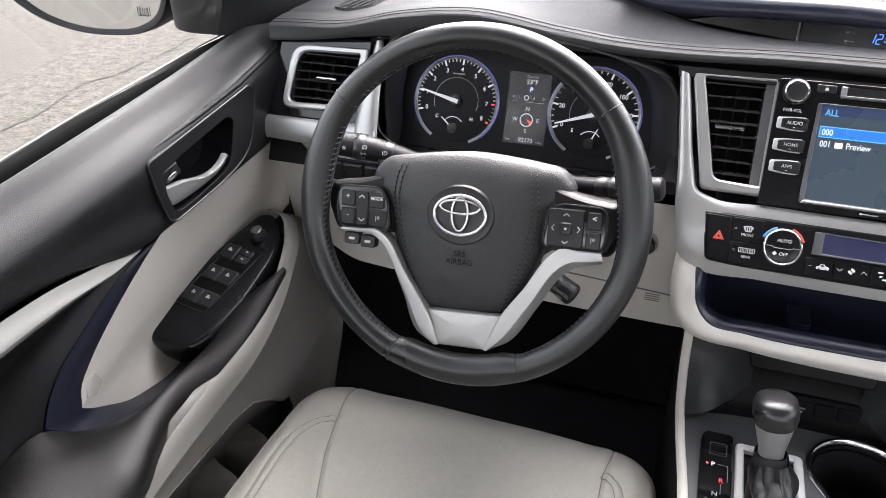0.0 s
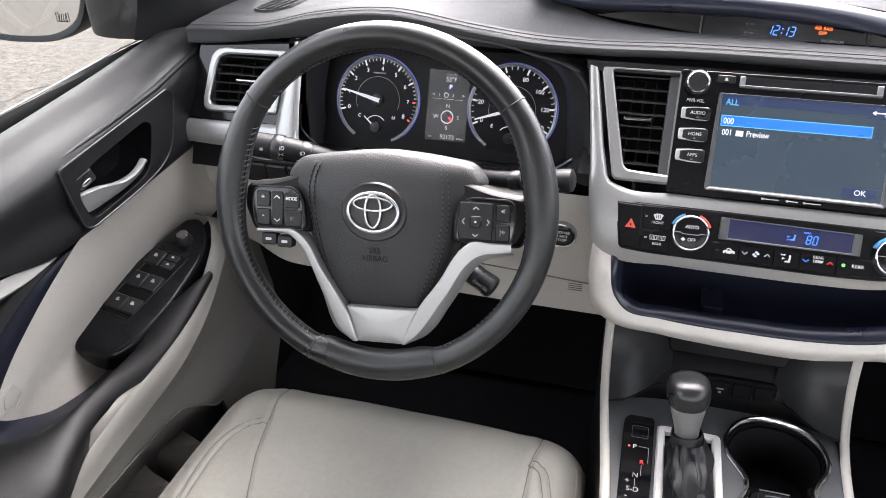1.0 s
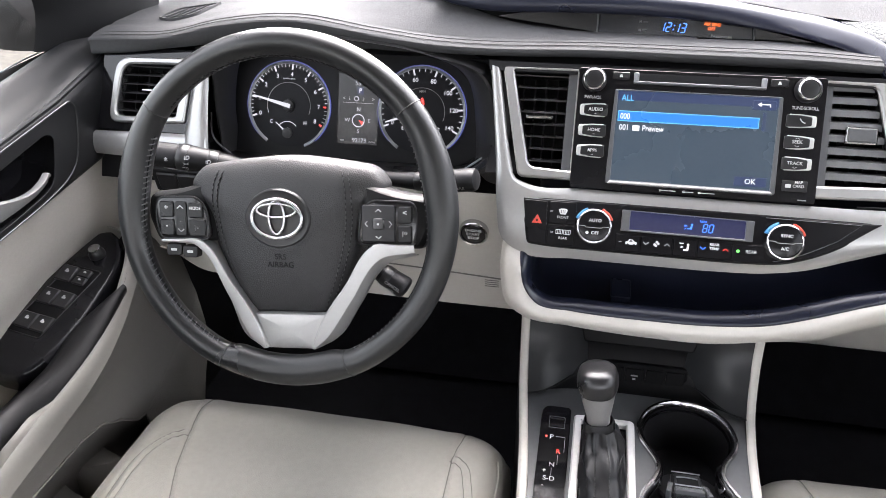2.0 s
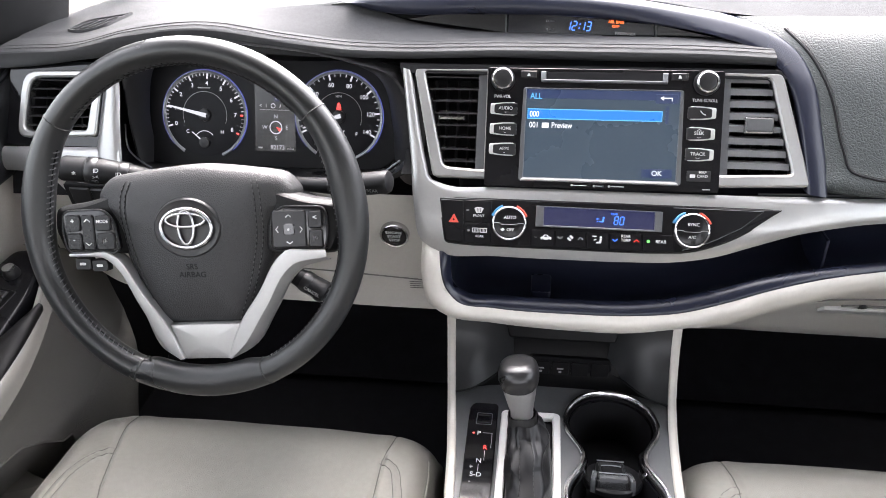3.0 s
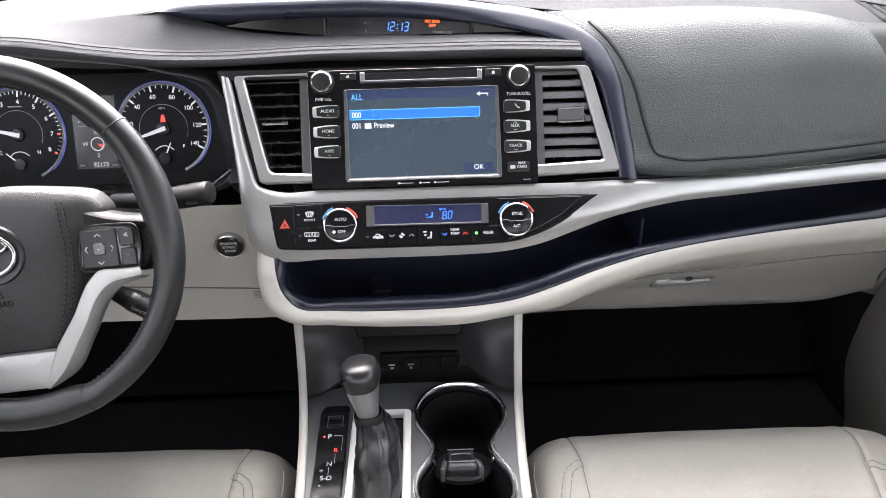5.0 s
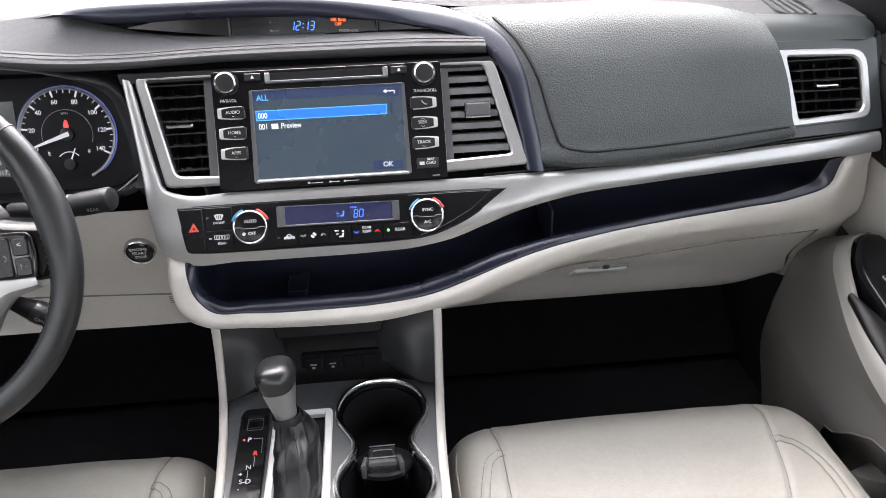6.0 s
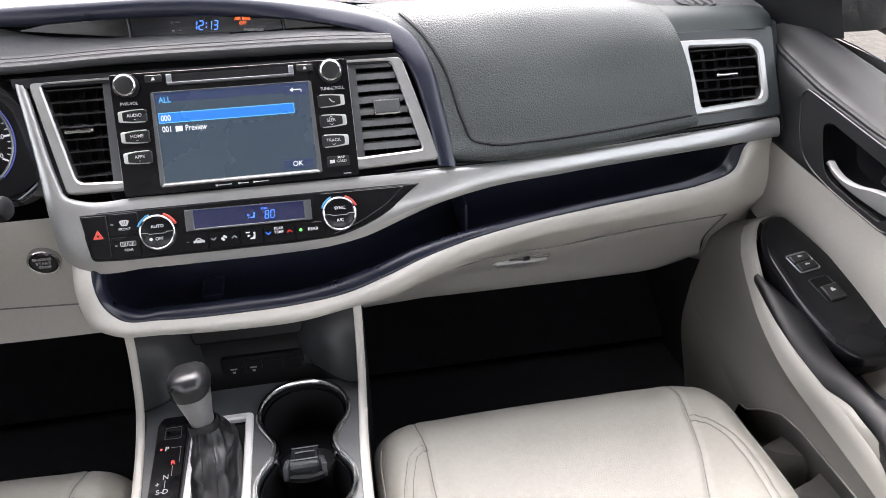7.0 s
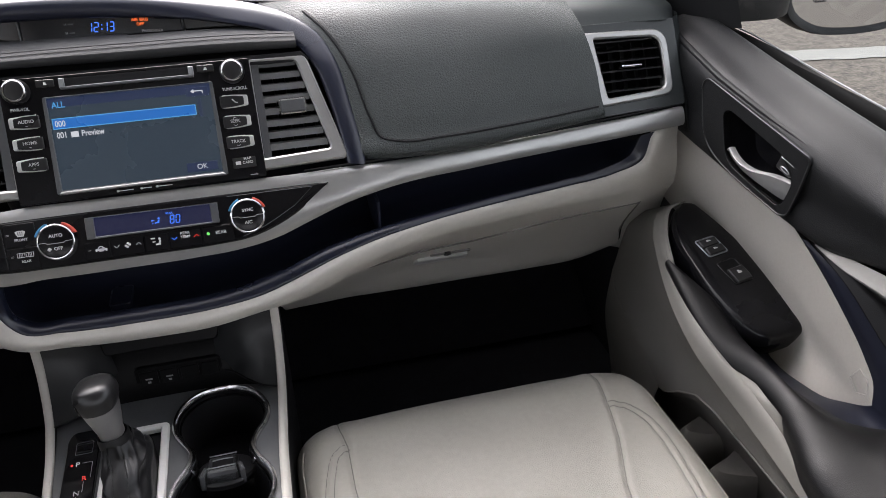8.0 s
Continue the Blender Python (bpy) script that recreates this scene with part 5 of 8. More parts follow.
def gauge(cx_, cy_, R, marks, first, last, value, sub, red=None, minor=5):
    g = part("gauge", arc_lathe([(R, 0.0), (R, 0.0024), (R * 0.985, 0.0032), (R * 0.965, 0.0028), (R * 0.930, 0.0010)], shift(GM, cx_, cy_), -66, 238), FRAMEGREY, cluster, "round gauge with silver ring and blue glow")
    gm = shift(GM, cx_, cy_, 0.0012)
    part("glow_ring", arc_lathe([(R * 1.016, 0.0002), (R * 1.013, 0.0022), (R * 1.0, 0.0026)], shift(GM, cx_, cy_), -50, 222), GAUGEBLUE, g, "blue lit ring")
    part("gauge_face", lathe([(R * 0.93, 0.0), (R * 0.9, 0.0002), (0.001, 0.0002)], gm, 64), GAUGEFACE, g, "black gauge face")
    n = len(marks) - 1
    for k, t in enumerate(marks):
        a = radians(first + (last - first) * k / n)
        lettering(t, 0.0082, shift(gm, R * 0.72 * math.cos(a), R * 0.70 * math.sin(a), 0.0004), GAUGEWHITE, g)
        part("tick", slab(rect(R * (0.13 if not red or k < red else 0.07), 0.0024), gm @ Matrix.Rotation(a, 4, "Z") @ Matrix.Translation((R * 0.87, 0, 0.0003)), 0.0003, 0, 0.0001), GAUGEWHITE if not red or k < red else REDLIT, g)
        if k < n:
            fine = []
            for j in range(1, minor):
                b = radians(first + (last - first) * (k + j / minor) / n)
                fine.append(slab(rect(R * 0.07, 0.001), gm @ Matrix.Rotation(b, 4, "Z") @ Matrix.Translation((R * 0.9, 0, 0.0003)), 0.0003, 0, 0.0001))
            part("fine_ticks", merge(*fine), GAUGEWHITE if not red or k < red else DIMLETTER, g)
    a = radians(first + (last - first) * value)
    nm = gm @ Matrix.Rotation(a, 4, "Z")
    part("needle", slab([(-R * 0.06, -0.0030), (R * 0.85, -0.0009), (R * 0.85, 0.0009), (-R * 0.06, 0.0030)], shift(nm, 0, 0, 0.0045), 0.0015, 0, 0.0004), GAUGEWHITE, g, "white needle")
    part("needle_hub", lathe([(R * 0.15, 0.0), (R * 0.14, 0.0035), (R * 0.11, 0.0042), (0.001, 0.0042)], gm, 24), BLACK, g)
    part("inner_ring", tube([gm @ Vector((R * 0.52 * math.cos(t), R * 0.52 * math.sin(t), 0.0004)) for t in np.linspace(radians(-20), radians(200), 40)], 0.0004, 4), DIMLETTER, g)
    sm = shift(gm, -R * 0.02, -R * 0.62, 0.0004)
    part("small_arc", tube([sm @ Vector((R * 0.26 * math.cos(t), R * 0.26 * math.sin(t), 0.0002)) for t in np.linspace(radians(40), radians(140), 16)], 0.0006, 4), GAUGEWHITE, g)
    lettering(sub[0], 0.0068, shift(sm, -R * 0.40, R * 0.24), GAUGEWHITE, g)
    lettering(sub[1], 0.0068, shift(sm, R * 0.42, R * 0.24), GAUGEWHITE, g)
    b = radians(sub[2])
    part("small_needle", slab([(-R * 0.03, -0.0012), (R * 0.36, -0.0006), (R * 0.36, 0.0006), (-R * 0.03, 0.0012)], sm @ Matrix.Rotation(b, 4, "Z") @ Matrix.Translation((0, 0, 0.002)), 0.001, 0, 0.0003), GAUGEWHITE, g, "white needle")
    part("small_hub", lathe([(R * 0.12, 0), (R * 0.12, 0.003), (0.001, 0.0035)], sm, 20), BLACK, g)
    return g


tg = gauge(-0.086, 0.0, 0.0615, [str(k) for k in range(9)], 197, -28, 1.08 / 8, ("C", "H", 140), red=7)
part("scale_note", slab(rect(0.018, 0.0018, 0, -0.086, 0.037), GM, 0.0018, 0, 0.0001), DIMLETTER, tg)
sg = gauge(0.106, 0.002, 0.0615, [str(20 * k) for k in range(8)], 203, -28, 0.02, ("E", "F", 65), minor=4)
lettering("MPH", 0.0045, shift(GM, 0.106, 0.029, 0.0018), DIMLETTER, sg)
tft = part("centre_display", slab(rect(0.058, 0.096, 0.001, 0.0155, 0.0), GM, 0.0008, 0, 0.0002), TFT, cluster, "dark centre display with compass and odometer")
dm = shift(GM, 0.0155, 0.0, 0.0011)
lettering("Outside", 0.005, shift(dm, 0.003, 0.0425), DIMLETTER, tft)
lettering("53°F", 0.0085, shift(dm, 0.003, 0.0355), GAUGEWHITE, tft)
part("gear_box", slab(rect(0.009, 0.010, 0, 0.003, 0.0255), dm, 0.0002, 0, 0.0001), CLIMATELCD, tft)
lettering("P", 0.0085, shift(dm, 0.003, 0.0255, 0.0004), SCREENWHITE, tft)
part("menu_line", slab(rect(0.044, 0.0005, 0, 0, 0.009), dm, 0.0002, 0, 0.0001), DIMLETTER, tft)
for x, w in ((-0.0205, "<"), (-0.0125, "i"), (0.0075, "♪"), (0.0215, ">")):
    lettering(w, 0.007, shift(dm, x, 0.0145), DIMLETTER, tft)
part("menu_ring", tube([dm @ Vector((-0.0025 + 0.003 * math.cos(t), 0.0145 + 0.003 * math.sin(t), 0.0003)) for t in np.linspace(0, 6.28, 16)], 0.0006, 4), GAUGEWHITE, tft)
part("compass_ring", tube([dm @ Vector((0.001 + 0.0085 * math.cos(t), -0.015 + 0.0085 * math.sin(t), 0.0003)) for t in np.linspace(0, 6.2832, 28)], 0.0008, 4), GAUGEWHITE, tft)
part("compass_wedge", slab([(0.001, -0.014), (0.0088, -0.0165), (0.0065, -0.0215)], dm, 0.0004, 0, 0.0001), REDLIT, tft)
for x, y, w in ((0.001, 0.0, "N"), (0.001, -0.030, "S"), (-0.015, -0.015, "W"), (0.0165, -0.015, "E")):
    lettering(w, 0.0075, shift(dm, x, y), GAUGEWHITE, tft)
lettering("92173", 0.0082, shift(dm, 0.003, -0.0425), GAUGEWHITE, tft)
lettering("miles", 0.0045, shift(dm, 0.0215, -0.0435), DIMLETTER, tft)
part("mark", slab(rect(0.006, 0.002, 0, -0.022, -0.043), dm, 0.0002, 0, 0.0001), DIMLETTER, tft)
part("warning_light", slab(rounded([(0.1025, 0.011), (0.1095, 0.011), (0.1085, 0.0175), (0.1070, 0.021), (0.1050, 0.021), (0.1035, 0.0175)], 0.001), GM, 0.0020, 0, 0.0001), REDLIT, sg, "small red warning light")
# hood over and beside the gauges
hood = [[(-0.622, 0.05, 1.045), (-0.622, 0.05, 1.13), (-0.608, 0.045, 1.196), (-0.53, 0.042, 1.228), (-0.42, 0.042, 1.222), (-0.32, 0.042, 1.207), (-0.262, 0.04, 1.18), (-0.247, 0.038, 1.12), (-0.240, 0.02, 1.05)],
        [(-0.612, 0.07, 1.045), (-0.612, 0.08, 1.13), (-0.595, 0.09, 1.185), (-0.53, 0.1, 1.205), (-0.42, 0.1, 1.205), (-0.33, 0.1, 1.195), (-0.28, 0.085, 1.165), (-0.268, 0.075, 1.11), (-0.265, 0.06, 1.05)]]
hood0 = [(x + (0.012 if x > -0.3 else (-0.003 if x < -0.6 else 0)), y - (0.004 if x < -0.6 else 0.012), z + 0.004) for x, y, z in hood[0]]
hood00 = [(x + (0.02 if x > -0.3 else (-0.02 if x < -0.6 else 0)), y + 0.03, z + 0.006) for x, y, z in hood[0]]
part("hood", loft([hood00, hood0, hood[0], hood[1]], 60, 16), HOODBLACK, cluster, "black cluster hood")

# ---- steering column and stalks ----
column = thing("steering_column", "black plastic steering column shroud", "steering column", (-0.43, -0.05, 1.08))
WC = Vector((-0.4240, -0.2185, 1.1105))
WS = 0.37
WM = plane(*WC, WS)
TURNED = Matrix.Rotation(radians(3.3), 4, "Z")
rows = []
for w, a, b, c in ((-0.02, 0.05, 0.036, -0.014), (-0.05, 0.07, 0.040, -0.020), (-0.10, 0.082, 0.042, -0.022), (-0.17, 0.09, 0.042, -0.020), (-0.26, 0.095, 0.045, -0.018)):
    rows.append([WM @ Vector((a * math.copysign(abs(math.cos(t)) ** 0.7, math.cos(t)), c + b * math.copysign(abs(math.sin(t)) ** 0.7, math.sin(t)), w)) for t in np.linspace(0, 2 * math.pi, 40, endpoint=False)])
part("shroud", grid(rows, close_u=True), SHADOWBLACK, column)


def stalk(name, label, pts, radii, grips, tip_mat=BLACK):
    st = thing(name, label, "stalk", pts[0], "column stalks")
    p = cr(pts, 24)
    r = np.interp(np.linspace(0, 1, 24), np.linspace(0, 1, len(radii)), radii)
    out_ = (p[-1] - p[-2]) / np.linalg.norm(p[-1] - p[-2])
    p, r = np.vstack([p, p[-1] + out_ * 0.003, p[-1] + out_ * 0.0048, p[-1] + out_ * 0.0055]), np.r_[r, r[-1] * 0.9, r[-1] * 0.66, r[-1] * 0.3]
    part("lever", tube([tuple(q) for q in p], list(r), 20, flat=0.8), STALKBLACK, st)
    for g in grips:
        i = int(g * 23)
        d = Vector(p[min(i + 1, 23)]) - Vector(p[max(i - 1, 0)])
        d.normalize()
        part("collar", tube([tuple(Vector(p[i]) - d * 0.006), tuple(Vector(p[i]) - d * 0.004), tuple(Vector(p[i]) + d * 0.004), tuple(Vector(p[i]) + d * 0.006)], [r[i] * 1.0, r[i] * 1.06, r[i] * 1.06, r[i] * 1.0], 20, flat=0.82), SWITCHBLACK, st, "ribbed collar")
        part("collar_groove", tube([tuple(Vector(p[i]) + d * 0.0068), tuple(Vector(p[i]) + d * 0.0085)], [r[i] * 1.01, r[i] * 1.01], 20, flat=0.82), SHADOWBLACK, st)
    return st, p


ls, lp = stalk("light_stalk", "black headlamp stalk with white symbols", [(-0.500, -0.088, 1.094), (-0.535, -0.098, 1.103), (-0.575, -0.108, 1.113), (-0.624, -0.116, 1.120)], [0.008, 0.0145, 0.0185, 0.0185], (0.50, 0.78))
lev = [o for o in ls.children if o.name.startswith("lever")][0]
for x, z, w in ((-0.603, 1.1215, "*"), (-0.579, 1.1265, "ID"), (-0.580, 1.1185, "><"), (-0.585, 1.1125, "AUTO"), (-0.556, 1.1215, "ID"), (-0.560, 1.1115, "OFF")):
    lt_ = lettering(w, 0.0105 if w == "*" else (0.0062 if len(w) < 3 else 0.0046), plane(x, -0.14, z, 0.3, 12), LETTER, ls)
    drape_words(lt_, lev, (0, 1, -0.3), 0.0016)
rs, rp = stalk("wiper_stalk", "black wiper stalk with ribbed collar", [(-0.355, -0.085, 1.096), (-0.315, -0.098, 1.101), (-0.28, -0.104, 1.106), (-0.240, -0.108, 1.113)], [0.010, 0.011, 0.0135, 0.0165, 0.0165], (0.50, 0.62))
rlev = [o for o in rs.children if o.name.startswith("lever")][0]
drape_words(lettering("REAR", 0.0055, plane(-0.254, -0.14, 1.113, 0.3), DIMLETTER, rs), rlev, (0, 1, -0.3), 0.0012)
cs, cp_ = stalk("cruise_stalk", "short black cruise control lever with white lettering", [(-0.37, -0.13, 1.005), (-0.345, -0.135, 0.994), (-0.318, -0.14, 0.980)], [0.009, 0.014, 0.0165], (0.62,))
clev = [o for o in cs.children if o.name.startswith("lever")][0]
for w, k, dy in (("CANCEL", 0.0055, 0.0055), ("+RES", 0.0045, -0.0005)):
    lt_ = lettering(w, k, shift(plane(-0.331, -0.165, 0.987, 0.3) @ Matrix.Rotation(radians(-27), 4, "Z"), 0.0, dy), LETTER, cs)
    drape_words(lt_, clev, (0, 1, -0.3), 0.0016)
sw = thing("switch_bank", "row of small black blank switches on the knee panel", "switch", (-0.65, -0.03, 1.04))
for k in range(3):
    x = -0.673 + 0.031 * k
    part("switch", slab(rect(0.028, 0.026, 0.002), plane(x, knee(x, 1.042) - 0.004, 1.042, -0.2), 0.004, 0.01, 0.0015), BLACK, sw)
part("bank_frame", slab(rect(0.105, 0.036, 0.004), plane(-0.642, knee(-0.642, 1.042) - 0.002, 1.042, -0.2), 0.002, 0.01, 0.001), SHADOWBLACK, sw)

# ---- steering wheel ----
wheel = thing("steering_wheel", "dark leather steering wheel with silver lower spokes and chrome emblem", "steering wheel", tuple(WC))
RR, NR = 0.1735, 160
WM = WM @ TURNED
HM = shift(WM, -0.002, -0.003, -0.027)
BM = shift(WM, 0, -0.008, -0.013)
SM_ = shift(WM, 0, 0, -0.012)


def rim_point(t, u, lift=0.0):
    """A point on the rim's leather: t round the wheel, u round the grip."""
    deg = math.degrees(math.asin(math.sin(t)))
    thumb = ramp(0, 1, max(0.0, 1 - abs((deg - 10) / 30)))
    foot = ramp(26, 18, abs((math.degrees(t) - 270 + 180) % 360 - 180))
    c = Vector((math.cos(t), math.sin(t), 0))
    rr = 0.0140 + 0.0030 * thumb + 0.0030 * foot + lift
    return WM @ (c * (RR - 0.0030 * thumb - 0.0034 * foot + rr * math.cos(u)) + Vector((0, 0, (0.0150 + 0.001 * thumb + lift) * math.sin(u))))


rim_ob = part("rim", grid([[rim_point(2 * math.pi * i / NR, 2 * math.pi * j / 24) for j in range(24)] for i in range(NR)], close_u=True, close_v=True), RIMLEATHER, wheel, "smooth dark leather rim with inner stitching")
for a in (38, 142, 246, 294):
    part("seam", tube([rim_point(radians(a), u, 0.0002) for u in np.linspace(0, 2 * math.pi, 28, endpoint=False)], 0.0007, 5, closed=True), DARKTHREAD, rim_ob)
for a0, a1 in ((43, 137), (-62, 30), (150, 242)):
    n = int((a1 - a0) * 0.46)
    part("stitch_groove", tube([rim_point(t, 2.86, -0.0002) for t in np.linspace(radians(a0), radians(a1), 70)], 0.0010, 6), SHADOWBLACK, rim_ob)
    bits = []
    for k in range(n):
        t = radians(a0 + (a1 - a0) * (k + 0.5) / n)
        bits.append(tube([rim_point(t + 0.008, 2.60, 0.0002), rim_point(t, 2.84, 0.0007), rim_point(t - 0.008, 3.08, 0.0002)], 0.0007, 5))
    part("stitching", merge(*bits), DARKTHREAD if a0 == 43 else CHARTHREAD, rim_ob, "dark cross stitching")
hub_out = rounded([(-0.104, 0.030), (-0.088, 0.004), (-0.080, -0.022), (-0.067, -0.062), (-0.043, -0.108), (0.043, -0.108), (0.067, -0.062), (0.080, -0.022), (0.088, 0.004), (0.104, 0.030), (0.090, 0.049), (0.045, 0.056), (0, 0.060), (-0.045, 0.056), (-0.090, 0.049)], [0.008, 0.01, 0.02, 0.02, 0.012, 0.012, 0.02, 0.02, 0.01, 0.008, 0.012, 0.02, 0.02, 0.02, 0.012], 5)
hub_out = [(x * 1.065, y * 1.045) for x, y in hub_out]
hub = part("airbag_cover", dome(hub_out, HM, [(1.0, -0.02), (1.0, 0.006), (0.985, 0.011), (0.94, 0.0155), (0.86, 0.0200), (0.74, 0.0242), (0.58, 0.0278), (0.4, 0.0300), (0.2, 0.0309), (0.02, 0.031)], (0, -0.02)), HUB, wheel, "black grained airbag cover with twin stitched seams")
for sx in (-1, 1):
    for o in (0.0, 0.006):
        line = [HM @ Vector((sx * x, y, 0.02)) for x, y in cr([(0.066 + o, 0.046), (0.070 + o, 0.03), (0.071 + o, 0.0), (0.063 + o, -0.045), (0.052 + o * 0.9, -0.080), (0.042 + o * 0.7, -0.104)], 60)]
        line = drape(line, hub, HM.to_3x3() @ Vector((0, 0, -1)), 0.0004)
        part("seam", tube(line, 0.0005, 5), SHADOWBLACK, hub)
        stitches([p + (HM.to_3x3() @ Vector((0, 0, 0.0006))) for p in map(Vector, line)], hub, CHARTHREAD, 0.0030, 0.0028, 0.0006)
drape_words(lettering("SRS\nAIRBAG", 0.0085, shift(HM, 0.0, -0.047, 0.0302), SHADOWBLACK, hub, "embossed_lettering"), hub, HM.to_3x3() @ Vector((0, 0, -1)), 0.0003)
em = shift(HM, -0.0015, -0.002, 0.0305) @ Matrix.Scale(0.9, 4)
part("emblem_plate", dome(oval(0.040, 0.034, 48), em, [(1.04, -0.004), (1.0, 0.0010), (0.96, 0.0022), (0.9, 0.0016), (0.02, 0.0016)]), FASCIA, hub, "smooth round emblem plate")
emb = part("emblem", tube([em @ Vector((0.0305 * math.cos(t), 0.0225 * math.sin(t), 0.0035)) for t in np.linspace(0, 2 * math.pi, 64, endpoint=False)], 0.0023, 14, closed=True), BADGE, hub, "chrome oval emblem")
part("emblem_oval", tube([em @ Vector((0.0095 * math.cos(t), 0.0015 + 0.0195 * math.sin(t), 0.004)) for t in np.linspace(0, 2 * math.pi, 40, endpoint=False)], 0.0017, 12, closed=True), BADGE, emb)
part("emblem_oval", tube([em @ Vector((0.0235 * math.cos(t), 0.0095 + 0.0078 * math.sin(t), 0.004)) for t in np.linspace(0, 2 * math.pi, 40, endpoint=False)], 0.0017, 12, closed=True), BADGE, emb)
for sx in (-1, 1):
    # side spoke arm, button pod and silver lower spoke
    f = lambda pts: [(sx * a, b) for a, b in (pts if sx > 0 else pts[::-1])]
    arm = rounded(f([(0.075, -0.026), (0.150, -0.028), (0.162, 0.002), (0.158, 0.026), (0.125, 0.030), (0.105, 0.035), (0.088, 0.041), (0.075, 0.041)]), 0.008)
    part("arm", dome(arm, BM, [(1.0, -0.020), (1.0, -0.005), (0.96, 0.002), (0.85, 0.006), (0.3, 0.007)], (sx * 0.11, 0.0)), ARMREST, wheel, "black leather-look spoke")
    pod_o = rounded(f([(0.082, -0.0225), (0.141, -0.0225), (0.145, 0.0), (0.143, 0.0225), (0.096, 0.0235), (0.086, 0.012)]), 0.009)
    pod = part("button_pod", dome(pod_o, BM, [(1.0, 0.004), (1.0, 0.0115), (0.96, 0.0135), (0.85, 0.014), (0.3, 0.014)], (sx * 0.118, 0.0)), GLOSS, wheel, "gloss black pod of buttons")
    part("pod_border", tube([BM @ Vector((x, y, 0.0128)) for x, y in pod_o], 0.0011, 6, closed=True), BLACK, pod)
    bm_ = shift(BM, 0, 0, 0.0138)
    if sx < 0:
        keys = [((-0.139, -0.123, 0.001, 0.0185), "+"), ((-0.139, -0.123, -0.0185, -0.001), "-"), ((-0.121, -0.108, -0.0185, 0.0185), "^"), ((-0.106, -0.089, 0.001, 0.0175), "MODE"), ((-0.106, -0.086, -0.0185, -0.001), "o")]
    else:
        keys = [((0.087, 0.1225, -0.0185, 0.0195), ""), ((0.125, 0.140, 0.001, 0.0185), "<"), ((0.125, 0.140, -0.0185, -0.001), "o")]
    for (x0, x1, y0, y1), w in keys:
        kb = part("key", slab(rect(x1 - x0, y1 - y0, 0.003, (x0 + x1) / 2, (y0 + y1) / 2), bm_, 0.0024, 0.001, 0.0010), PODKEY, pod)
        if w == "^":
            for yy, d in ((0.0125, 1), (-0.0125, -1)):
                part("mark", tube([bm_ @ Vector(((x0 + x1) / 2 + a, yy + d * b, 0.0024)) for a, b in ((-0.0035, -0.0015), (0, 0.0015), (0.0035, -0.0015))], 0.0005, 5), LETTER, kb)
        elif w == "o":
            part("mark", merge(slab(oval(0.002, 0.002, 10, (x0 + x1) / 2 + 0.001, (y0 + y1) / 2 + 0.001), bm_, 0.0024, 0, 0.0001), slab(rect(0.0012, 0.006, 0, (x0 + x1) / 2 - 0.002, (y0 + y1) / 2), bm_, 0.0024, 0, 0.0001)), LETTER, kb)
        elif w:
            lettering(w, 0.0048 if w == "MODE" else 0.008, shift(bm_, (x0 + x1) / 2, (y0 + y1) / 2 + 0.002, 0.0024), LETTER, kb)
    if sx > 0:
        kc = part("centre_key", slab(rect(0.0125, 0.012, 0.003, 0.105, 0.0), bm_, 0.0036, 0, 0.001), GLOSS, pod, "gloss square centre key")
        part("mark", lathe([(0.0012, 0), (0.0012, 0.0003)], shift(bm_, 0.105, 0.0, 0.0036), 10), LETTER, kc)
        for dx, dy in ((0, 0.0135), (0, -0.0135), (-0.0125, 0.0), (0.0125, 0.0)):
            o = Vector((0.105 + dx, dy, 0.0024))
            d = Vector((dx, dy - 0.001 if dx == 0 else 0, 0)).normalized()
            n_ = Vector((-d.y, d.x, 0))
            part("mark", tube([bm_ @ (o - d * 0.001 + n_ * 0.003), bm_ @ (o + d * 0.0015), bm_ @ (o - d * 0.001 - n_ * 0.003)], 0.0005, 5), LETTER, pod)
    else:
        for x0 in (-0.127, -0.108):
            kb = part("phone_key", slab(rect(0.0175, 0.013, 0.003, x0, -0.0345 - 0.1 * (x0 + 0.127)), shift(BM, 0, 0.0, 0.008), 0.004, 0.006, 0.001), BLACK, wheel, "small black phone key")
            part("mark", slab(rect(0.007, 0.0028, 0.001, x0, -0.0345 - 0.1 * (x0 + 0.127)), shift(BM, 0, 0.0, 0.012), 0.0003, 0, 0.0001), LETTER, kb)
    if sx > 0:
        sp = [(0.1434, -0.0407), (0.130, -0.044), (0.1168, -0.0475), (0.1053, -0.0566), (0.0795, -0.0971), (0.0536, -0.1348), (0.0343, -0.1455)]
        sp_in = [(0.142, -0.0286), (0.120, -0.0290), (0.0992, -0.030), (0.0929, -0.0349), (0.0679, -0.0733), (0.0448, -0.1069), (0.030, -0.1435)]
    else:
        sp = [(0.138, -0.0356), (0.120, -0.0360), (0.103, -0.0373), (0.0952, -0.043), (0.0668, -0.0942), (0.0431, -0.1405), (0.027, -0.147)]
        sp_in = [(0.138, -0.0308), (0.115, -0.0302), (0.0944, -0.0299), (0.0882, -0.0334), (0.059, -0.0754), (0.0347, -0.1105), (0.0197, -0.1455)]
    rows = []
    for s, h in ((0.0, 0.006), (0.30, 0.0148), (0.36, 0.0158), (0.7, 0.0164), (0.95, 0.0162), (1.0, 0.0150)):
        a, b = cr(sp, 30), cr(sp_in, 30)
        rows.append([SM_ @ Vector((sx * p[0], p[1], h)) for p in a * (1 - s) + b * s])
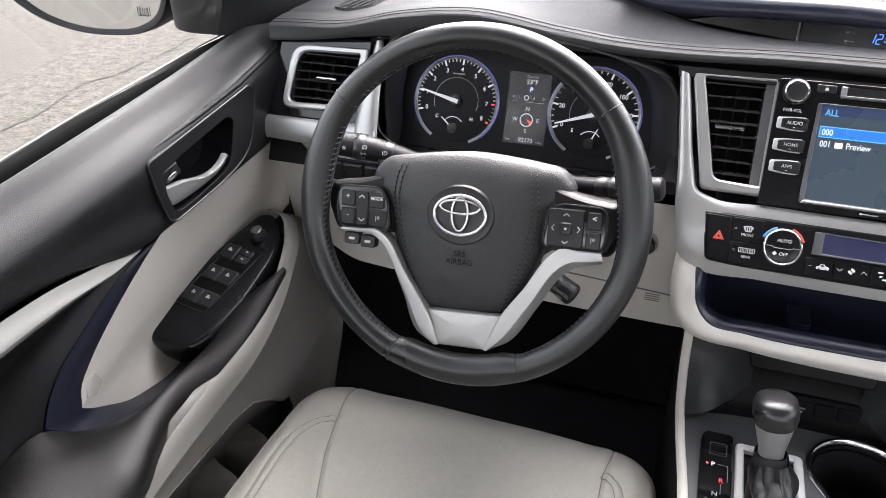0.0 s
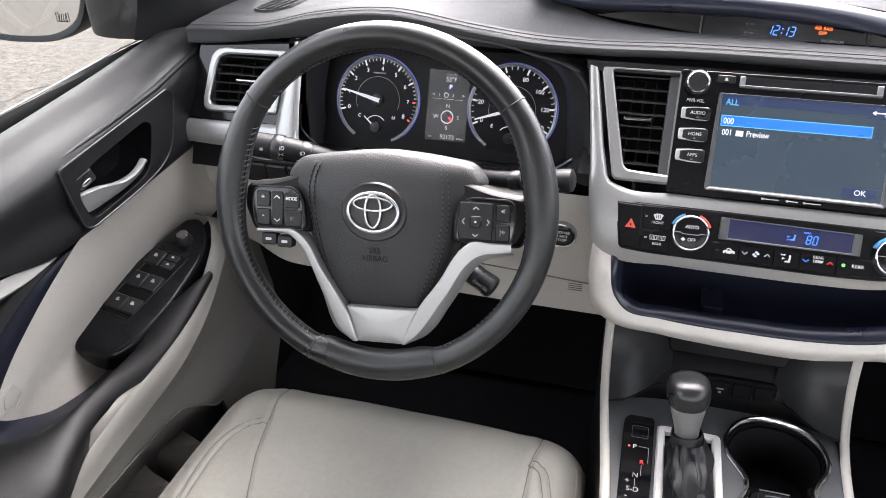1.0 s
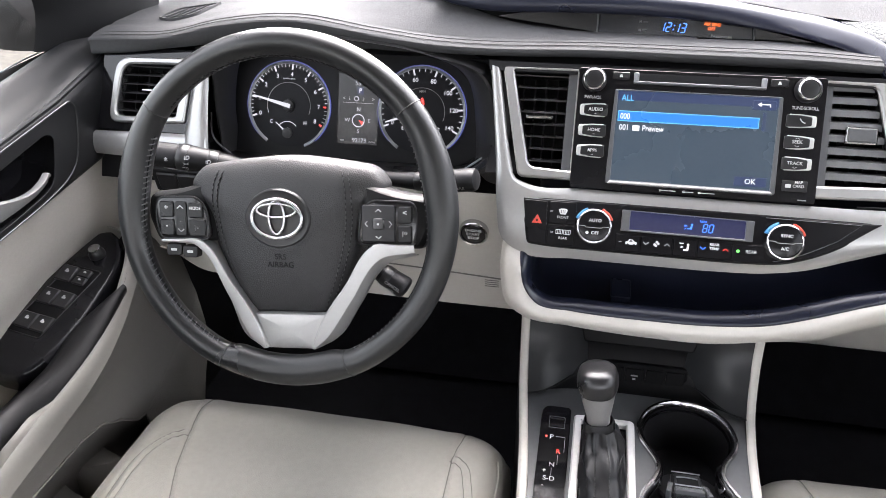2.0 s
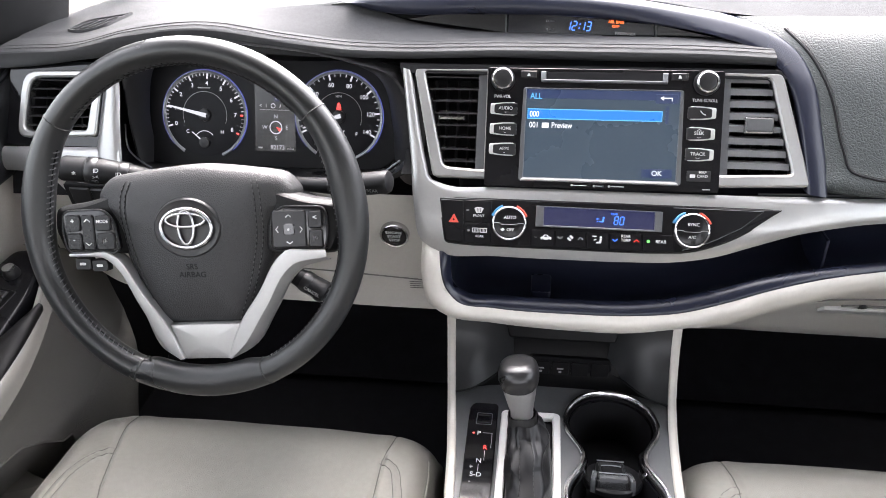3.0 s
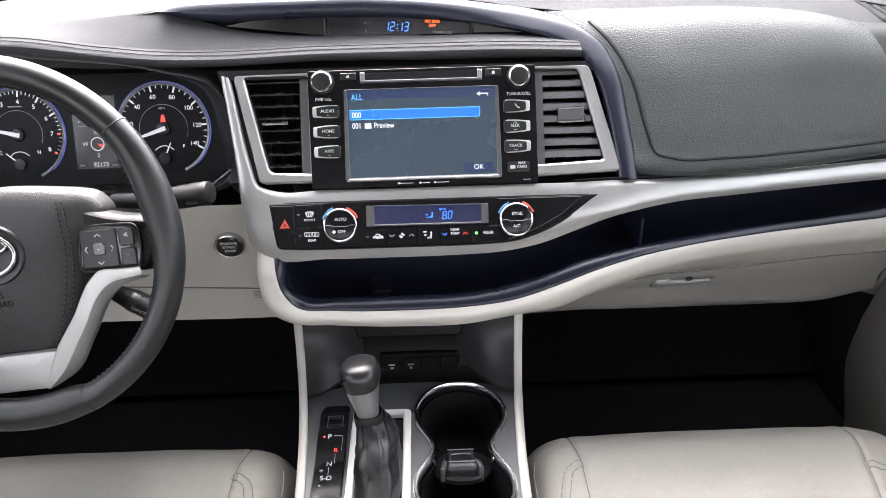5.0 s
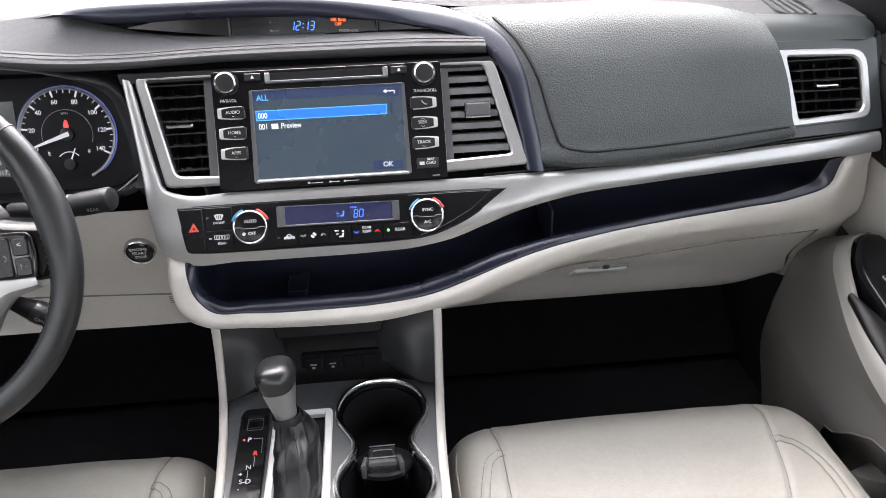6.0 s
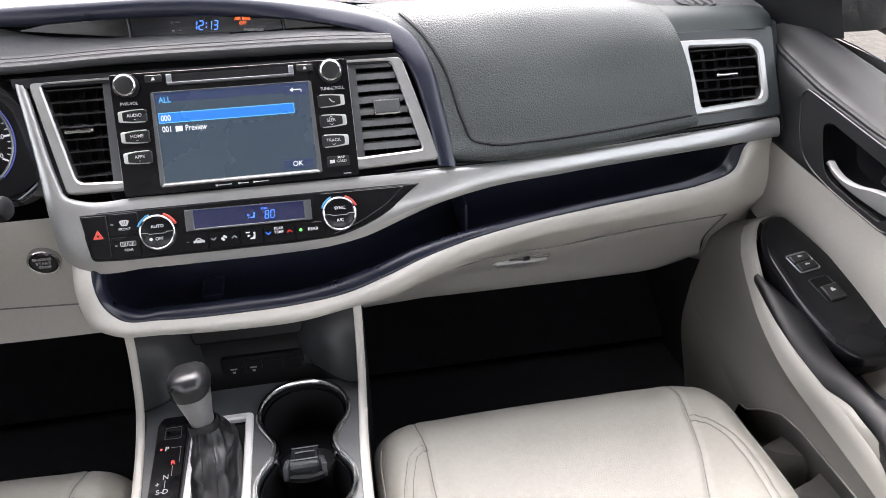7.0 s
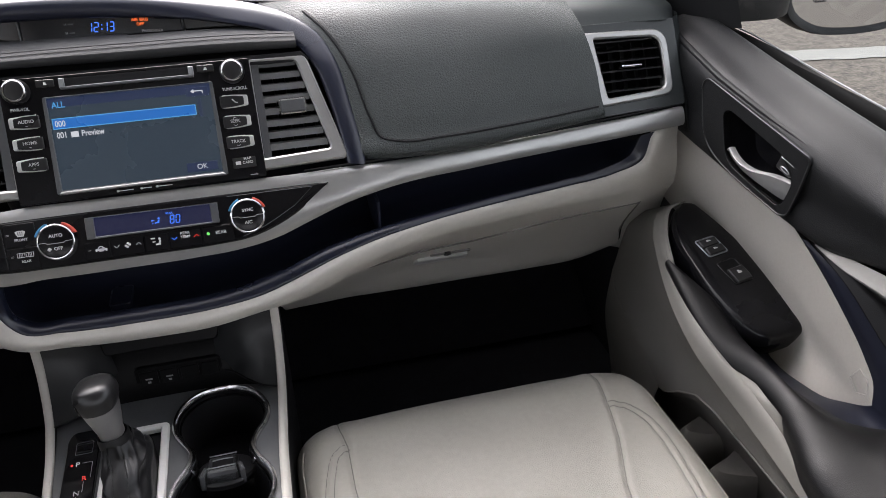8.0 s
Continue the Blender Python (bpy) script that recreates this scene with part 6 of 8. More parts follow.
    rows = [[SM_ @ Vector((sx * p[0], p[1], -0.004)) for p in cr(sp, 30)]] + rows + [[SM_ @ Vector((sx * p[0], p[1], -0.004)) for p in cr(sp_in, 30)]]
    part("silver_spoke", grid(rows), SILVER, wheel, "satin silver lower spoke", sharp=24)
low_o = rounded([(-0.0345, -0.1095), (-0.021, -0.1465), (0.031, -0.1450), (0.0445, -0.1070)], 0.002)
part("silver_foot", dome(low_o, SM_, [(1.03, -0.004), (1.03, 0.0095), (0.97, 0.0115), (0.8, 0.0122), (0.2, 0.0124)], (0.005, -0.127)), SILVER, wheel, "bright silver plate joining the spokes to the rim")
part("hub_back", dome(oval(0.075, 0.06, 30, 0, -0.01), WM, [(0.6, -0.08), (0.9, -0.06), (1.0, -0.045), (0.9, -0.036), (0.1, -0.034)], (0, -0.01)), SHADOWBLACK, wheel)

# ---- centre console ----
console = thing("centre_console", "charcoal centre console with beige side edges", "console", (-0.03, -0.25, FLOOR))
TOPZ = 0.79


def edge_x(s, y):
    """The inner line of the beige edge on either side."""
    lx = table([(-0.8, -0.142), (-0.264, -0.149), (-0.17, -0.158), (-0.066, -0.170), (0.0, -0.176)], y)
    rx = table([(-0.8, 0.098), (-0.258, 0.100), (-0.17, 0.104), (-0.067, 0.112), (0.0, 0.118)], y)
    return lx if s < 0 else rx


def cup_outline(k=0.0, n=72):
    """The figure of eight of the twin cup holder; k widens it."""
    r = 0.0575 + k
    pts = []
    for a in range(-38, 219, 12):
        pts.append((0.036 + r * math.cos(radians(a)), -0.125 + r * math.sin(radians(a))))
    pts.append((0.036 - 0.036 - k, -0.1865))
    for a in range(142, 399, 12):
        pts.append((0.036 + r * math.cos(radians(a)), -0.249 + r * math.sin(radians(a))))
    pts.append((0.036 + 0.036 + k, -0.1865))
    return [tuple(p[:2]) for p in cr(pts, n, True)]


gate = rounded([(-0.104, -0.330), (-0.028, -0.330), (-0.028, -0.116), (-0.104, -0.116)], 0.008)
ybk = -0.78
outer = [(edge_x(-1, y), y) for y in np.linspace(ybk, -0.085, 10)] + [(x, -0.06 - 0.025 * abs((x + 0.03) / 0.14) ** 4) for x in np.linspace(-0.14, 0.085, 14)] + [(edge_x(1, y), y) for y in np.linspace(-0.085, ybk, 10)]
bm = bmesh.new()
loops = []
for lp_ in (outer, inset(gate, 0.004), cup_outline(-0.001)):
    vs = [bm.verts.new((x, y, TOPZ)) for x, y in lp_]
    loops += [bm.edges.new((vs[i], vs[(i + 1) % len(vs)])) for i in range(len(vs))]
bmesh.ops.triangle_fill(bm, use_beauty=True, edges=loops)
part("top_plate", bm, CONSOLE, console, "charcoal grained top plate", smooth=False)
# sweep from the plate up under the tray
front = [(x, -0.06 - 0.025 * abs((x + 0.03) / 0.14) ** 4) for x in np.linspace(-0.1655, 0.1065, 22)]
wall_rows = [[(x, y, TOPZ) for x, y in front], [(x, y + 0.012, TOPZ + 0.004) for x, y in front], [(x, min(y + 0.03, -0.025) if abs(x + 0.03) < 0.11 else y + 0.032, TOPZ + 0.03) for x, y in front], [(x * 1.01, -0.022 - 0.012 * ramp(0.09, 0.14, abs(x + 0.03)), TOPZ + 0.085) for x, y in front], [(x * 1.02, -0.02, TOPZ + 0.125) for x, y in front]]
# The colour of riser and switches holds the tray overhang's shade.
part("riser", loft(wall_rows, 40, 16), SHADEBLACK, console, "black panel rising under the storage tray, overhang shade in its colour")
for s in (-1, 1):
    wing = []
    for k, (y, z) in enumerate(((-0.092, 0.800), (-0.075, 0.812), (-0.055, 0.835), (-0.040, 0.86), (-0.034, 0.885), (-0.03, 0.91))):
        e = edge_x(s, y)
        g = max(0.0, -0.033 - y)
        wing.append([(e, y, z), (e - s * 0.016, y + 0.10 * g, z), (e - s * 0.036, y + 0.40 * g, z), (e - s * 0.056, y + 0.80 * g, z), (e - s * 0.078, y + 1.05 * g, z)])
    part("wing", loft(wing, 20, 24), WINGBLACK, console, "flared charcoal corner panel")
    part("wing_seam", tube([(edge_x(s, -0.092) - s * a, -0.095 + b, 0.7995 - c) for a, b, c in ((0, 0, -0.001), (0.016, 0.005, -0.001), (0.036, 0.022, -0.001), (0.056, 0.045, -0.002), (0.074, 0.058, -0.002))], 0.001, 5), SHADOWBLACK, console)
    prof = []
    ys = [ybk, -0.5, -0.3, -0.2, -0.12, -0.085, -0.06, -0.042, -0.034, -0.030]
    zs = [TOPZ + 0.001] * 4 + [0.793, 0.802, 0.825, 0.855, 0.885, 0.915]
    for dx, dz in ((0.0, 0.0), (0.001, 0.0025), (0.008, 0.003), (0.0115, -0.002), (0.013, -0.06), (0.014, -0.36)):
        prof.append([(edge_x(s, y) + s * dx, y + (0.0 if dz > -0.03 else 0.01), z + dz) for y, z in zip(ys, zs)])
    part("edge_trim", loft(prof[:4], 60, 12), BEIGE, console, "beige plastic edge")
    part("side_wall", loft(prof[3:], 60, 8), SHADOWBLACK, console, "dark console side")
# switch bank on the riser
BK = plane(-0.016, -0.036, 0.8005, 0.15)
bank = part("switch_bank", slab(rect(0.112, 0.044, 0.005), BK, 0.004, 0.02, 0.001), SHADEBLACK, console, "dark bank of small switches")
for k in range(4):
    kb = part("switch", slab(rect(0.0235, 0.033, 0.002, -0.039 + 0.0265 * k, 0.0), BK, 0.0065, 0.002, 0.001), SHADEBLACK, bank)
    if k < 2:
        part("mark", merge(slab(rect(0.009, 0.0022, 0, -0.039 + 0.0265 * k, 0.006), BK, 0.0068, 0, 0.0001), slab(rect(0.004, 0.003, 0, -0.039 + 0.0265 * k, 0.001), BK, 0.0068, 0, 0.0001)), DIMLETTER, kb)
# Shelf edge painted near black for the shade under the tray.
part("upper_shelf", slab(rounded([(-0.075, -0.008), (0.066, -0.008), (0.072, 0.012), (-0.08, 0.012)], 0.005), plane(-0.024, -0.036, 0.862, 0.5), 0.004, 0.02, 0.002), SHADEBLACK, console, "shelf edge under the tray, blackened by painted shade")

# ---- cup holder ----
cups = thing("cup_holder", "twin cup holder with bright chrome ring and dark wells", "cup holder", (0.036, -0.187, TOPZ))
well = [[(x, y, TOPZ + 0.002) for x, y in cup_outline(-0.002)], [(x, y, TOPZ - 0.01) for x, y in cup_outline(-0.003)], [(x, y, TOPZ - 0.075) for x, y in cup_outline(-0.008)]]
wb = grid(well, close_u=True)
wb.verts.ensure_lookup_table()
wb.faces.new(wb.verts[-72:])
part("well", wb, SHADOWBLACK, cups, "dark plastic well")
rows = [[(x, y, TOPZ + dz) for x, y in cup_outline(k, 96)] for k, dz in ((0.0042, 0.0), (0.0036, 0.004), (0.0015, 0.0062), (-0.0012, 0.0058), (-0.0034, 0.003), (-0.0040, -0.002))]
part("chrome_ring", grid(rows, close_u=True), CHROME, cups, "bright chrome rim")
part("inner_ring", grid([[(x, y, TOPZ - dz) for x, y in cup_outline(k, 96)] for k, dz in ((-0.004, 0.006), (-0.0055, 0.005), (-0.006, 0.008), (-0.0045, 0.010))], close_u=True), GLOSS, cups)
hm2 = Matrix.Translation((0.034, -0.192, TOPZ - 0.026)) @ Matrix.Rotation(radians(-18), 4, "X")
part("insert", lathe([(0.036, -0.006), (0.037, 0.0), (0.035, 0.003), (0.001, 0.003)], hm2 @ Matrix.Translation((0.002, 0.0, 0)), 40), BLACK, cups, "black removable divider")
part("clip", slab(rounded([(-0.019, -0.030), (0.019, -0.030), (0.0175, 0.016), (-0.0175, 0.016)], 0.003), hm2, 0.014, 0.0, 0.003), FASCIA, cups, "black spring clip")
part("clip_window", slab(rect(0.025, 0.024, 0.002, 0, -0.006), hm2, 0.0143, 0.0, 0.0002), SHADOWBLACK, cups, "dark window of the clip")
part("clip_step", slab(rect(0.034, 0.007, 0.002, 0, -0.0265), hm2, 0.018, 0.0, 0.002), CONSOLE, cups)
for y, w, k in ((0.0150, 0.0165, 0), (0.004, 0.012, 12), (-0.0230, 0.0165, 0)):
    part("clip_line", tube([hm2 @ Vector((x, y - k * x * x, 0.0150 if y > -0.02 else 0.0190)) for x in np.linspace(-w, w, 9)], 0.0008, 6), FRAMEGREY, cups)
for s in (-1, 1):
    part("clip_jaw", slab(rounded([(-0.003, -0.012), (0.003, -0.012), (0.003, 0.008), (-0.003, 0.011)], 0.001), hm2 @ Matrix.Translation((s * 0.0215, -0.018, 0.008)) @ Matrix.Rotation(radians(s * 10), 4, "Z"), 0.006, 0.012, 0.001), CONSOLE, cups, "grey side jaw")
for s in (-1, 1):
    part("pinch_plate", slab(rounded([(-0.006, -0.02), (0.006, -0.02), (0.004, 0.02), (-0.006, 0.02)], 0.003), Matrix.Translation((0.036 + s * 0.037, -0.1865, TOPZ - 0.006)) @ Matrix.Rotation(radians(s * -62), 4, "Y"), 0.003, 0.006, 0.001), CHROME, cups, "bright pinch plate")

# ---- gear shifter ----
shifter = thing("gear_shifter", "automatic gear lever with dark knob, silver collar and leather boot", "gear lever", (-0.066, -0.21, TOPZ))
part("gate_frame", ring(gate, inset(gate, 0.010), lambda x, y, w: (x, y, TOPZ + w), 0.005, 0.003, 0.002), GATESILVER, shifter, "satin silver gate surround")
part("gate_pit", block(-0.094, -0.038, -0.32, -0.126, TOPZ - 0.012, TOPZ - 0.006, 0.001), SHADOWBLACK, shifter)
rows = []
for k, (cy, cxx, hw, hl, z) in enumerate(((-0.222, -0.066, 0.0265, 0.088, TOPZ - 0.004), (-0.218, -0.066, 0.027, 0.082, TOPZ + 0.006), (-0.210, -0.067, 0.0235, 0.064, TOPZ + 0.018), (-0.203, -0.0685, 0.0215, 0.050, TOPZ + 0.030), (-0.196, -0.070, 0.0205, 0.036, TOPZ + 0.041), (-0.190, -0.072, 0.017, 0.022, TOPZ + 0.050), (-0.186, -0.0735, 0.0165, 0.018, TOPZ + 0.058))):
    r = []
    for t in np.linspace(0, 2 * math.pi, 48, endpoint=False):
        wob = 0.0016 * math.sin(5 * t + k * 2.1) * (1 if 0 < k < 6 else 0) + 0.001 * math.sin(9 * t - k * 1.3) * (1 if 0 < k < 6 else 0)
        r.append((cxx + (hw + wob) * math.copysign(abs(math.cos(t)) ** 0.75, math.cos(t)), cy + (hl + wob) * math.copysign(abs(math.sin(t)) ** 0.75, math.sin(t)), z))
    rows.append(r)
cols = [cr([r[j] for r in rows], 26) for j in range(48)]
boot_rows = []
for i in range(26):
    r = []
    for j in range(48):
        side = (j - 36 + 24) % 48 - 24
        seam_in = math.exp(-(side / 1.1) ** 2)
        slack = math.sin(math.pi * i / 25)
        fold = slack * (0.0026 * math.sin(i * 0.75 + (0.9 if side > 0 else 2.4) + 0.06 * abs(side)) + 0.0016 * abs(math.sin(i * 0.85 + 0.28 * side)))
        cen = np.mean([cols[q][i] for q in range(48)], axis=0)
        v = cols[j][i] - cen
        r.append(cols[j][i] + v / np.linalg.norm(v) * (fold * (1 - seam_in) - 0.0016 * seam_in + 0.0012 * math.exp(-((abs(side) - 2.2) / 1.0) ** 2)))
    boot_rows.append(r)
boot = part("boot", grid(boot_rows, close_u=True), BOOT, shifter, "creased black leather boot")
for j in (34, 38):
    stitches([boot_rows[i][j] * 1.0 + np.array((0, -0.0006, 0.0006)) for i in range(3, 24)], boot, DARKTHREAD, 0.004, 0.002, 0.0007)
NM = Matrix.Translation((-0.0755, -0.187, TOPZ + 0.050)) @ Matrix.Rotation(radians(-6), 4, "Y") @ Matrix.Rotation(radians(-8), 4, "X")


def lever_ring(a, b, w, lean=0.0, n=36, p=0.8, dy=0.0):
    return [NM @ Vector((a * math.copysign(abs(math.cos(t)) ** p, math.cos(t)), dy + b * math.copysign(abs(math.sin(t)) ** p, math.sin(t)), w + lean * math.sin(t))) for t in np.linspace(0, 2 * math.pi, n, endpoint=False)]


neck = grid([lever_ring(*q) for q in ((0.0175, 0.0175, 0.0), (0.0175, 0.0175, 0.010), (0.0165, 0.0165, 0.0135))], close_u=True)
part("neck", neck, BLACK, shifter, "black neck ring")
part("collar", grid([lever_ring(*q) for q in ((0.0135, 0.0135, 0.012), (0.0140, 0.0145, 0.020), (0.0170, 0.0185, 0.035), (0.0192, 0.0215, 0.047, 0.003), (0.0205, 0.0235, 0.0575, 0.005))], close_u=True), SILVER, shifter, "satin silver tapered collar")
kb_ = grid([lever_ring(*q) for q in ((0.0205, 0.0235, 0.057, 0.005), (0.0224, 0.0257, 0.059, 0.005), (0.0236, 0.0270, 0.064, 0.003), (0.0236, 0.0270, 0.070, 0.001), (0.0215, 0.0246, 0.0775), (0.017, 0.0195, 0.082), (0.009, 0.010, 0.0838), (0.003, 0.0035, 0.0842), (0.0001, 0.0001, 0.0842))], close_u=True)
part("knob", kb_, KNOB, shifter, "smooth dark leather knob")
# selector strip
strip = thing("selector_strip", "gloss black gear selector strip with lit letters", "gear indicator", (-0.127, -0.21, TOPZ))
SPM = Matrix.Translation((-0.1265, -0.225, TOPZ + 0.003)) @ Matrix.Rotation(radians(3.0), 4, "X")
part("plate", slab(rounded([(-0.0165, -0.11), (0.0185, -0.11), (0.0185, 0.111), (-0.0135, 0.111), (-0.0185, 0.10)], 0.006), SPM, 0.003, 0.008, 0.001), STRIPGLOSS, strip)
SL = shift(SPM, 0, 0, 0.0033)
for w, x, y, mt_ in (("P", -0.003, 0.057, LETTER), ("R", 0.0065, 0.034, REDLIT), ("N", 0.0005, 0.013, DIMLETTER), ("+", -0.008, 0.003, DIMLETTER), ("S-D", -0.0015, -0.008, DIMLETTER), ("-", -0.008, -0.018, DIMLETTER)):
    lettering(w, 0.0092, shift(SL, x, y), mt_, strip)
part("lamp", lathe([(0.0016, 0), (0.0016, 0.0005), (0.0005, 0.0008)], shift(SL, -0.0095, 0.057), 10), REDLIT, strip, "tiny red lamp")
for pts in ([(0.002, 0.058), (0.0135, 0.058), (0.0135, 0.034)], [(0.0065, 0.029), (0.0065, 0.014)], [(0.0005, 0.008), (0.0005, -0.003)]):
    part("gate_line", tube([SL @ Vector((x, y, 0.0001)) for x, y in pts], 0.0004, 4), DIMLETTER, strip)
for k in range(2):
    part("lock_slot", slab(rect(0.017, 0.002, 0.0008, 0.002, 0.088 - 0.012 * k), SL, 0.0004, 0.0, 0.0001), SHADOWBLACK, strip)
part("lock_cover", ring(rect(0.02, 0.02, 0.002, 0.002, 0.082), rect(0.0185, 0.0185, 0.002, 0.002, 0.082), lambda x, y, w: SL @ Vector((x, y, w)), 0.0004, 0, 0.0001), CONSOLE, strip)

# ---- seats ----


def seat(cx_, s):
    """A front seat cushion; s is the side that faces the door."""
    st = thing("bucket_seat", "beige leather front seat cushion with twin-stitched side bolsters", "seat", (cx_, -0.42, FLOOR), "front seats")
    hw, NX, NY = 0.252, 230, 190
    prof = cr([(-0.150, 0.50), (-0.115, 0.55), (-0.098, 0.63), (-0.096, 0.688), (-0.112, 0.731), (-0.150, 0.753), (-0.21, 0.7575), (-0.34, 0.750), (-0.52, 0.728), (-0.80, 0.70)], NY)
    door_seam = [(-0.80, 0.100), (-0.50, 0.108), (-0.34, 0.131), (-0.27, 0.154), (-0.21, 0.168), (-0.155, 0.178), (-0.10, 0.182)]
    inner_seam = [(-0.80, 0.170), (-0.50, 0.180), (-0.26, 0.187), (-0.19, 0.1855), (-0.15, 0.191), (-0.10, 0.192)]
    door_branch = cr([(0.169, -0.209), (0.190, -0.219), (0.204, -0.242), (0.210, -0.280), (0.209, -0.321), (0.206, -0.360), (0.200, -0.44), (0.192, -0.6)], 120)
    inner_branch = cr([(0.186, -0.189), (0.202, -0.200), (0.211, -0.226), (0.217, -0.254), (0.222, -0.300), (0.226, -0.360), (0.228, -0.6)], 120)

    def seam_x(y, side):
        return table(door_seam if side == s else inner_seam, y)

    def height(x, y, z, side):
        """Crown, bolsters and the sunken seams of the cover."""
        e = (0.0038 * math.exp(-((x - seam_x(y, side)) / 0.0032) ** 2)) * ramp(-0.10, -0.14, y)
        br = door_branch if side == s else inner_branch
        if y < -0.18 and x > 0.15:
            d = math.sqrt(float(np.min((br[:, 0] - x) ** 2 + (br[:, 1] - y) ** 2)))
            e += 0.0024 * math.exp(-((d - 0.0052) / 0.0019) ** 2) - 0.0012 * math.exp(-(d / 0.004) ** 2)
        puff = 0.0035 * math.exp(-((x - seam_x(y, side)) / 0.022) ** 2)
        return 0.003 * (1 - (x / hw) ** 2) * ramp(-0.10, -0.3, y) + 0.014 * ramp(0.12, 0.2, x) * ramp(-0.2, -0.42, y) + puff - e + 0.0012 * noise.noise(Vector((x * side * 9, y * 9, cx_ * 5)))
    rows = []
    for j in range(NX):
        a = -1 + 2 * j / (NX - 1)
        side = 1 if a > 0 else -1
        row = []
        for y, z in prof:
            u = abs(a) * 1.28
            if u < 0.84:
                x, drop = u * hw, 0.0
            elif u < 1.06:
                t = (u - 0.84) / 0.22 * math.pi / 2
                x, drop = hw * 0.84 + 0.042 * math.sin(t), 0.05 * (1 - math.cos(t))
            else:
                x, drop = hw * 0.84 + 0.042 + 0.006 * math.sin((u - 1.06) * 6), 0.05 + (u - 1.06) * 0.85
            yy = y - 0.022 * (x / hw) ** 4 * ramp(-0.5, -0.15, y) - 0.06 * ramp(0.05, 0.3, drop) * ramp(-0.35, -0.12, y)
            zz = z - drop * (1 if z > 0.7 else 0.35)
            row.append((cx_ + side * x, yy, zz + height(x, yy, z, side)))
        rows.append(row)
    cush = part("cushion", grid(rows), SEAT, st, "smooth beige leather cushion", sharp=180)
    for sd in (-1, 1):
        ys = np.linspace(-0.70, -0.125, 90)
        line = drape([(cx_ + sd * seam_x(y, sd), y, 0.76) for y in ys], cush, (0, 0, -1), 0.0002)
        part("seam", tube(line, 0.0007, 6), SEAMTHREAD, cush, "sunken seam")
        br = door_branch if sd == s else inner_branch
        for o in (-0.0052, 0.0052):
            pts = []
            for i in range(len(br)):
                a, b = br[max(i - 1, 0)], br[min(i + 1, len(br) - 1)]
                n = np.array((-(b - a)[1], (b - a)[0])) / np.linalg.norm(b - a)
                pts.append((cx_ + sd * (br[i][0] + n[0] * o), br[i][1] + n[1] * o, 0.77))
            pts = drape(pts, cush, (0, 0, -1), 0.0002)
            part("twin_seam", tube(pts, 0.0006, 6), SEAMTHREAD, cush, "fine double-stitched seam")
        # piping along the shoulder of the bolster
        pip = [(cx_ + sd * (0.2455 - 0.010 * ramp(-0.2, -0.12, y)), y, 0.78) for y in np.linspace(-0.70, -0.165, 70)]
        pip = drape(pip, cush, (0, 0, -1), 0.0004)
        part("piping", tube(pip, 0.0013, 6), SEAT, cush, "leather piping")
    part("base", block(cx_ - 0.2, cx_ + 0.2, -0.75, -0.2, FLOOR, 0.56, 0.01), SHADOWBLACK, st, "dark seat base")
    return st


seat(-0.437, -1)
seat(0.372, 1)

# ---- doors ----


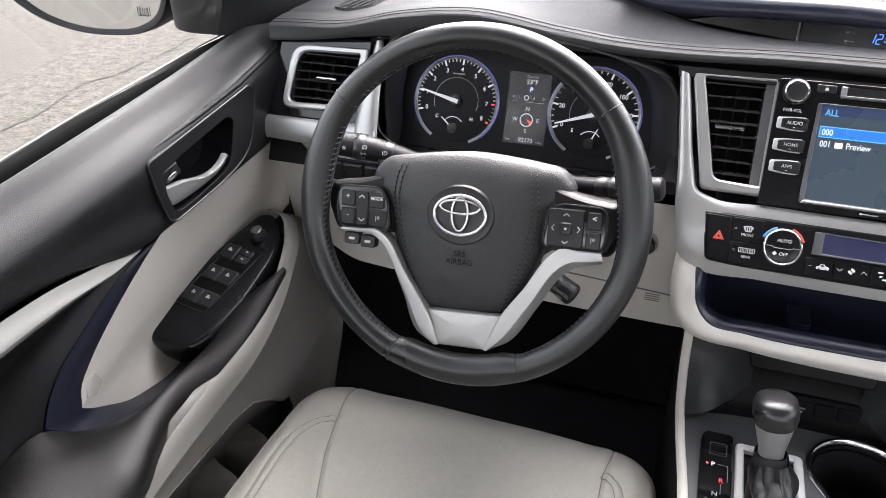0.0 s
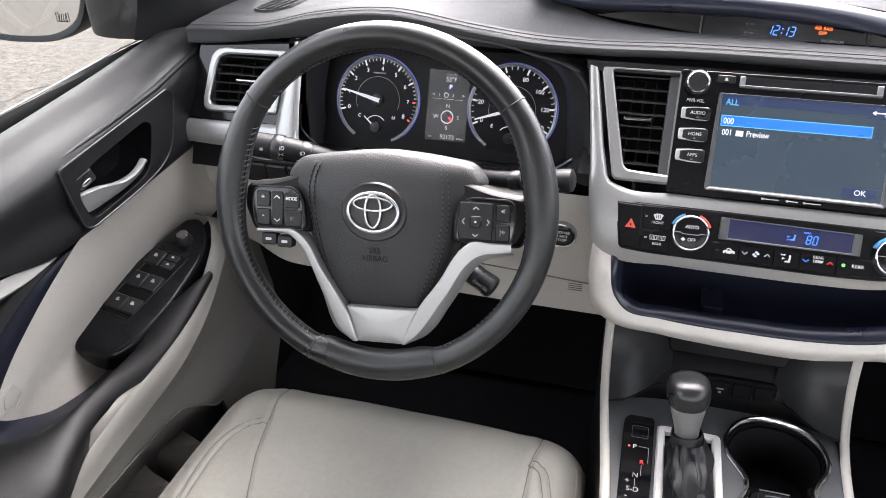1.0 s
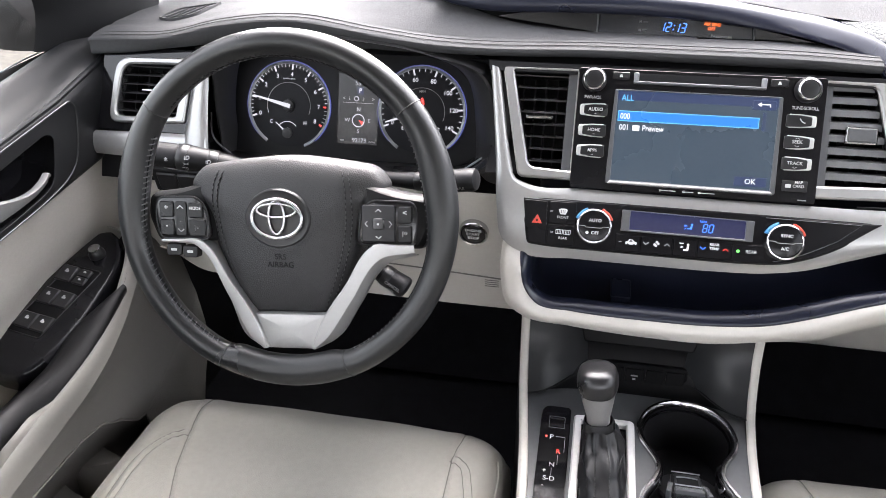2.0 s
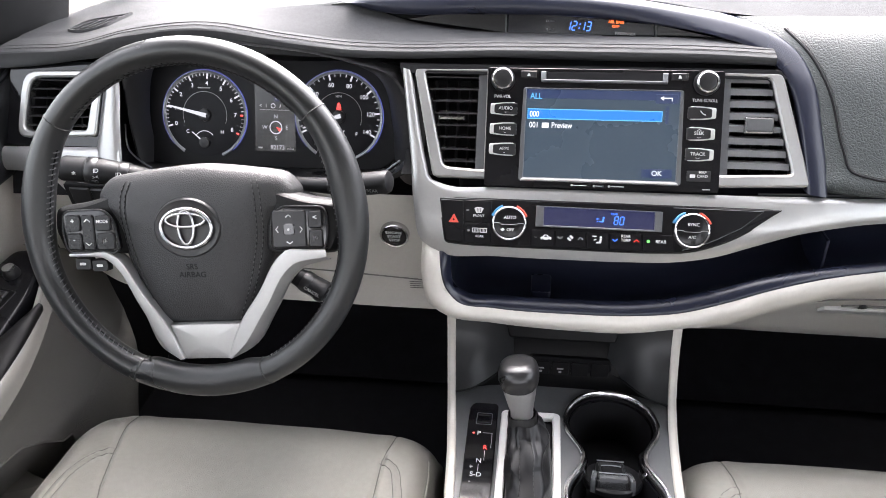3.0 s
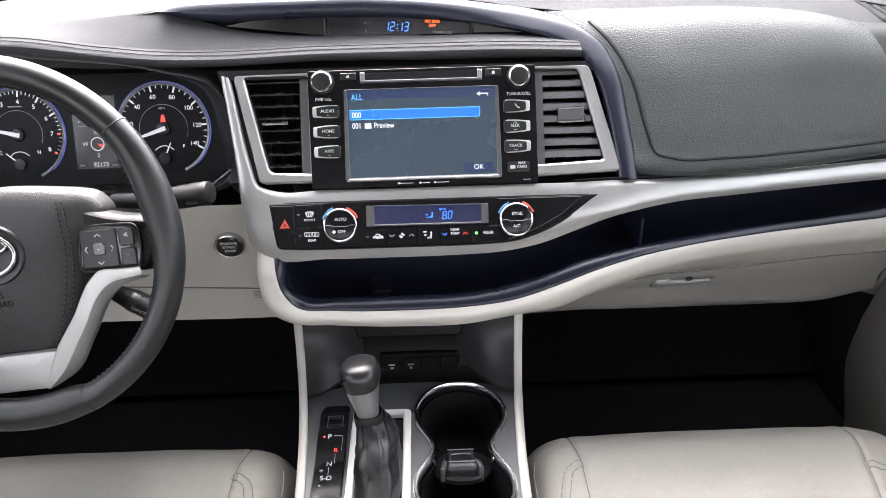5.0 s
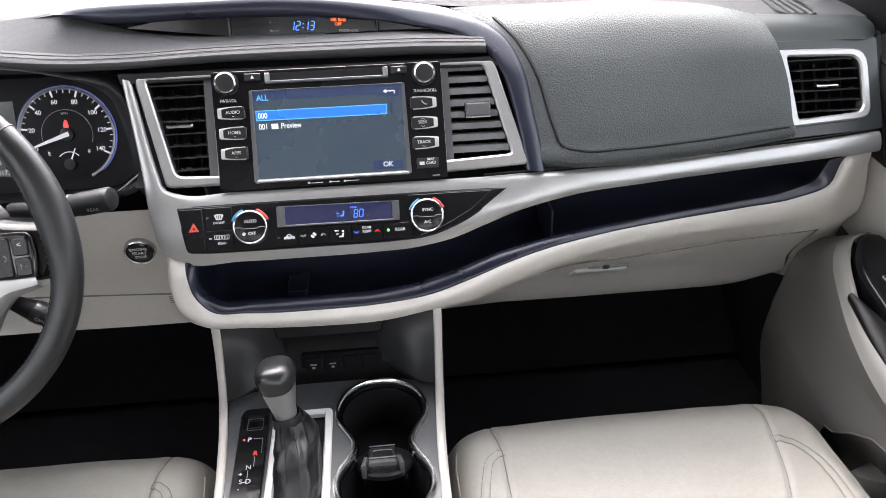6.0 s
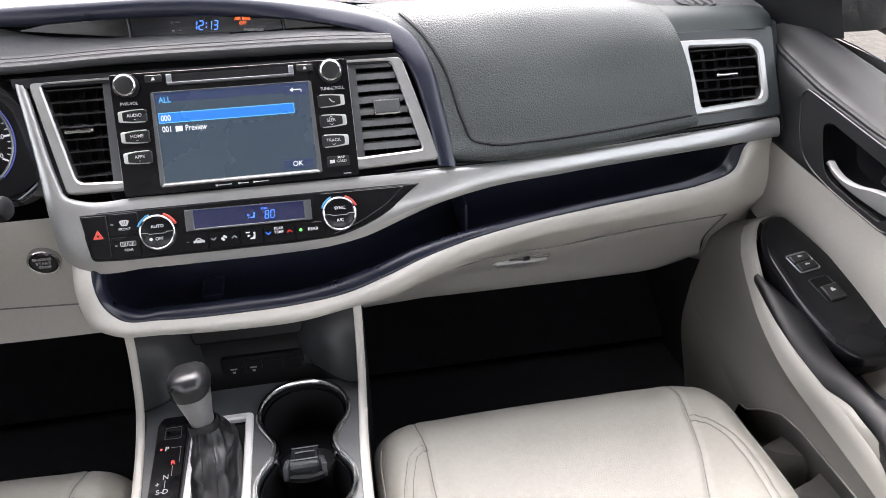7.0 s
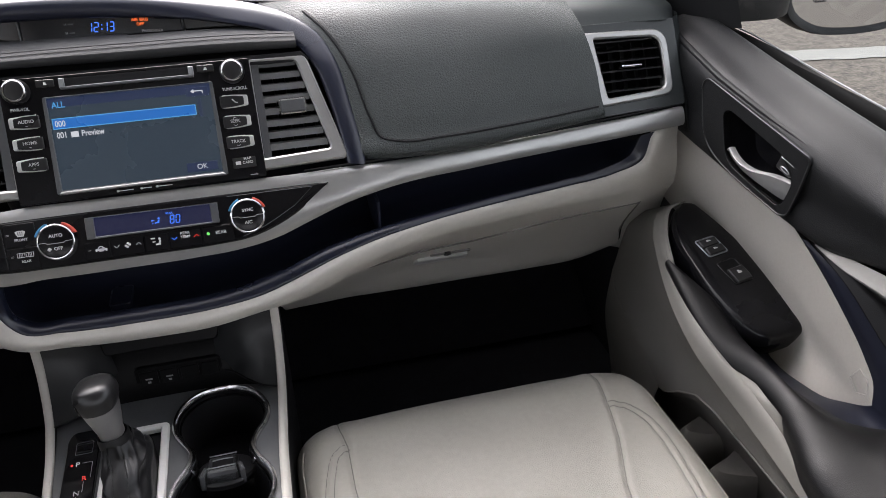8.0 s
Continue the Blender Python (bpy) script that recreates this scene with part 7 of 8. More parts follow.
def door(s):
    """A front door seen from inside; s: -1 on the driver's side, 1 on the passenger's. u runs outwards from the centre line."""
    side = "driver" if s < 0 else "passenger"
    P = lambda u, y, z: (CX + s * u, y, z - 0.004 * s)
    L = lambda pts: [P(*p) for p in pts]
    d = thing("front_door", "closed front door with black upper trim, beige insert and padded armrest", "car door", P(0.8, -0.4, 0.5), "front doors")
    upper = [
        L([(0.828, 0.10, 1.192), (0.824, 0.02, 1.188), (0.820, -0.12, 1.171), (0.819, -0.23, 1.159), (0.819, -0.39, 1.143), (0.819, -1.0, 1.094)]),
        L([(0.818, 0.10, 1.200), (0.815, 0.02, 1.194), (0.813, -0.12, 1.178), (0.813, -0.23, 1.166), (0.813, -0.39, 1.150), (0.813, -1.0, 1.10)]),
        L([(0.79, 0.10, 1.194), (0.787, 0.03, 1.1845), (0.785, -0.10, 1.1635), (0.785, -0.22, 1.1515), (0.787, -0.39, 1.134), (0.79, -1.0, 1.083)]),
        L([(0.768, 0.10, 1.1885), (0.763, 0.04, 1.1735), (0.760, -0.06, 1.1545), (0.760, -0.20, 1.1375), (0.763, -0.39, 1.117), (0.77, -1.0, 1.06)]),
        L([(0.764, 0.10, 1.182), (0.759, 0.04, 1.167), (0.756, -0.06, 1.148), (0.756, -0.20, 1.131), (0.759, -0.39, 1.110), (0.767, -1.0, 1.05)]),
        L([(0.764, 0.10, 1.11), (0.760, 0.04, 1.10), (0.758, -0.06, 1.09), (0.758, -0.20, 1.075), (0.760, -0.39, 1.078), (0.768, -1.0, 1.03)]),
        L([(0.766, 0.10, 1.055), (0.762, 0.02, 1.050), (0.760, -0.11, 1.041), (0.760, -0.235, 1.032), (0.762, -0.30, 1.030), (0.764, -0.39, 1.052), (0.768, -0.52, 1.058), (0.772, -1.0, 1.02)]),
        L([(0.775, 0.10, 1.053), (0.772, 0.02, 1.047), (0.770, -0.11, 1.038), (0.770, -0.235, 1.029), (0.772, -0.30, 1.027), (0.774, -0.39, 1.049), (0.778, -0.52, 1.055), (0.782, -1.0, 1.017)]),
    ]
    skin_bm = loft(upper, 180, 50)
    hole = [(-0.074, 1.130), (-0.205, 1.118), (-0.247, 1.112), (-0.250, 1.086), (-0.232, 1.046), (-0.118, 1.050), (-0.092, 1.070)]

    def inside(y, z):
        k = [(b[0] - a[0]) * (z - a[1]) - (b[1] - a[1]) * (y - a[0]) > 0 for a, b in zip(hole, hole[1:] + hole[:1])]
        return all(k) or not any(k)
    bmesh.ops.delete(skin_bm, geom=[f for f in skin_bm.faces if all(inside(v.co.y, v.co.z + 0.004 * s) for v in f.verts)], context="FACES")
    part("trim_ridge", tube(L([(0.7675, 0.095, 1.1875), (0.7630, 0.04, 1.1725), (0.7595, -0.06, 1.1535), (0.7595, -0.16, 1.1405), (0.7615, -0.26, 1.1285)]), [0.003, 0.004, 0.004, 0.0035, 0.0015], 10), DOORBLACK, d)
    part("upper_trim", skin_bm, DOORBLACK, d, "black leatherette upper door trim")
    # sill seal and outer skin
    line = ((0.10, 1.190), (0.02, 1.188), (-0.12, 1.172), (-0.23, 1.160), (-0.39, 1.144), (-1.0, 1.095))
    low_ = lambda y: 0.010 * ramp(-0.22, 0.0, y)
    seal = [L([(0.868, y, z - 0.040) for y, z in line]), L([(0.861, y, z - 0.004 - low_(y)) for y, z in line]), L([(0.857, y, z + 0.001 - low_(y)) for y, z in line]), L([(0.852, y, z - 0.003 - low_(y)) for y, z in line]), L([(0.846, y, z - 0.022 - low_(y)) for y, z in line]), L([(0.832, y, z - 0.022 - low_(y)) for y, z in line]), upper[0]]
    part("window_seal", loft(seal, 60, 16), RUBBER, d, "black rubber window seal")
    part("sill_moulding", tube(L([(0.861, y, z + 0.0005 - low_(y)) for y, z in line]), 0.0012, 6), FRAMEGREY, d, "thin bright sill moulding")
    skin = [seal[0], L([(0.90, y, z - 0.09) for y, z in line]), L([(0.95, 0.10, 0.85), (0.95, -0.4, 0.85), (0.95, -1.0, 0.85)]), L([(0.92, 0.10, 0.4), (0.92, -0.4, 0.4), (0.92, -1.0, 0.4)])]
    backing = grid([L([(0.835, y, z) for y in (0.66, 0.10, -0.4, -1.0)]) for z in (0.40, 0.8, 1.05)])
    part("inner_panel", backing, SHADOWBLACK, d)
    part("front_jamb", grid([L([(0.835, 0.66, z), (0.84, 0.3, z), (0.835, 0.09, z)]) for z in (1.04, 1.10, 1.185)]), SHADOWBLACK, d)
    part("outer_skin", loft(skin, 30, 10), BODY, d, "dark painted outer panel")
    # handle bezel with recess
    bz_o = rounded([(-0.262, 1.124), (-0.046, 1.150), (-0.036, 1.138), (-0.048, 1.095), (-0.064, 1.066), (-0.093, 1.053), (-0.139, 1.045), (-0.231, 1.038), (-0.245, 1.044), (-0.254, 1.078)], [0.010, 0.010, 0.008, 0.03, 0.02, 0.02, 0.03, 0.006, 0.006, 0.03], 5)
    bz_i = rounded([(-0.211, 1.110), (-0.104, 1.125), (-0.091, 1.117), (-0.103, 1.084), (-0.114, 1.063), (-0.130, 1.057), (-0.180, 1.051), (-0.222, 1.048), (-0.232, 1.054), (-0.243, 1.090)], [0.010, 0.008, 0.008, 0.02, 0.01, 0.01, 0.01, 0.006, 0.006, 0.02], 5)
    on_door = lambda y, z, w: P(0.7532 - w, y, z)
    part("handle_bezel", ring(bz_o, bz_i, on_door, 0.0012, 0.012, 0.001), DOORBLACK, d, "smooth black handle surround")
    part("bezel_line", tube([on_door(y, z, 0.0012) for y, z in inset(bz_o, 0.0006)], 0.0013, 8, closed=True), SWITCHBLACK, d, "raised rounded border line")
    cup = grid([[on_door(y, z, w) for y, z in (bz_i if k < 2 else inset(bz_i, 0.008))] for k, w in enumerate((0.001, -0.014, -0.040))], close_u=True)
    cup.verts.ensure_lookup_table()
    cup.faces.new(cup.verts[-len(bz_i):])
    part("handle_cup", cup, PANELBLACK, d, "dark hollow behind the handle")
    # broad satin lever: slim finger end, widening to the hinge under the lock tab
    hy = [-0.113, -0.118, -0.132, -0.150, -0.168, -0.184, -0.196, -0.206, -0.220, -0.233, -0.238]
    ht = [1.0765, 1.0800, 1.0755, 1.0725, 1.0725, 1.0750, 1.0785, 1.0810, 1.0830, 1.0845, 1.0840]
    hb = [1.0690, 1.0655, 1.0635, 1.0615, 1.0600, 1.0585, 1.0578, 1.0570, 1.0566, 1.0580, 1.0700]
    hu = [0.754, 0.752, 0.749, 0.747, 0.747, 0.748, 0.749, 0.750, 0.751, 0.752, 0.7535]
    yy_ = np.linspace(0, 1, 40)
    k0 = np.linspace(0, 1, len(hy))
    rows = []
    for t in yy_:
        y, zt, zb, u = (float(np.interp(t, k0, q)) for q in (hy, ht, hb, hu))
        mid = (zt + zb) / 2
        rows.append([P(u + 0.008, y, zt - 0.001), P(u + 0.0015, y, zt), P(u - 0.0015, y - 0.0004, zt - 0.0016), P(u - 0.001, y - 0.001, zt - 0.0042), P(u + 0.0005, y - 0.002, mid), P(u + 0.002, y - 0.003, zb + 0.002), P(u + 0.004, y - 0.003, zb), P(u + 0.010, y - 0.002, zb + 0.001)])
    hb_ = grid(rows, close_u=True)
    hb_.verts.ensure_lookup_table()
    hb_.faces.new(hb_.verts[0:8])
    hb_.faces.new(hb_.verts[-8:][::-1])
    part("door_handle", hb_, HANDLE, d, "satin silver pull handle", sharp=50)
    lkm = Matrix(((0, 0, -s, CX + s * 0.755), (1, 0, 0, 0), (0, 1, 0, -0.004 * s), (0, 0, 0, 1)))
    lkp = [(-0.238, 1.106), (-0.213, 1.109), (-0.205, 1.091), (-0.229, 1.0865), (-0.240, 1.090)]
    part("lock_tab", slab(rounded(lkp, 0.003), lkm, 0.002, 0.012, 0.0015), SWITCHBLACK, d, "black lock tab")
    part("lock_edge", tube([lkm @ Vector((a, b, 0.002)) for a, b in ((-0.2375, 1.1035), (-0.225, 1.1055), (-0.2135, 1.1065))], 0.0012, 6), FRAMEGREY, d)
    part("lock_mark", tube([lkm @ Vector((-0.2235 + 0.0075 * math.cos(t), 1.0935 + 0.0022 * math.sin(t) + 0.0012 * math.cos(t), 0.0022)) for t in np.linspace(0, 2 * math.pi, 20, endpoint=False)], 0.0007, 5, closed=True), FRAMEGREY, d)
    # beige insert
    corner = (0.786, -0.405, 0.880)
    ins = [L([(0.771, 0.09, 1.054), (0.770, 0.02, 1.049), (0.769, -0.11, 1.040), (0.769, -0.225, 1.031), (0.771, -0.278, 1.006), (0.774, -0.337, 0.970), (0.779, -0.380, 0.934), (0.783, -0.400, 0.908), corner]),
           L([(0.774, 0.09, 1.0), (0.778, 0.02, 0.99), (0.787, -0.09, 0.97), (0.79, -0.18, 0.95), (0.79, -0.25, 0.93), (0.789, -0.31, 0.913), (0.788, -0.35, 0.90), (0.787, -0.38, 0.89), corner]),
           L([(0.795, 0.09, 0.94), (0.80, 0.02, 0.925), (0.808, -0.09, 0.89), (0.808, -0.18, 0.865), (0.803, -0.25, 0.858), (0.800, -0.31, 0.858), (0.797, -0.35, 0.863), (0.792, -0.385, 0.872), corner]),
           L([(0.80, 0.09, 0.90), (0.81, 0.02, 0.875), (0.805, -0.09, 0.84), (0.793, -0.18, 0.828), (0.783, -0.235, 0.826), (0.780, -0.275, 0.827), (0.785, -0.305, 0.828), (0.791, -0.338, 0.833), (0.796, -0.364, 0.846), (0.793, -0.388, 0.863), corner])]
    part("insert", loft(ins, 70, 26), DOORBEIGE, d, "beige vinyl insert")
    rf = [P(0.7845 - 0.0012, y, z) for y, z in ((-0.378, 0.912), (-0.392, 0.905), (-0.397, 0.889), (-0.383, 0.8815), (-0.369, 0.893), (-0.378, 0.912))]
    part("reflector_line", tube(rf, 0.0006, 5), BEIGE, d)
    # navy trim round the insert
    out_l = [(0.770, -0.268, 1.020), (0.772, -0.33, 1.003), (0.774, -0.389, 0.973), (0.775, -0.428, 0.950), (0.776, -0.449, 0.926), (0.775, -0.463, 0.903)]
    in_l = [(0.770, -0.250, 1.020), (0.772, -0.29, 1.000), (0.774, -0.337, 0.970), (0.779, -0.380, 0.934), (0.783, -0.400, 0.908), corner]
    mid_l = [tuple((a + b) / 2 - (0.003 if k == 0 else 0) for k, (a, b) in enumerate(zip(m, n))) for m, n in zip(in_l, out_l)]
    navy = part("navy_trim", loft([L(in_l), L(mid_l), L(out_l)], 50, 8), NAVY, d, "navy trim curving round the insert")
    out_b = [(0.775, -0.463, 0.903), (0.772, -0.424, 0.867), (0.757, -0.403, 0.862), (0.749, -0.378, 0.861), (0.745, -0.332, 0.853), (0.746, -0.262, 0.850), (0.75, -0.20, 0.85)]
    in_b = [corner, (0.793, -0.388, 0.863), (0.796, -0.364, 0.846), (0.791, -0.338, 0.833), (0.785, -0.305, 0.828), (0.780, -0.275, 0.827), (0.783, -0.235, 0.826)]
    part("navy_ledge", loft([L(in_b), L(out_b)], 50, 4), NAVY, navy)
    # pale strip and dark rear panel
    ps = [L([(0.768, -0.285, 1.029), (0.762, -0.345, 1.041), (0.757, -0.42, 1.055), (0.756, -0.52, 1.058), (0.757, -1.0, 1.02)]), L([(0.762, -0.288, 1.027), (0.745, -0.35, 1.035), (0.738, -0.42, 1.045), (0.736, -0.52, 1.045), (0.737, -1.0, 1.0)]), L([(0.768, -0.292, 1.025), (0.755, -0.35, 1.030), (0.750, -0.42, 1.033), (0.75, -0.52, 1.028), (0.75, -1.0, 0.98)])]
    part("pull_strip", loft(ps, 50, 12), SATINGREY, d, "satin grey strip along the door")
    rp_ = [ps[2], L([(0.773, -0.30, 1.02), (0.785, -0.38, 1.0), (0.79, -0.46, 0.97), (0.79, -0.55, 0.95), (0.79, -1.0, 0.9)]), L([(0.773, -0.27, 1.019), (0.7735, -0.33, 1.002), (0.7755, -0.389, 0.972), (0.777, -0.428, 0.949), (0.778, -0.462, 0.901), (0.777, -0.56, 0.895), (0.777, -1.0, 0.86)])]
    part("rear_panel", loft(rp_, 40, 10), ARMREST, d, "black leatherette rear panel")
    # armrest
    ar_in = [(0.6895, -0.1145, 0.916), (0.6835, -0.16, 0.903), (0.680, -0.21, 0.886), (0.6815, -0.25, 0.872), (0.687, -0.28, 0.864), (0.701, -0.316, 0.862), (0.6975, -0.37, 0.862), (0.681, -0.42, 0.862), (0.669, -0.447, 0.860), (0.664, -0.50, 0.852), (0.666, -0.58, 0.845), (0.67, -1.0, 0.825)]
    ar = [L([(0.694, -0.115, 0.900), (0.712, -0.16, 0.885), (0.728, -0.21, 0.868)] + out_b[-2:0:-1] + [(0.776, -0.466, 0.902), (0.776, -0.56, 0.895), (0.775, -1.0, 0.87)]),
          L([(0.6935, -0.1145, 0.915), (0.705, -0.155, 0.907), (0.717, -0.20, 0.896), (0.731, -0.262, 0.864), (0.730, -0.335, 0.861), (0.735, -0.382, 0.867), (0.746, -0.412, 0.872), (0.759, -0.436, 0.879), (0.760, -0.475, 0.898), (0.757, -0.56, 0.897), (0.75, -1.0, 0.875)]),
          L([(0.6915, -0.1150, 0.917), (0.698, -0.157, 0.909), (0.705, -0.203, 0.897), (0.717, -0.257, 0.881), (0.722, -0.305, 0.877), (0.722, -0.352, 0.877), (0.722, -0.41, 0.880), (0.722, -0.46, 0.886), (0.715, -0.56, 0.884), (0.70, -1.0, 0.866)]),
          L(ar_in), L([(u + 0.001, y, z - 0.02) for u, y, z in ar_in])]
    part("armrest", loft(ar, 60, 26), ARMREST, d, "black padded armrest")
    ep_a = [(0.684, -0.255, 0.869), (0.688, -0.28, 0.8625), (0.701, -0.316, 0.8605), (0.6985, -0.345, 0.8603), (0.6965, -0.37, 0.8600), (0.682, -0.42, 0.8595), (0.670, -0.447, 0.857), (0.664, -0.50, 0.848)]
    ep_c = [(0.680, -0.262, 0.868), (0.684, -0.29, 0.860), (0.6885, -0.32, 0.853), (0.692, -0.345, 0.848), (0.694, -0.375, 0.842), (0.693, -0.41, 0.836), (0.691, -0.44, 0.830), (0.687, -0.50, 0.818)]
    ep_b = [tuple((a + b) / 2 + (0.003 if k == 2 else 0) for k, (a, b) in enumerate(zip(m, n))) for m, n in zip(ep_a, ep_c)]
    part("armrest_side", loft([L(ep_a), L(ep_b), L(ep_c)], 40, 10), GREIGE, d, "grey-beige plastic side of the armrest")
    # beige edge strip that runs round the switch panel
    edge = [(0.768, -0.008, 0.941), (0.746, -0.011, 0.938), (0.719, -0.043, 0.930), (0.695, -0.105, 0.912), (0.681, -0.165, 0.894), (0.675, -0.235, 0.875), (0.681, -0.285, 0.862), (0.689, -0.335, 0.8505), (0.692, -0.385, 0.840), (0.689, -0.435, 0.831), (0.685, -0.50, 0.820), (0.675, -1.0, 0.782)]
    ed = [L([(u + 0.007, y - 0.004, z + 0.002) for u, y, z in edge]), L([(u + 0.003, y - 0.002, z + 0.0025) for u, y, z in edge]), L(edge),
          L([(0.772, 0.010, 0.930), (0.738, 0.000, 0.927), (0.711, -0.035, 0.917), (0.688, -0.10, 0.896), (0.673, -0.165, 0.876), (0.669, -0.245, 0.850), (0.680, -0.30, 0.828), (0.684, -0.37, 0.815), (0.682, -0.434, 0.808), (0.678, -0.50, 0.800), (0.67, -1.0, 0.757)])]
    part("edge_strip", loft(ed, 70, 16), GREIGE, d, "beige edge strip")
    # dark wall of the pull pocket between switch panel and strip
    pp = [L([(0.735, -0.03, 0.934), (0.714, -0.062, 0.926), (0.697, -0.10, 0.915), (0.690, -0.15, 0.900), (0.690, -0.26, 0.875)]), L([(0.740, -0.03, 0.90), (0.72, -0.062, 0.885), (0.708, -0.10, 0.868), (0.706, -0.15, 0.852), (0.706, -0.26, 0.832)]), L([(0.78, -0.03, 0.90), (0.78, -0.062, 0.88), (0.775, -0.10, 0.86), (0.77, -0.15, 0.845), (0.77, -0.26, 0.828)])]
    part("pull_pocket", loft(pp, 30, 6), PANELBLACK, d, "dark pull pocket")
    # lower panel with bottle pocket
    rim_ = [(0.704, -0.125, 0.690), (0.700, -0.150, 0.700), (0.697, -0.185, 0.733), (0.695, -0.225, 0.761), (0.693, -0.27, 0.772), (0.692, -0.42, 0.774), (0.692, -1.0, 0.755)]
    fore = [(0.745, 0.13, 0.74), (0.728, 0.08, 0.73), (0.715, 0.0, 0.72), (0.708, -0.07, 0.703)]
    lo = [ed[3], L([(0.755, 0.10, 0.86), (0.735, 0.05, 0.85), (0.715, -0.03, 0.835), (0.70, -0.10, 0.82), (0.692, -0.165, 0.815), (0.688, -0.235, 0.812), (0.689, -0.31, 0.802), (0.690, -0.40, 0.794), (0.688, -0.50, 0.786), (0.682, -1.0, 0.757)]), L(fore + rim_)]
    # Lower panels use the darkened beige in place of real shade.
    part("lower_panel", loft(lo, 60, 16), SHADETAUPE, d, "beige lower door panel, shade painted into its colour")
    lo2 = [L(fore + rim_[:1]), L([(0.74, 0.13, 0.65), (0.728, 0.07, 0.64), (0.718, 0.01, 0.635), (0.712, -0.05, 0.63), (0.708, -0.11, 0.645)]), L([(0.745, 0.10, 0.56), (0.732, 0.04, 0.55), (0.722, -0.01, 0.55), (0.716, -0.06, 0.55), (0.712, -0.10, 0.56)]), L([(0.76, 0.08, 0.44), (0.745, 0.02, 0.44), (0.735, -0.03, 0.44), (0.726, -0.07, 0.44), (0.72, -0.10, 0.44)])]
    part("front_lower", loft(lo2, 40, 14), PERFORATED, d, "beige front lower panel with speaker grille, shade painted into its colour")
    pk = [L(rim_), L([(0.712, -0.10, 0.675), (0.711, -0.145, 0.695), (0.708, -0.19, 0.727), (0.706, -0.27, 0.762), (0.705, -0.42, 0.764), (0.705, -1.0, 0.745)]),
          L([(0.735, -0.07, 0.655), (0.738, -0.15, 0.660), (0.740, -0.22, 0.680), (0.740, -0.31, 0.700), (0.740, -0.42, 0.705), (0.74, -1.0, 0.69)]),
          L([(0.750, -0.06, 0.56), (0.755, -0.15, 0.56), (0.757, -0.22, 0.57), (0.757, -0.31, 0.58), (0.757, -0.42, 0.58), (0.757, -1.0, 0.57)]), L([(0.72, -0.06, 0.47), (0.72, -0.15, 0.47), (0.72, -0.22, 0.47), (0.72, -0.31, 0.47), (0.72, -0.42, 0.47), (0.72, -1.0, 0.47)])]
    pocket = part("bottle_pocket", loft(pk, 50, 24), SHADETAUPE, d, "scooped taupe bottle pocket")
    part("pocket_edge", tube(L([(u - 0.0005, y, z + 0.0004) for u, y, z in rim_]), 0.0016, 6), SHADETAUPE, pocket)
    fl = grid([L([(0.708, -0.115, 0.690), (0.714, -0.10, 0.60), (0.72, -0.10, 0.47)]), L([(0.755, -0.06, 0.690), (0.765, -0.055, 0.60), (0.76, -0.05, 0.47)])])
    part("pocket_end", fl, SHADETAUPE, pocket)
    for yy, zz in ((-0.208, 0.690), (-0.288, 0.690)):
        rb = [L([(0.746, yy - 0.030, zz - 0.006), (0.722, yy - 0.016, zz - 0.010), (0.709, yy + 0.004, zz - 0.018), (0.712, yy + 0.012, zz - 0.020), (0.735, yy + 0.018, zz - 0.012), (0.75, yy + 0.022, zz)]),
              L([(0.746, yy - 0.032, zz - 0.012), (0.720, yy - 0.018, zz - 0.016), (0.705, yy + 0.004, zz - 0.024), (0.708, yy + 0.014, zz - 0.026), (0.735, yy + 0.022, zz - 0.020), (0.75, yy + 0.026, zz - 0.01)]),
              L([(0.75, yy - 0.036, zz - 0.10), (0.722, yy - 0.024, zz - 0.10), (0.708, yy + 0.002, zz - 0.10), (0.711, yy + 0.014, zz - 0.10), (0.738, yy + 0.024, zz - 0.10), (0.755, yy + 0.030, zz - 0.10)])]
        rbm = loft(rb, 30, 14)
        rbm.verts.ensure_lookup_table()
        rbm.faces.new(rbm.verts[0:30])
        part("pocket_rib", rbm, SHADETAUPE, pocket, "moulded bottle rib")
    # switch panel
    f = [(0.766, -0.010), (0.743, -0.026), (0.722, -0.060), (0.714, -0.095), (0.713, -0.185), (0.723, -0.245), (0.742, -0.275), (0.806, -0.272), (0.822, -0.252), (0.823, -0.225), (0.810, -0.13), (0.793, -0.055), (0.780, -0.014)]
    rf_ = [0.006, 0.02, 0.02, 0.02, 0.04, 0.03, 0.016, 0.018, 0.014, 0.03, 0.06, 0.04, 0.006]
    pts = rounded([(s * a, b) for a, b in (f if s > 0 else f[::-1])], rf_ if s > 0 else rf_[::-1], 6)
    SW = Matrix.Translation((CX, -0.14, 0.9125)) @ Matrix.Rotation(math.atan(0.25), 4, "X") @ Matrix.Translation((0, 0.14, 0))
    pan_ = part("switch_panel", dome(pts, SW, [(0.90, -0.060), (0.97, -0.040), (1.0, -0.016), (1.0, -0.009), (0.985, -0.003), (0.95, 0.0008), (0.91, 0.002), (0.3, 0.002)], (s * 0.768, -0.15)), PANELBLACK, d, "black switch panel")
    ST = shift(SW, 0, 0, 0.0022)

    def well(cu, cy, w, h, turn):
        m = shift(ST, s * cu, cy, 0, turn * s)
        # No recess is cut; a flush dark plate stands for its shade.
        part("well_shade", slab(rect(w, h, 0.003), m, 0.0003, 0.0, 0.0001), SHADEBLACK, pan_, "flush dark plate painted as the shaded recess round the switches")
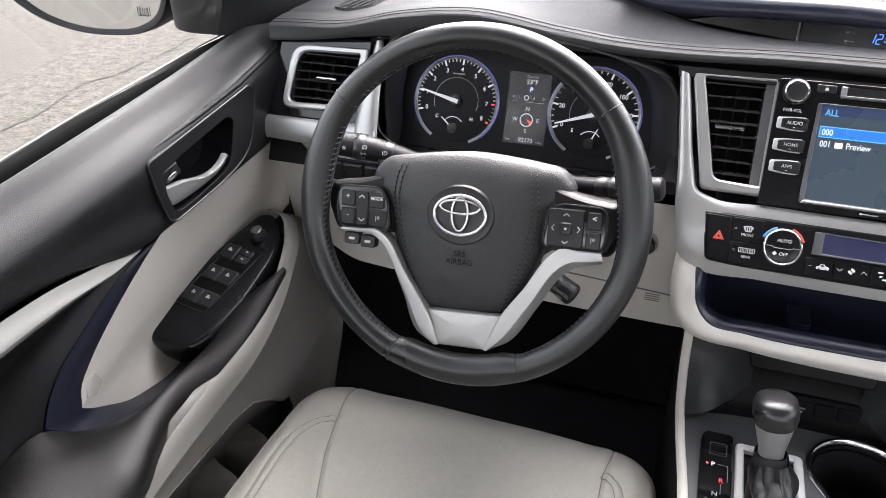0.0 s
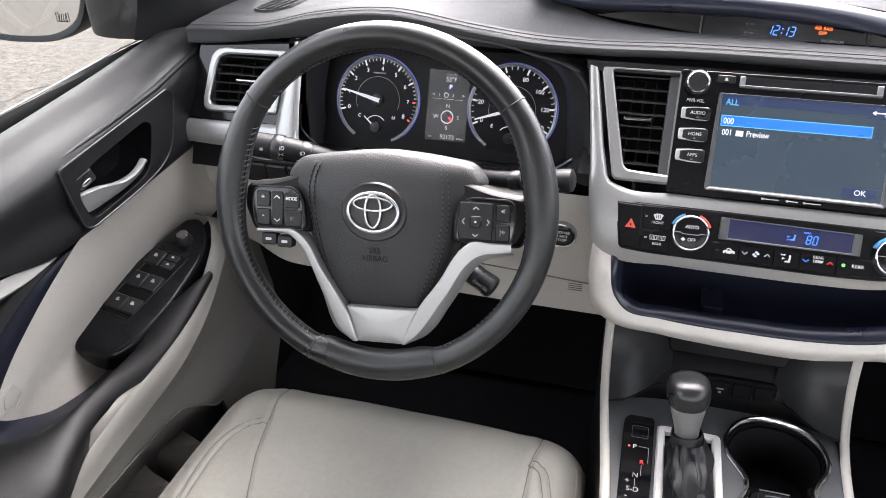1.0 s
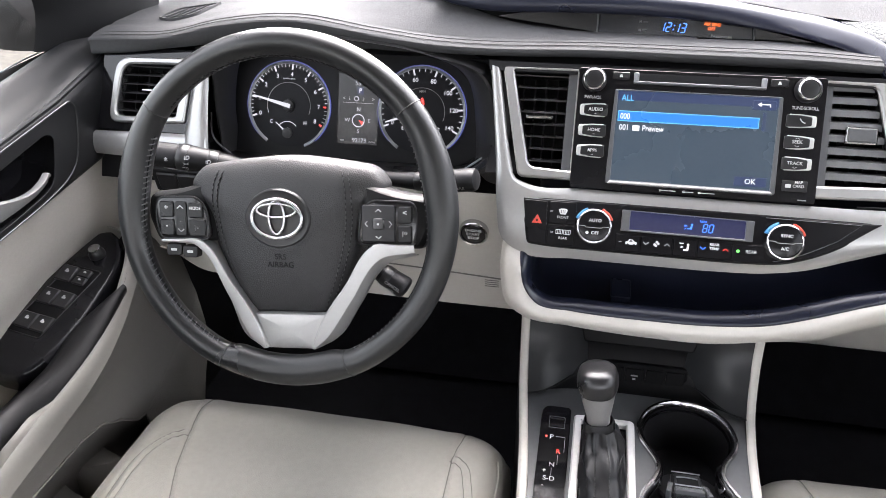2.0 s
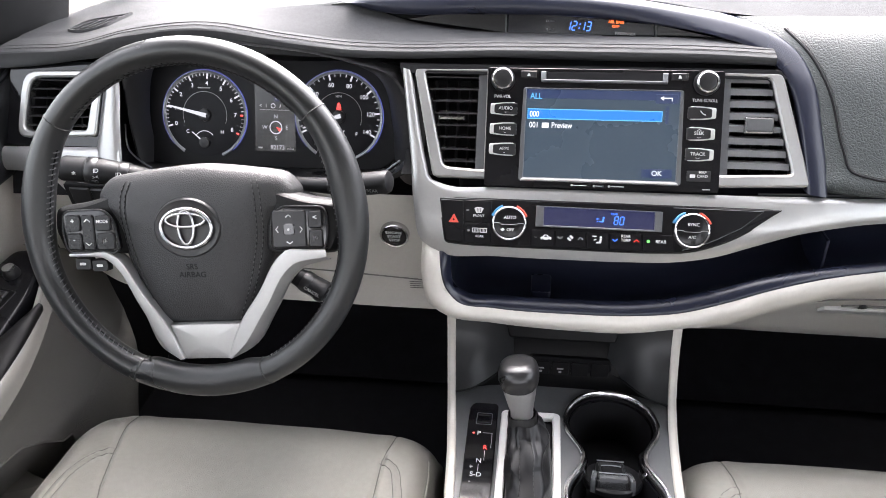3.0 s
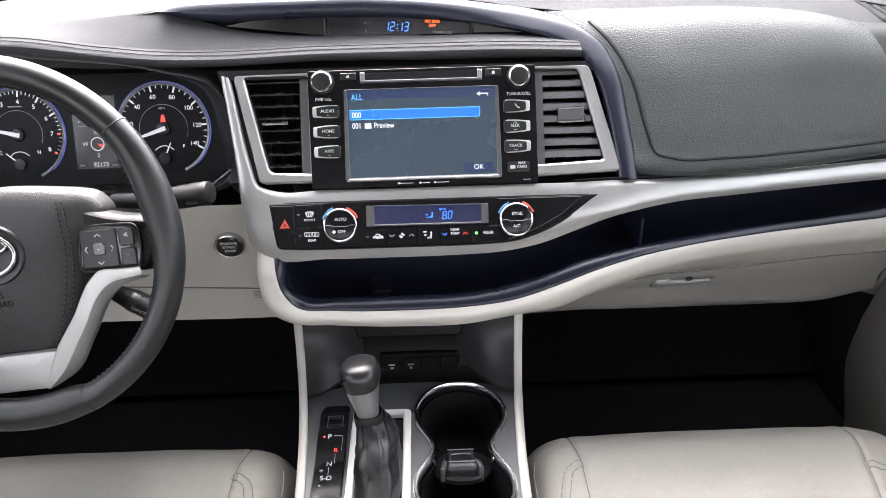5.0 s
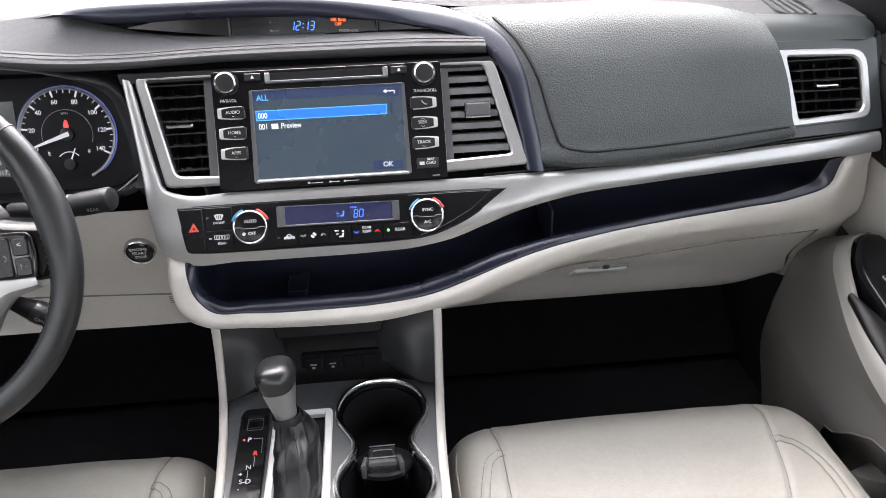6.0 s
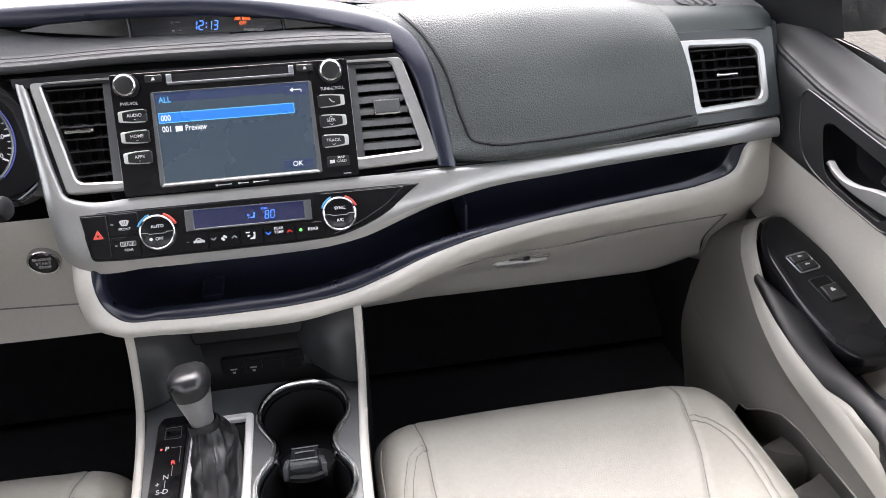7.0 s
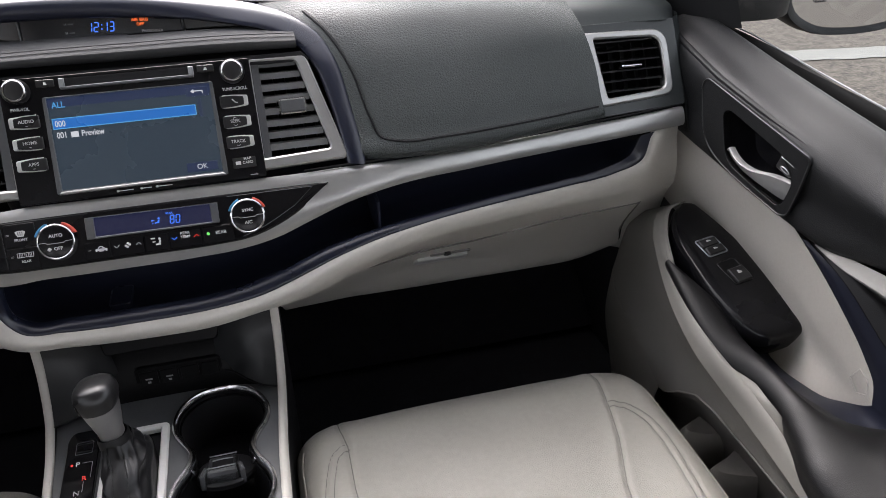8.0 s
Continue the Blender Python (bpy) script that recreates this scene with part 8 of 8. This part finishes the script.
        part("well_edge", ring(rect(w + 0.0024, h + 0.0024, 0.0042), rect(w, h, 0.003), lambda x, y, q: m @ Vector((x, y, q)), 0.0011, 0, 0.0004), SWITCHBLACK, pan_)

    def cell(cu, cy, w, h, turn, name="window_switch", up=0.0045):
        m = shift(ST, s * cu, cy, 0, turn * s) @ Matrix.Rotation(radians(6), 4, "X")
        k = part(name, slab(rect(w, h, 0.002), m, up, 0.003, 0.0014), SWITCHBLACK, pan_, "black rocker switch")
        part("mark", merge(slab(rect(w * 0.24, h * 0.12, 0.0004, 0, h * 0.08), shift(m, 0, 0, up), 0.0003, 0, 0.0001), slab(rect(w * 0.14, h * 0.2, 0.0, -w * 0.04, h * 0.13), shift(m, 0, 0, up), 0.0003, 0, 0.0001)), LETTER, k)
    if s < 0:
        well(0.7695, -0.153, 0.052, 0.122, 10)
        cell(0.780, -0.106, 0.026, 0.026, 10)
        cell(0.7535, -0.1035, 0.020, 0.0125, 10, "lock_switch", 0.0035)
        cell(0.7540, -0.1175, 0.020, 0.0125, 10, "lock_switch", 0.0035)
        cell(0.782, -0.149, 0.0245, 0.025, 10)
        cell(0.7565, -0.153, 0.0245, 0.025, 10)
        cell(0.7865, -0.192, 0.0245, 0.024, 10)
        cell(0.7615, -0.196, 0.0245, 0.024, 10)
        mk = part("mirror_knob", lathe([(0.0115, 0.0), (0.0115, 0.006), (0.010, 0.009), (0.0088, 0.013), (0.007, 0.0145), (0.001, 0.0142)], shift(ST, s * 0.756, -0.066), 24), BLACK, pan_, "round mirror adjuster knob")
        part("knob_cap", lathe([(0.0086, 0.0128), (0.0082, 0.0148), (0.0065, 0.0154), (0.005, 0.0148)], shift(ST, s * 0.756, -0.066), 24), CHROME, mk, "chrome cap ring")
    else:
        m = shift(ST, 0.757, -0.112, 0, 10)
        kf = part("lock_pair_frame", ring(rect(0.034, 0.034, 0.004), rect(0.031, 0.031, 0.003), lambda x, y, w: m @ Vector((x, y, w)), 0.002, 0, 0.0006), FRAMEGREY, pan_, "thin grey frame round the lock switches")
        cell(0.757, -0.104, 0.029, 0.0135, 10, "lock_switch", 0.003)
        cell(0.760, -0.119, 0.029, 0.0135, 10, "lock_switch", 0.003)
        well(0.765, -0.162, 0.029, 0.040, 10)
        cell(0.768, -0.170, 0.026, 0.024, 10)
    # glass and sail panel
    pane = grid([L([(0.852, 0.07, 1.188), (0.852, -0.12, 1.170), (0.852, -0.39, 1.142), (0.852, -0.98, 1.09)]), L([(0.76, -0.22, 1.45), (0.76, -0.30, 1.45), (0.76, -0.45, 1.45), (0.76, -0.98, 1.45)]), L([(0.68, -0.36, 1.66), (0.68, -0.40, 1.66), (0.68, -0.5, 1.66), (0.68, -0.98, 1.66)])])
    gl = part("window_pane", pane, GLASS, d, "clear side window glass")
    sail = [L([(0.835, 0.015, 1.192), (0.825, 0.025, 1.24), (0.80, -0.03, 1.32), (0.77, -0.16, 1.45)]), L([(0.828, 0.025, 1.190), (0.815, 0.035, 1.24), (0.79, -0.01, 1.33), (0.76, -0.14, 1.46)]), L([(0.80, 0.085, 1.190), (0.785, 0.10, 1.24), (0.765, 0.06, 1.34), (0.74, -0.06, 1.48)]), L([(0.78, 0.16, 1.185), (0.77, 0.17, 1.24), (0.75, 0.14, 1.36), (0.72, 0.02, 1.5)]), L([(0.76, 0.20, 1.185), (0.76, 0.23, 1.24), (0.74, 0.2, 1.38), (0.70, 0.08, 1.52)])]
    part("sail_panel", loft(sail, 20, 16), DOORBLACK, d, "black corner panel by the mirror")
    return d


door(-1)
door(1)

# ---- wing mirrors ----


def wing_mirror(s):
    P = lambda u, y, z: (CX + s * u, y, z)
    m = thing("wing_mirror", "dark door mirror with black rim and heated glass", "wing mirror", P(1.15, 0.18, 1.2), "wing mirrors")
    out = [(1.010, 1.27), (1.022, 1.203), (1.043, 1.163), (1.085, 1.138), (1.16, 1.126), (1.26, 1.132), (1.325, 1.152), (1.372, 1.185), (1.385, 1.25), (1.36, 1.30), (1.28, 1.33), (1.12, 1.33), (1.03, 1.31)]
    ctr = (1.2, 1.23)
    out = [(u - (0.018 if s > 0 else 0.0), z + (-0.012 if s > 0 else 0.008)) for u, z in out]
    ol = cr(out, 60, True)
    rows = []
    for k, y in ((0.90, 0.166), (0.945, 0.160), (0.985, 0.158), (1.0, 0.163), (1.01, 0.185), (0.98, 0.23), (0.85, 0.28), (0.5, 0.31), (0.05, 0.32)):
        rows.append([P(ctr[0] + (u - ctr[0]) * k, y, ctr[1] + (z - ctr[1]) * k) for u, z in ol])
    part("housing", grid(rows, close_u=True), BODY, m, "dark mirror housing")
    gl = bmesh.new()
    gl.faces.new([gl.verts.new(P(ctr[0] + (u - ctr[0]) * 0.91, 0.168 + 0.06 * (u - ctr[0]) * 0.0 + 0.02 * (z - ctr[1]), ctr[1] + (z - ctr[1]) * 0.91)) for u, z in ol])
    g = part("mirror_glass", gl, MIRROR, m, "mirror glass", smooth=False)
    hm_ = Matrix(((s, 0, 0, CX + s * 1.085), (0, 0, -1, 0.1645), (0, 1, 0, 1.178), (0, 0, 0, 1)))
    part("heater_mark", merge(*[tube([hm_ @ Vector((x + 0.001 * math.sin(t * 1.5), -0.006 + 0.003 * t, 0)) for t in range(5)], 0.0006, 4) for x in (-0.004, 0, 0.004)], tube([hm_ @ Vector((x, y, 0)) for x, y in ((-0.01, 0.008), (-0.01, -0.006), (0.01, -0.006), (0.01, 0.008))], 0.0007, 4)), SHADOWBLACK, g)
    arm_ = [[P(0.835, y, z) for y, z in ((0.045, 1.188), (0.04, 1.26), (0.06, 1.33))], [P(0.93, y, z) for y, z in ((0.06, 1.184), (0.06, 1.25), (0.09, 1.31))], [P(1.02, y, z) for y, z in ((0.17, 1.184), (0.17, 1.24), (0.18, 1.29))]]
    part("arm", loft(arm_, 10, 10, False, 0.03), DOORBLACK, m, "black mirror arm")
    return m


wing_mirror(-1)
wing_mirror(1)

# ---- defroster grilles on the dashboard's top ----
for s in (-1, 1):
    gx, gy = CX + s * 0.672, 0.146 + 0.004 * s
    gr = thing("defroster_grille", "small slotted defroster outlet in the dashboard top", "air vent", (gx, gy, 1.24), "defroster outlets")
    go = rounded([(gx + s * a, gy + b) for a, b in ((0.033, -0.025), (0.003, -0.038), (-0.028, -0.023), (-0.032, 0.050), (0.027, 0.037), (0.035, 0.010))], [0.012, 0.012, 0.008, 0.002, 0.012, 0.012], 5)

    def on_top(pts, lift):
        """The points laid on the upper of the two pads."""
        lays = [drape([(x, y, 1.26) for x, y in pts], pad_, (0, 0, -1), lift) for pad_ in (top_pad, flank)]
        return [max((p for p in pair if p[2] < 1.2595), key=lambda p: p[2], default=(pair[0][0], pair[0][1], 1.224 + lift)) for pair in zip(*lays)]
    outer_, inner_ = on_top(go, 0.0), on_top(inset(go, 0.0035), 0.003)
    part("rim", grid([outer_, [(x, y, z + 0.0035) for x, y, z in on_top(inset(go, 0.0008), 0.0)], inner_, [(x, y, z - 0.0024) for x, y, z in inner_]], close_u=True), PAD, gr, "slim grey rim")
    # Flat dark sheet on the pad, in place of shade inside an outlet.
    hb = bmesh.new()
    hb.faces.new([hb.verts.new((x, y, z - 0.0022)) for x, y, z in inner_])
    part("hollow", hb, SHADEBLACK, gr, "flat dark sheet painted as the shaded outlet", smooth=False)
    for k in range(4):
        fx = gx + s * (-0.016 + 0.013 * k)
        y0, y1 = gy - 0.024, gy + 0.038 - 0.004 * k
        (x0, q0, z0), (x1, q1, z1) = on_top([(fx, y0), (fx - s * 0.010, y1)], 0.0012)
        rows = [[(x0 + dx, q0, z0 + dz), (x1 + dx, q1, z1 + dz)] for dx, dz in ((-0.0022, -0.001), (0.0008, 0.0022), (0.0020, 0.0020), (0.0008, -0.002))]
        part("fin", grid(rows, close_v=True), PAD, gr)
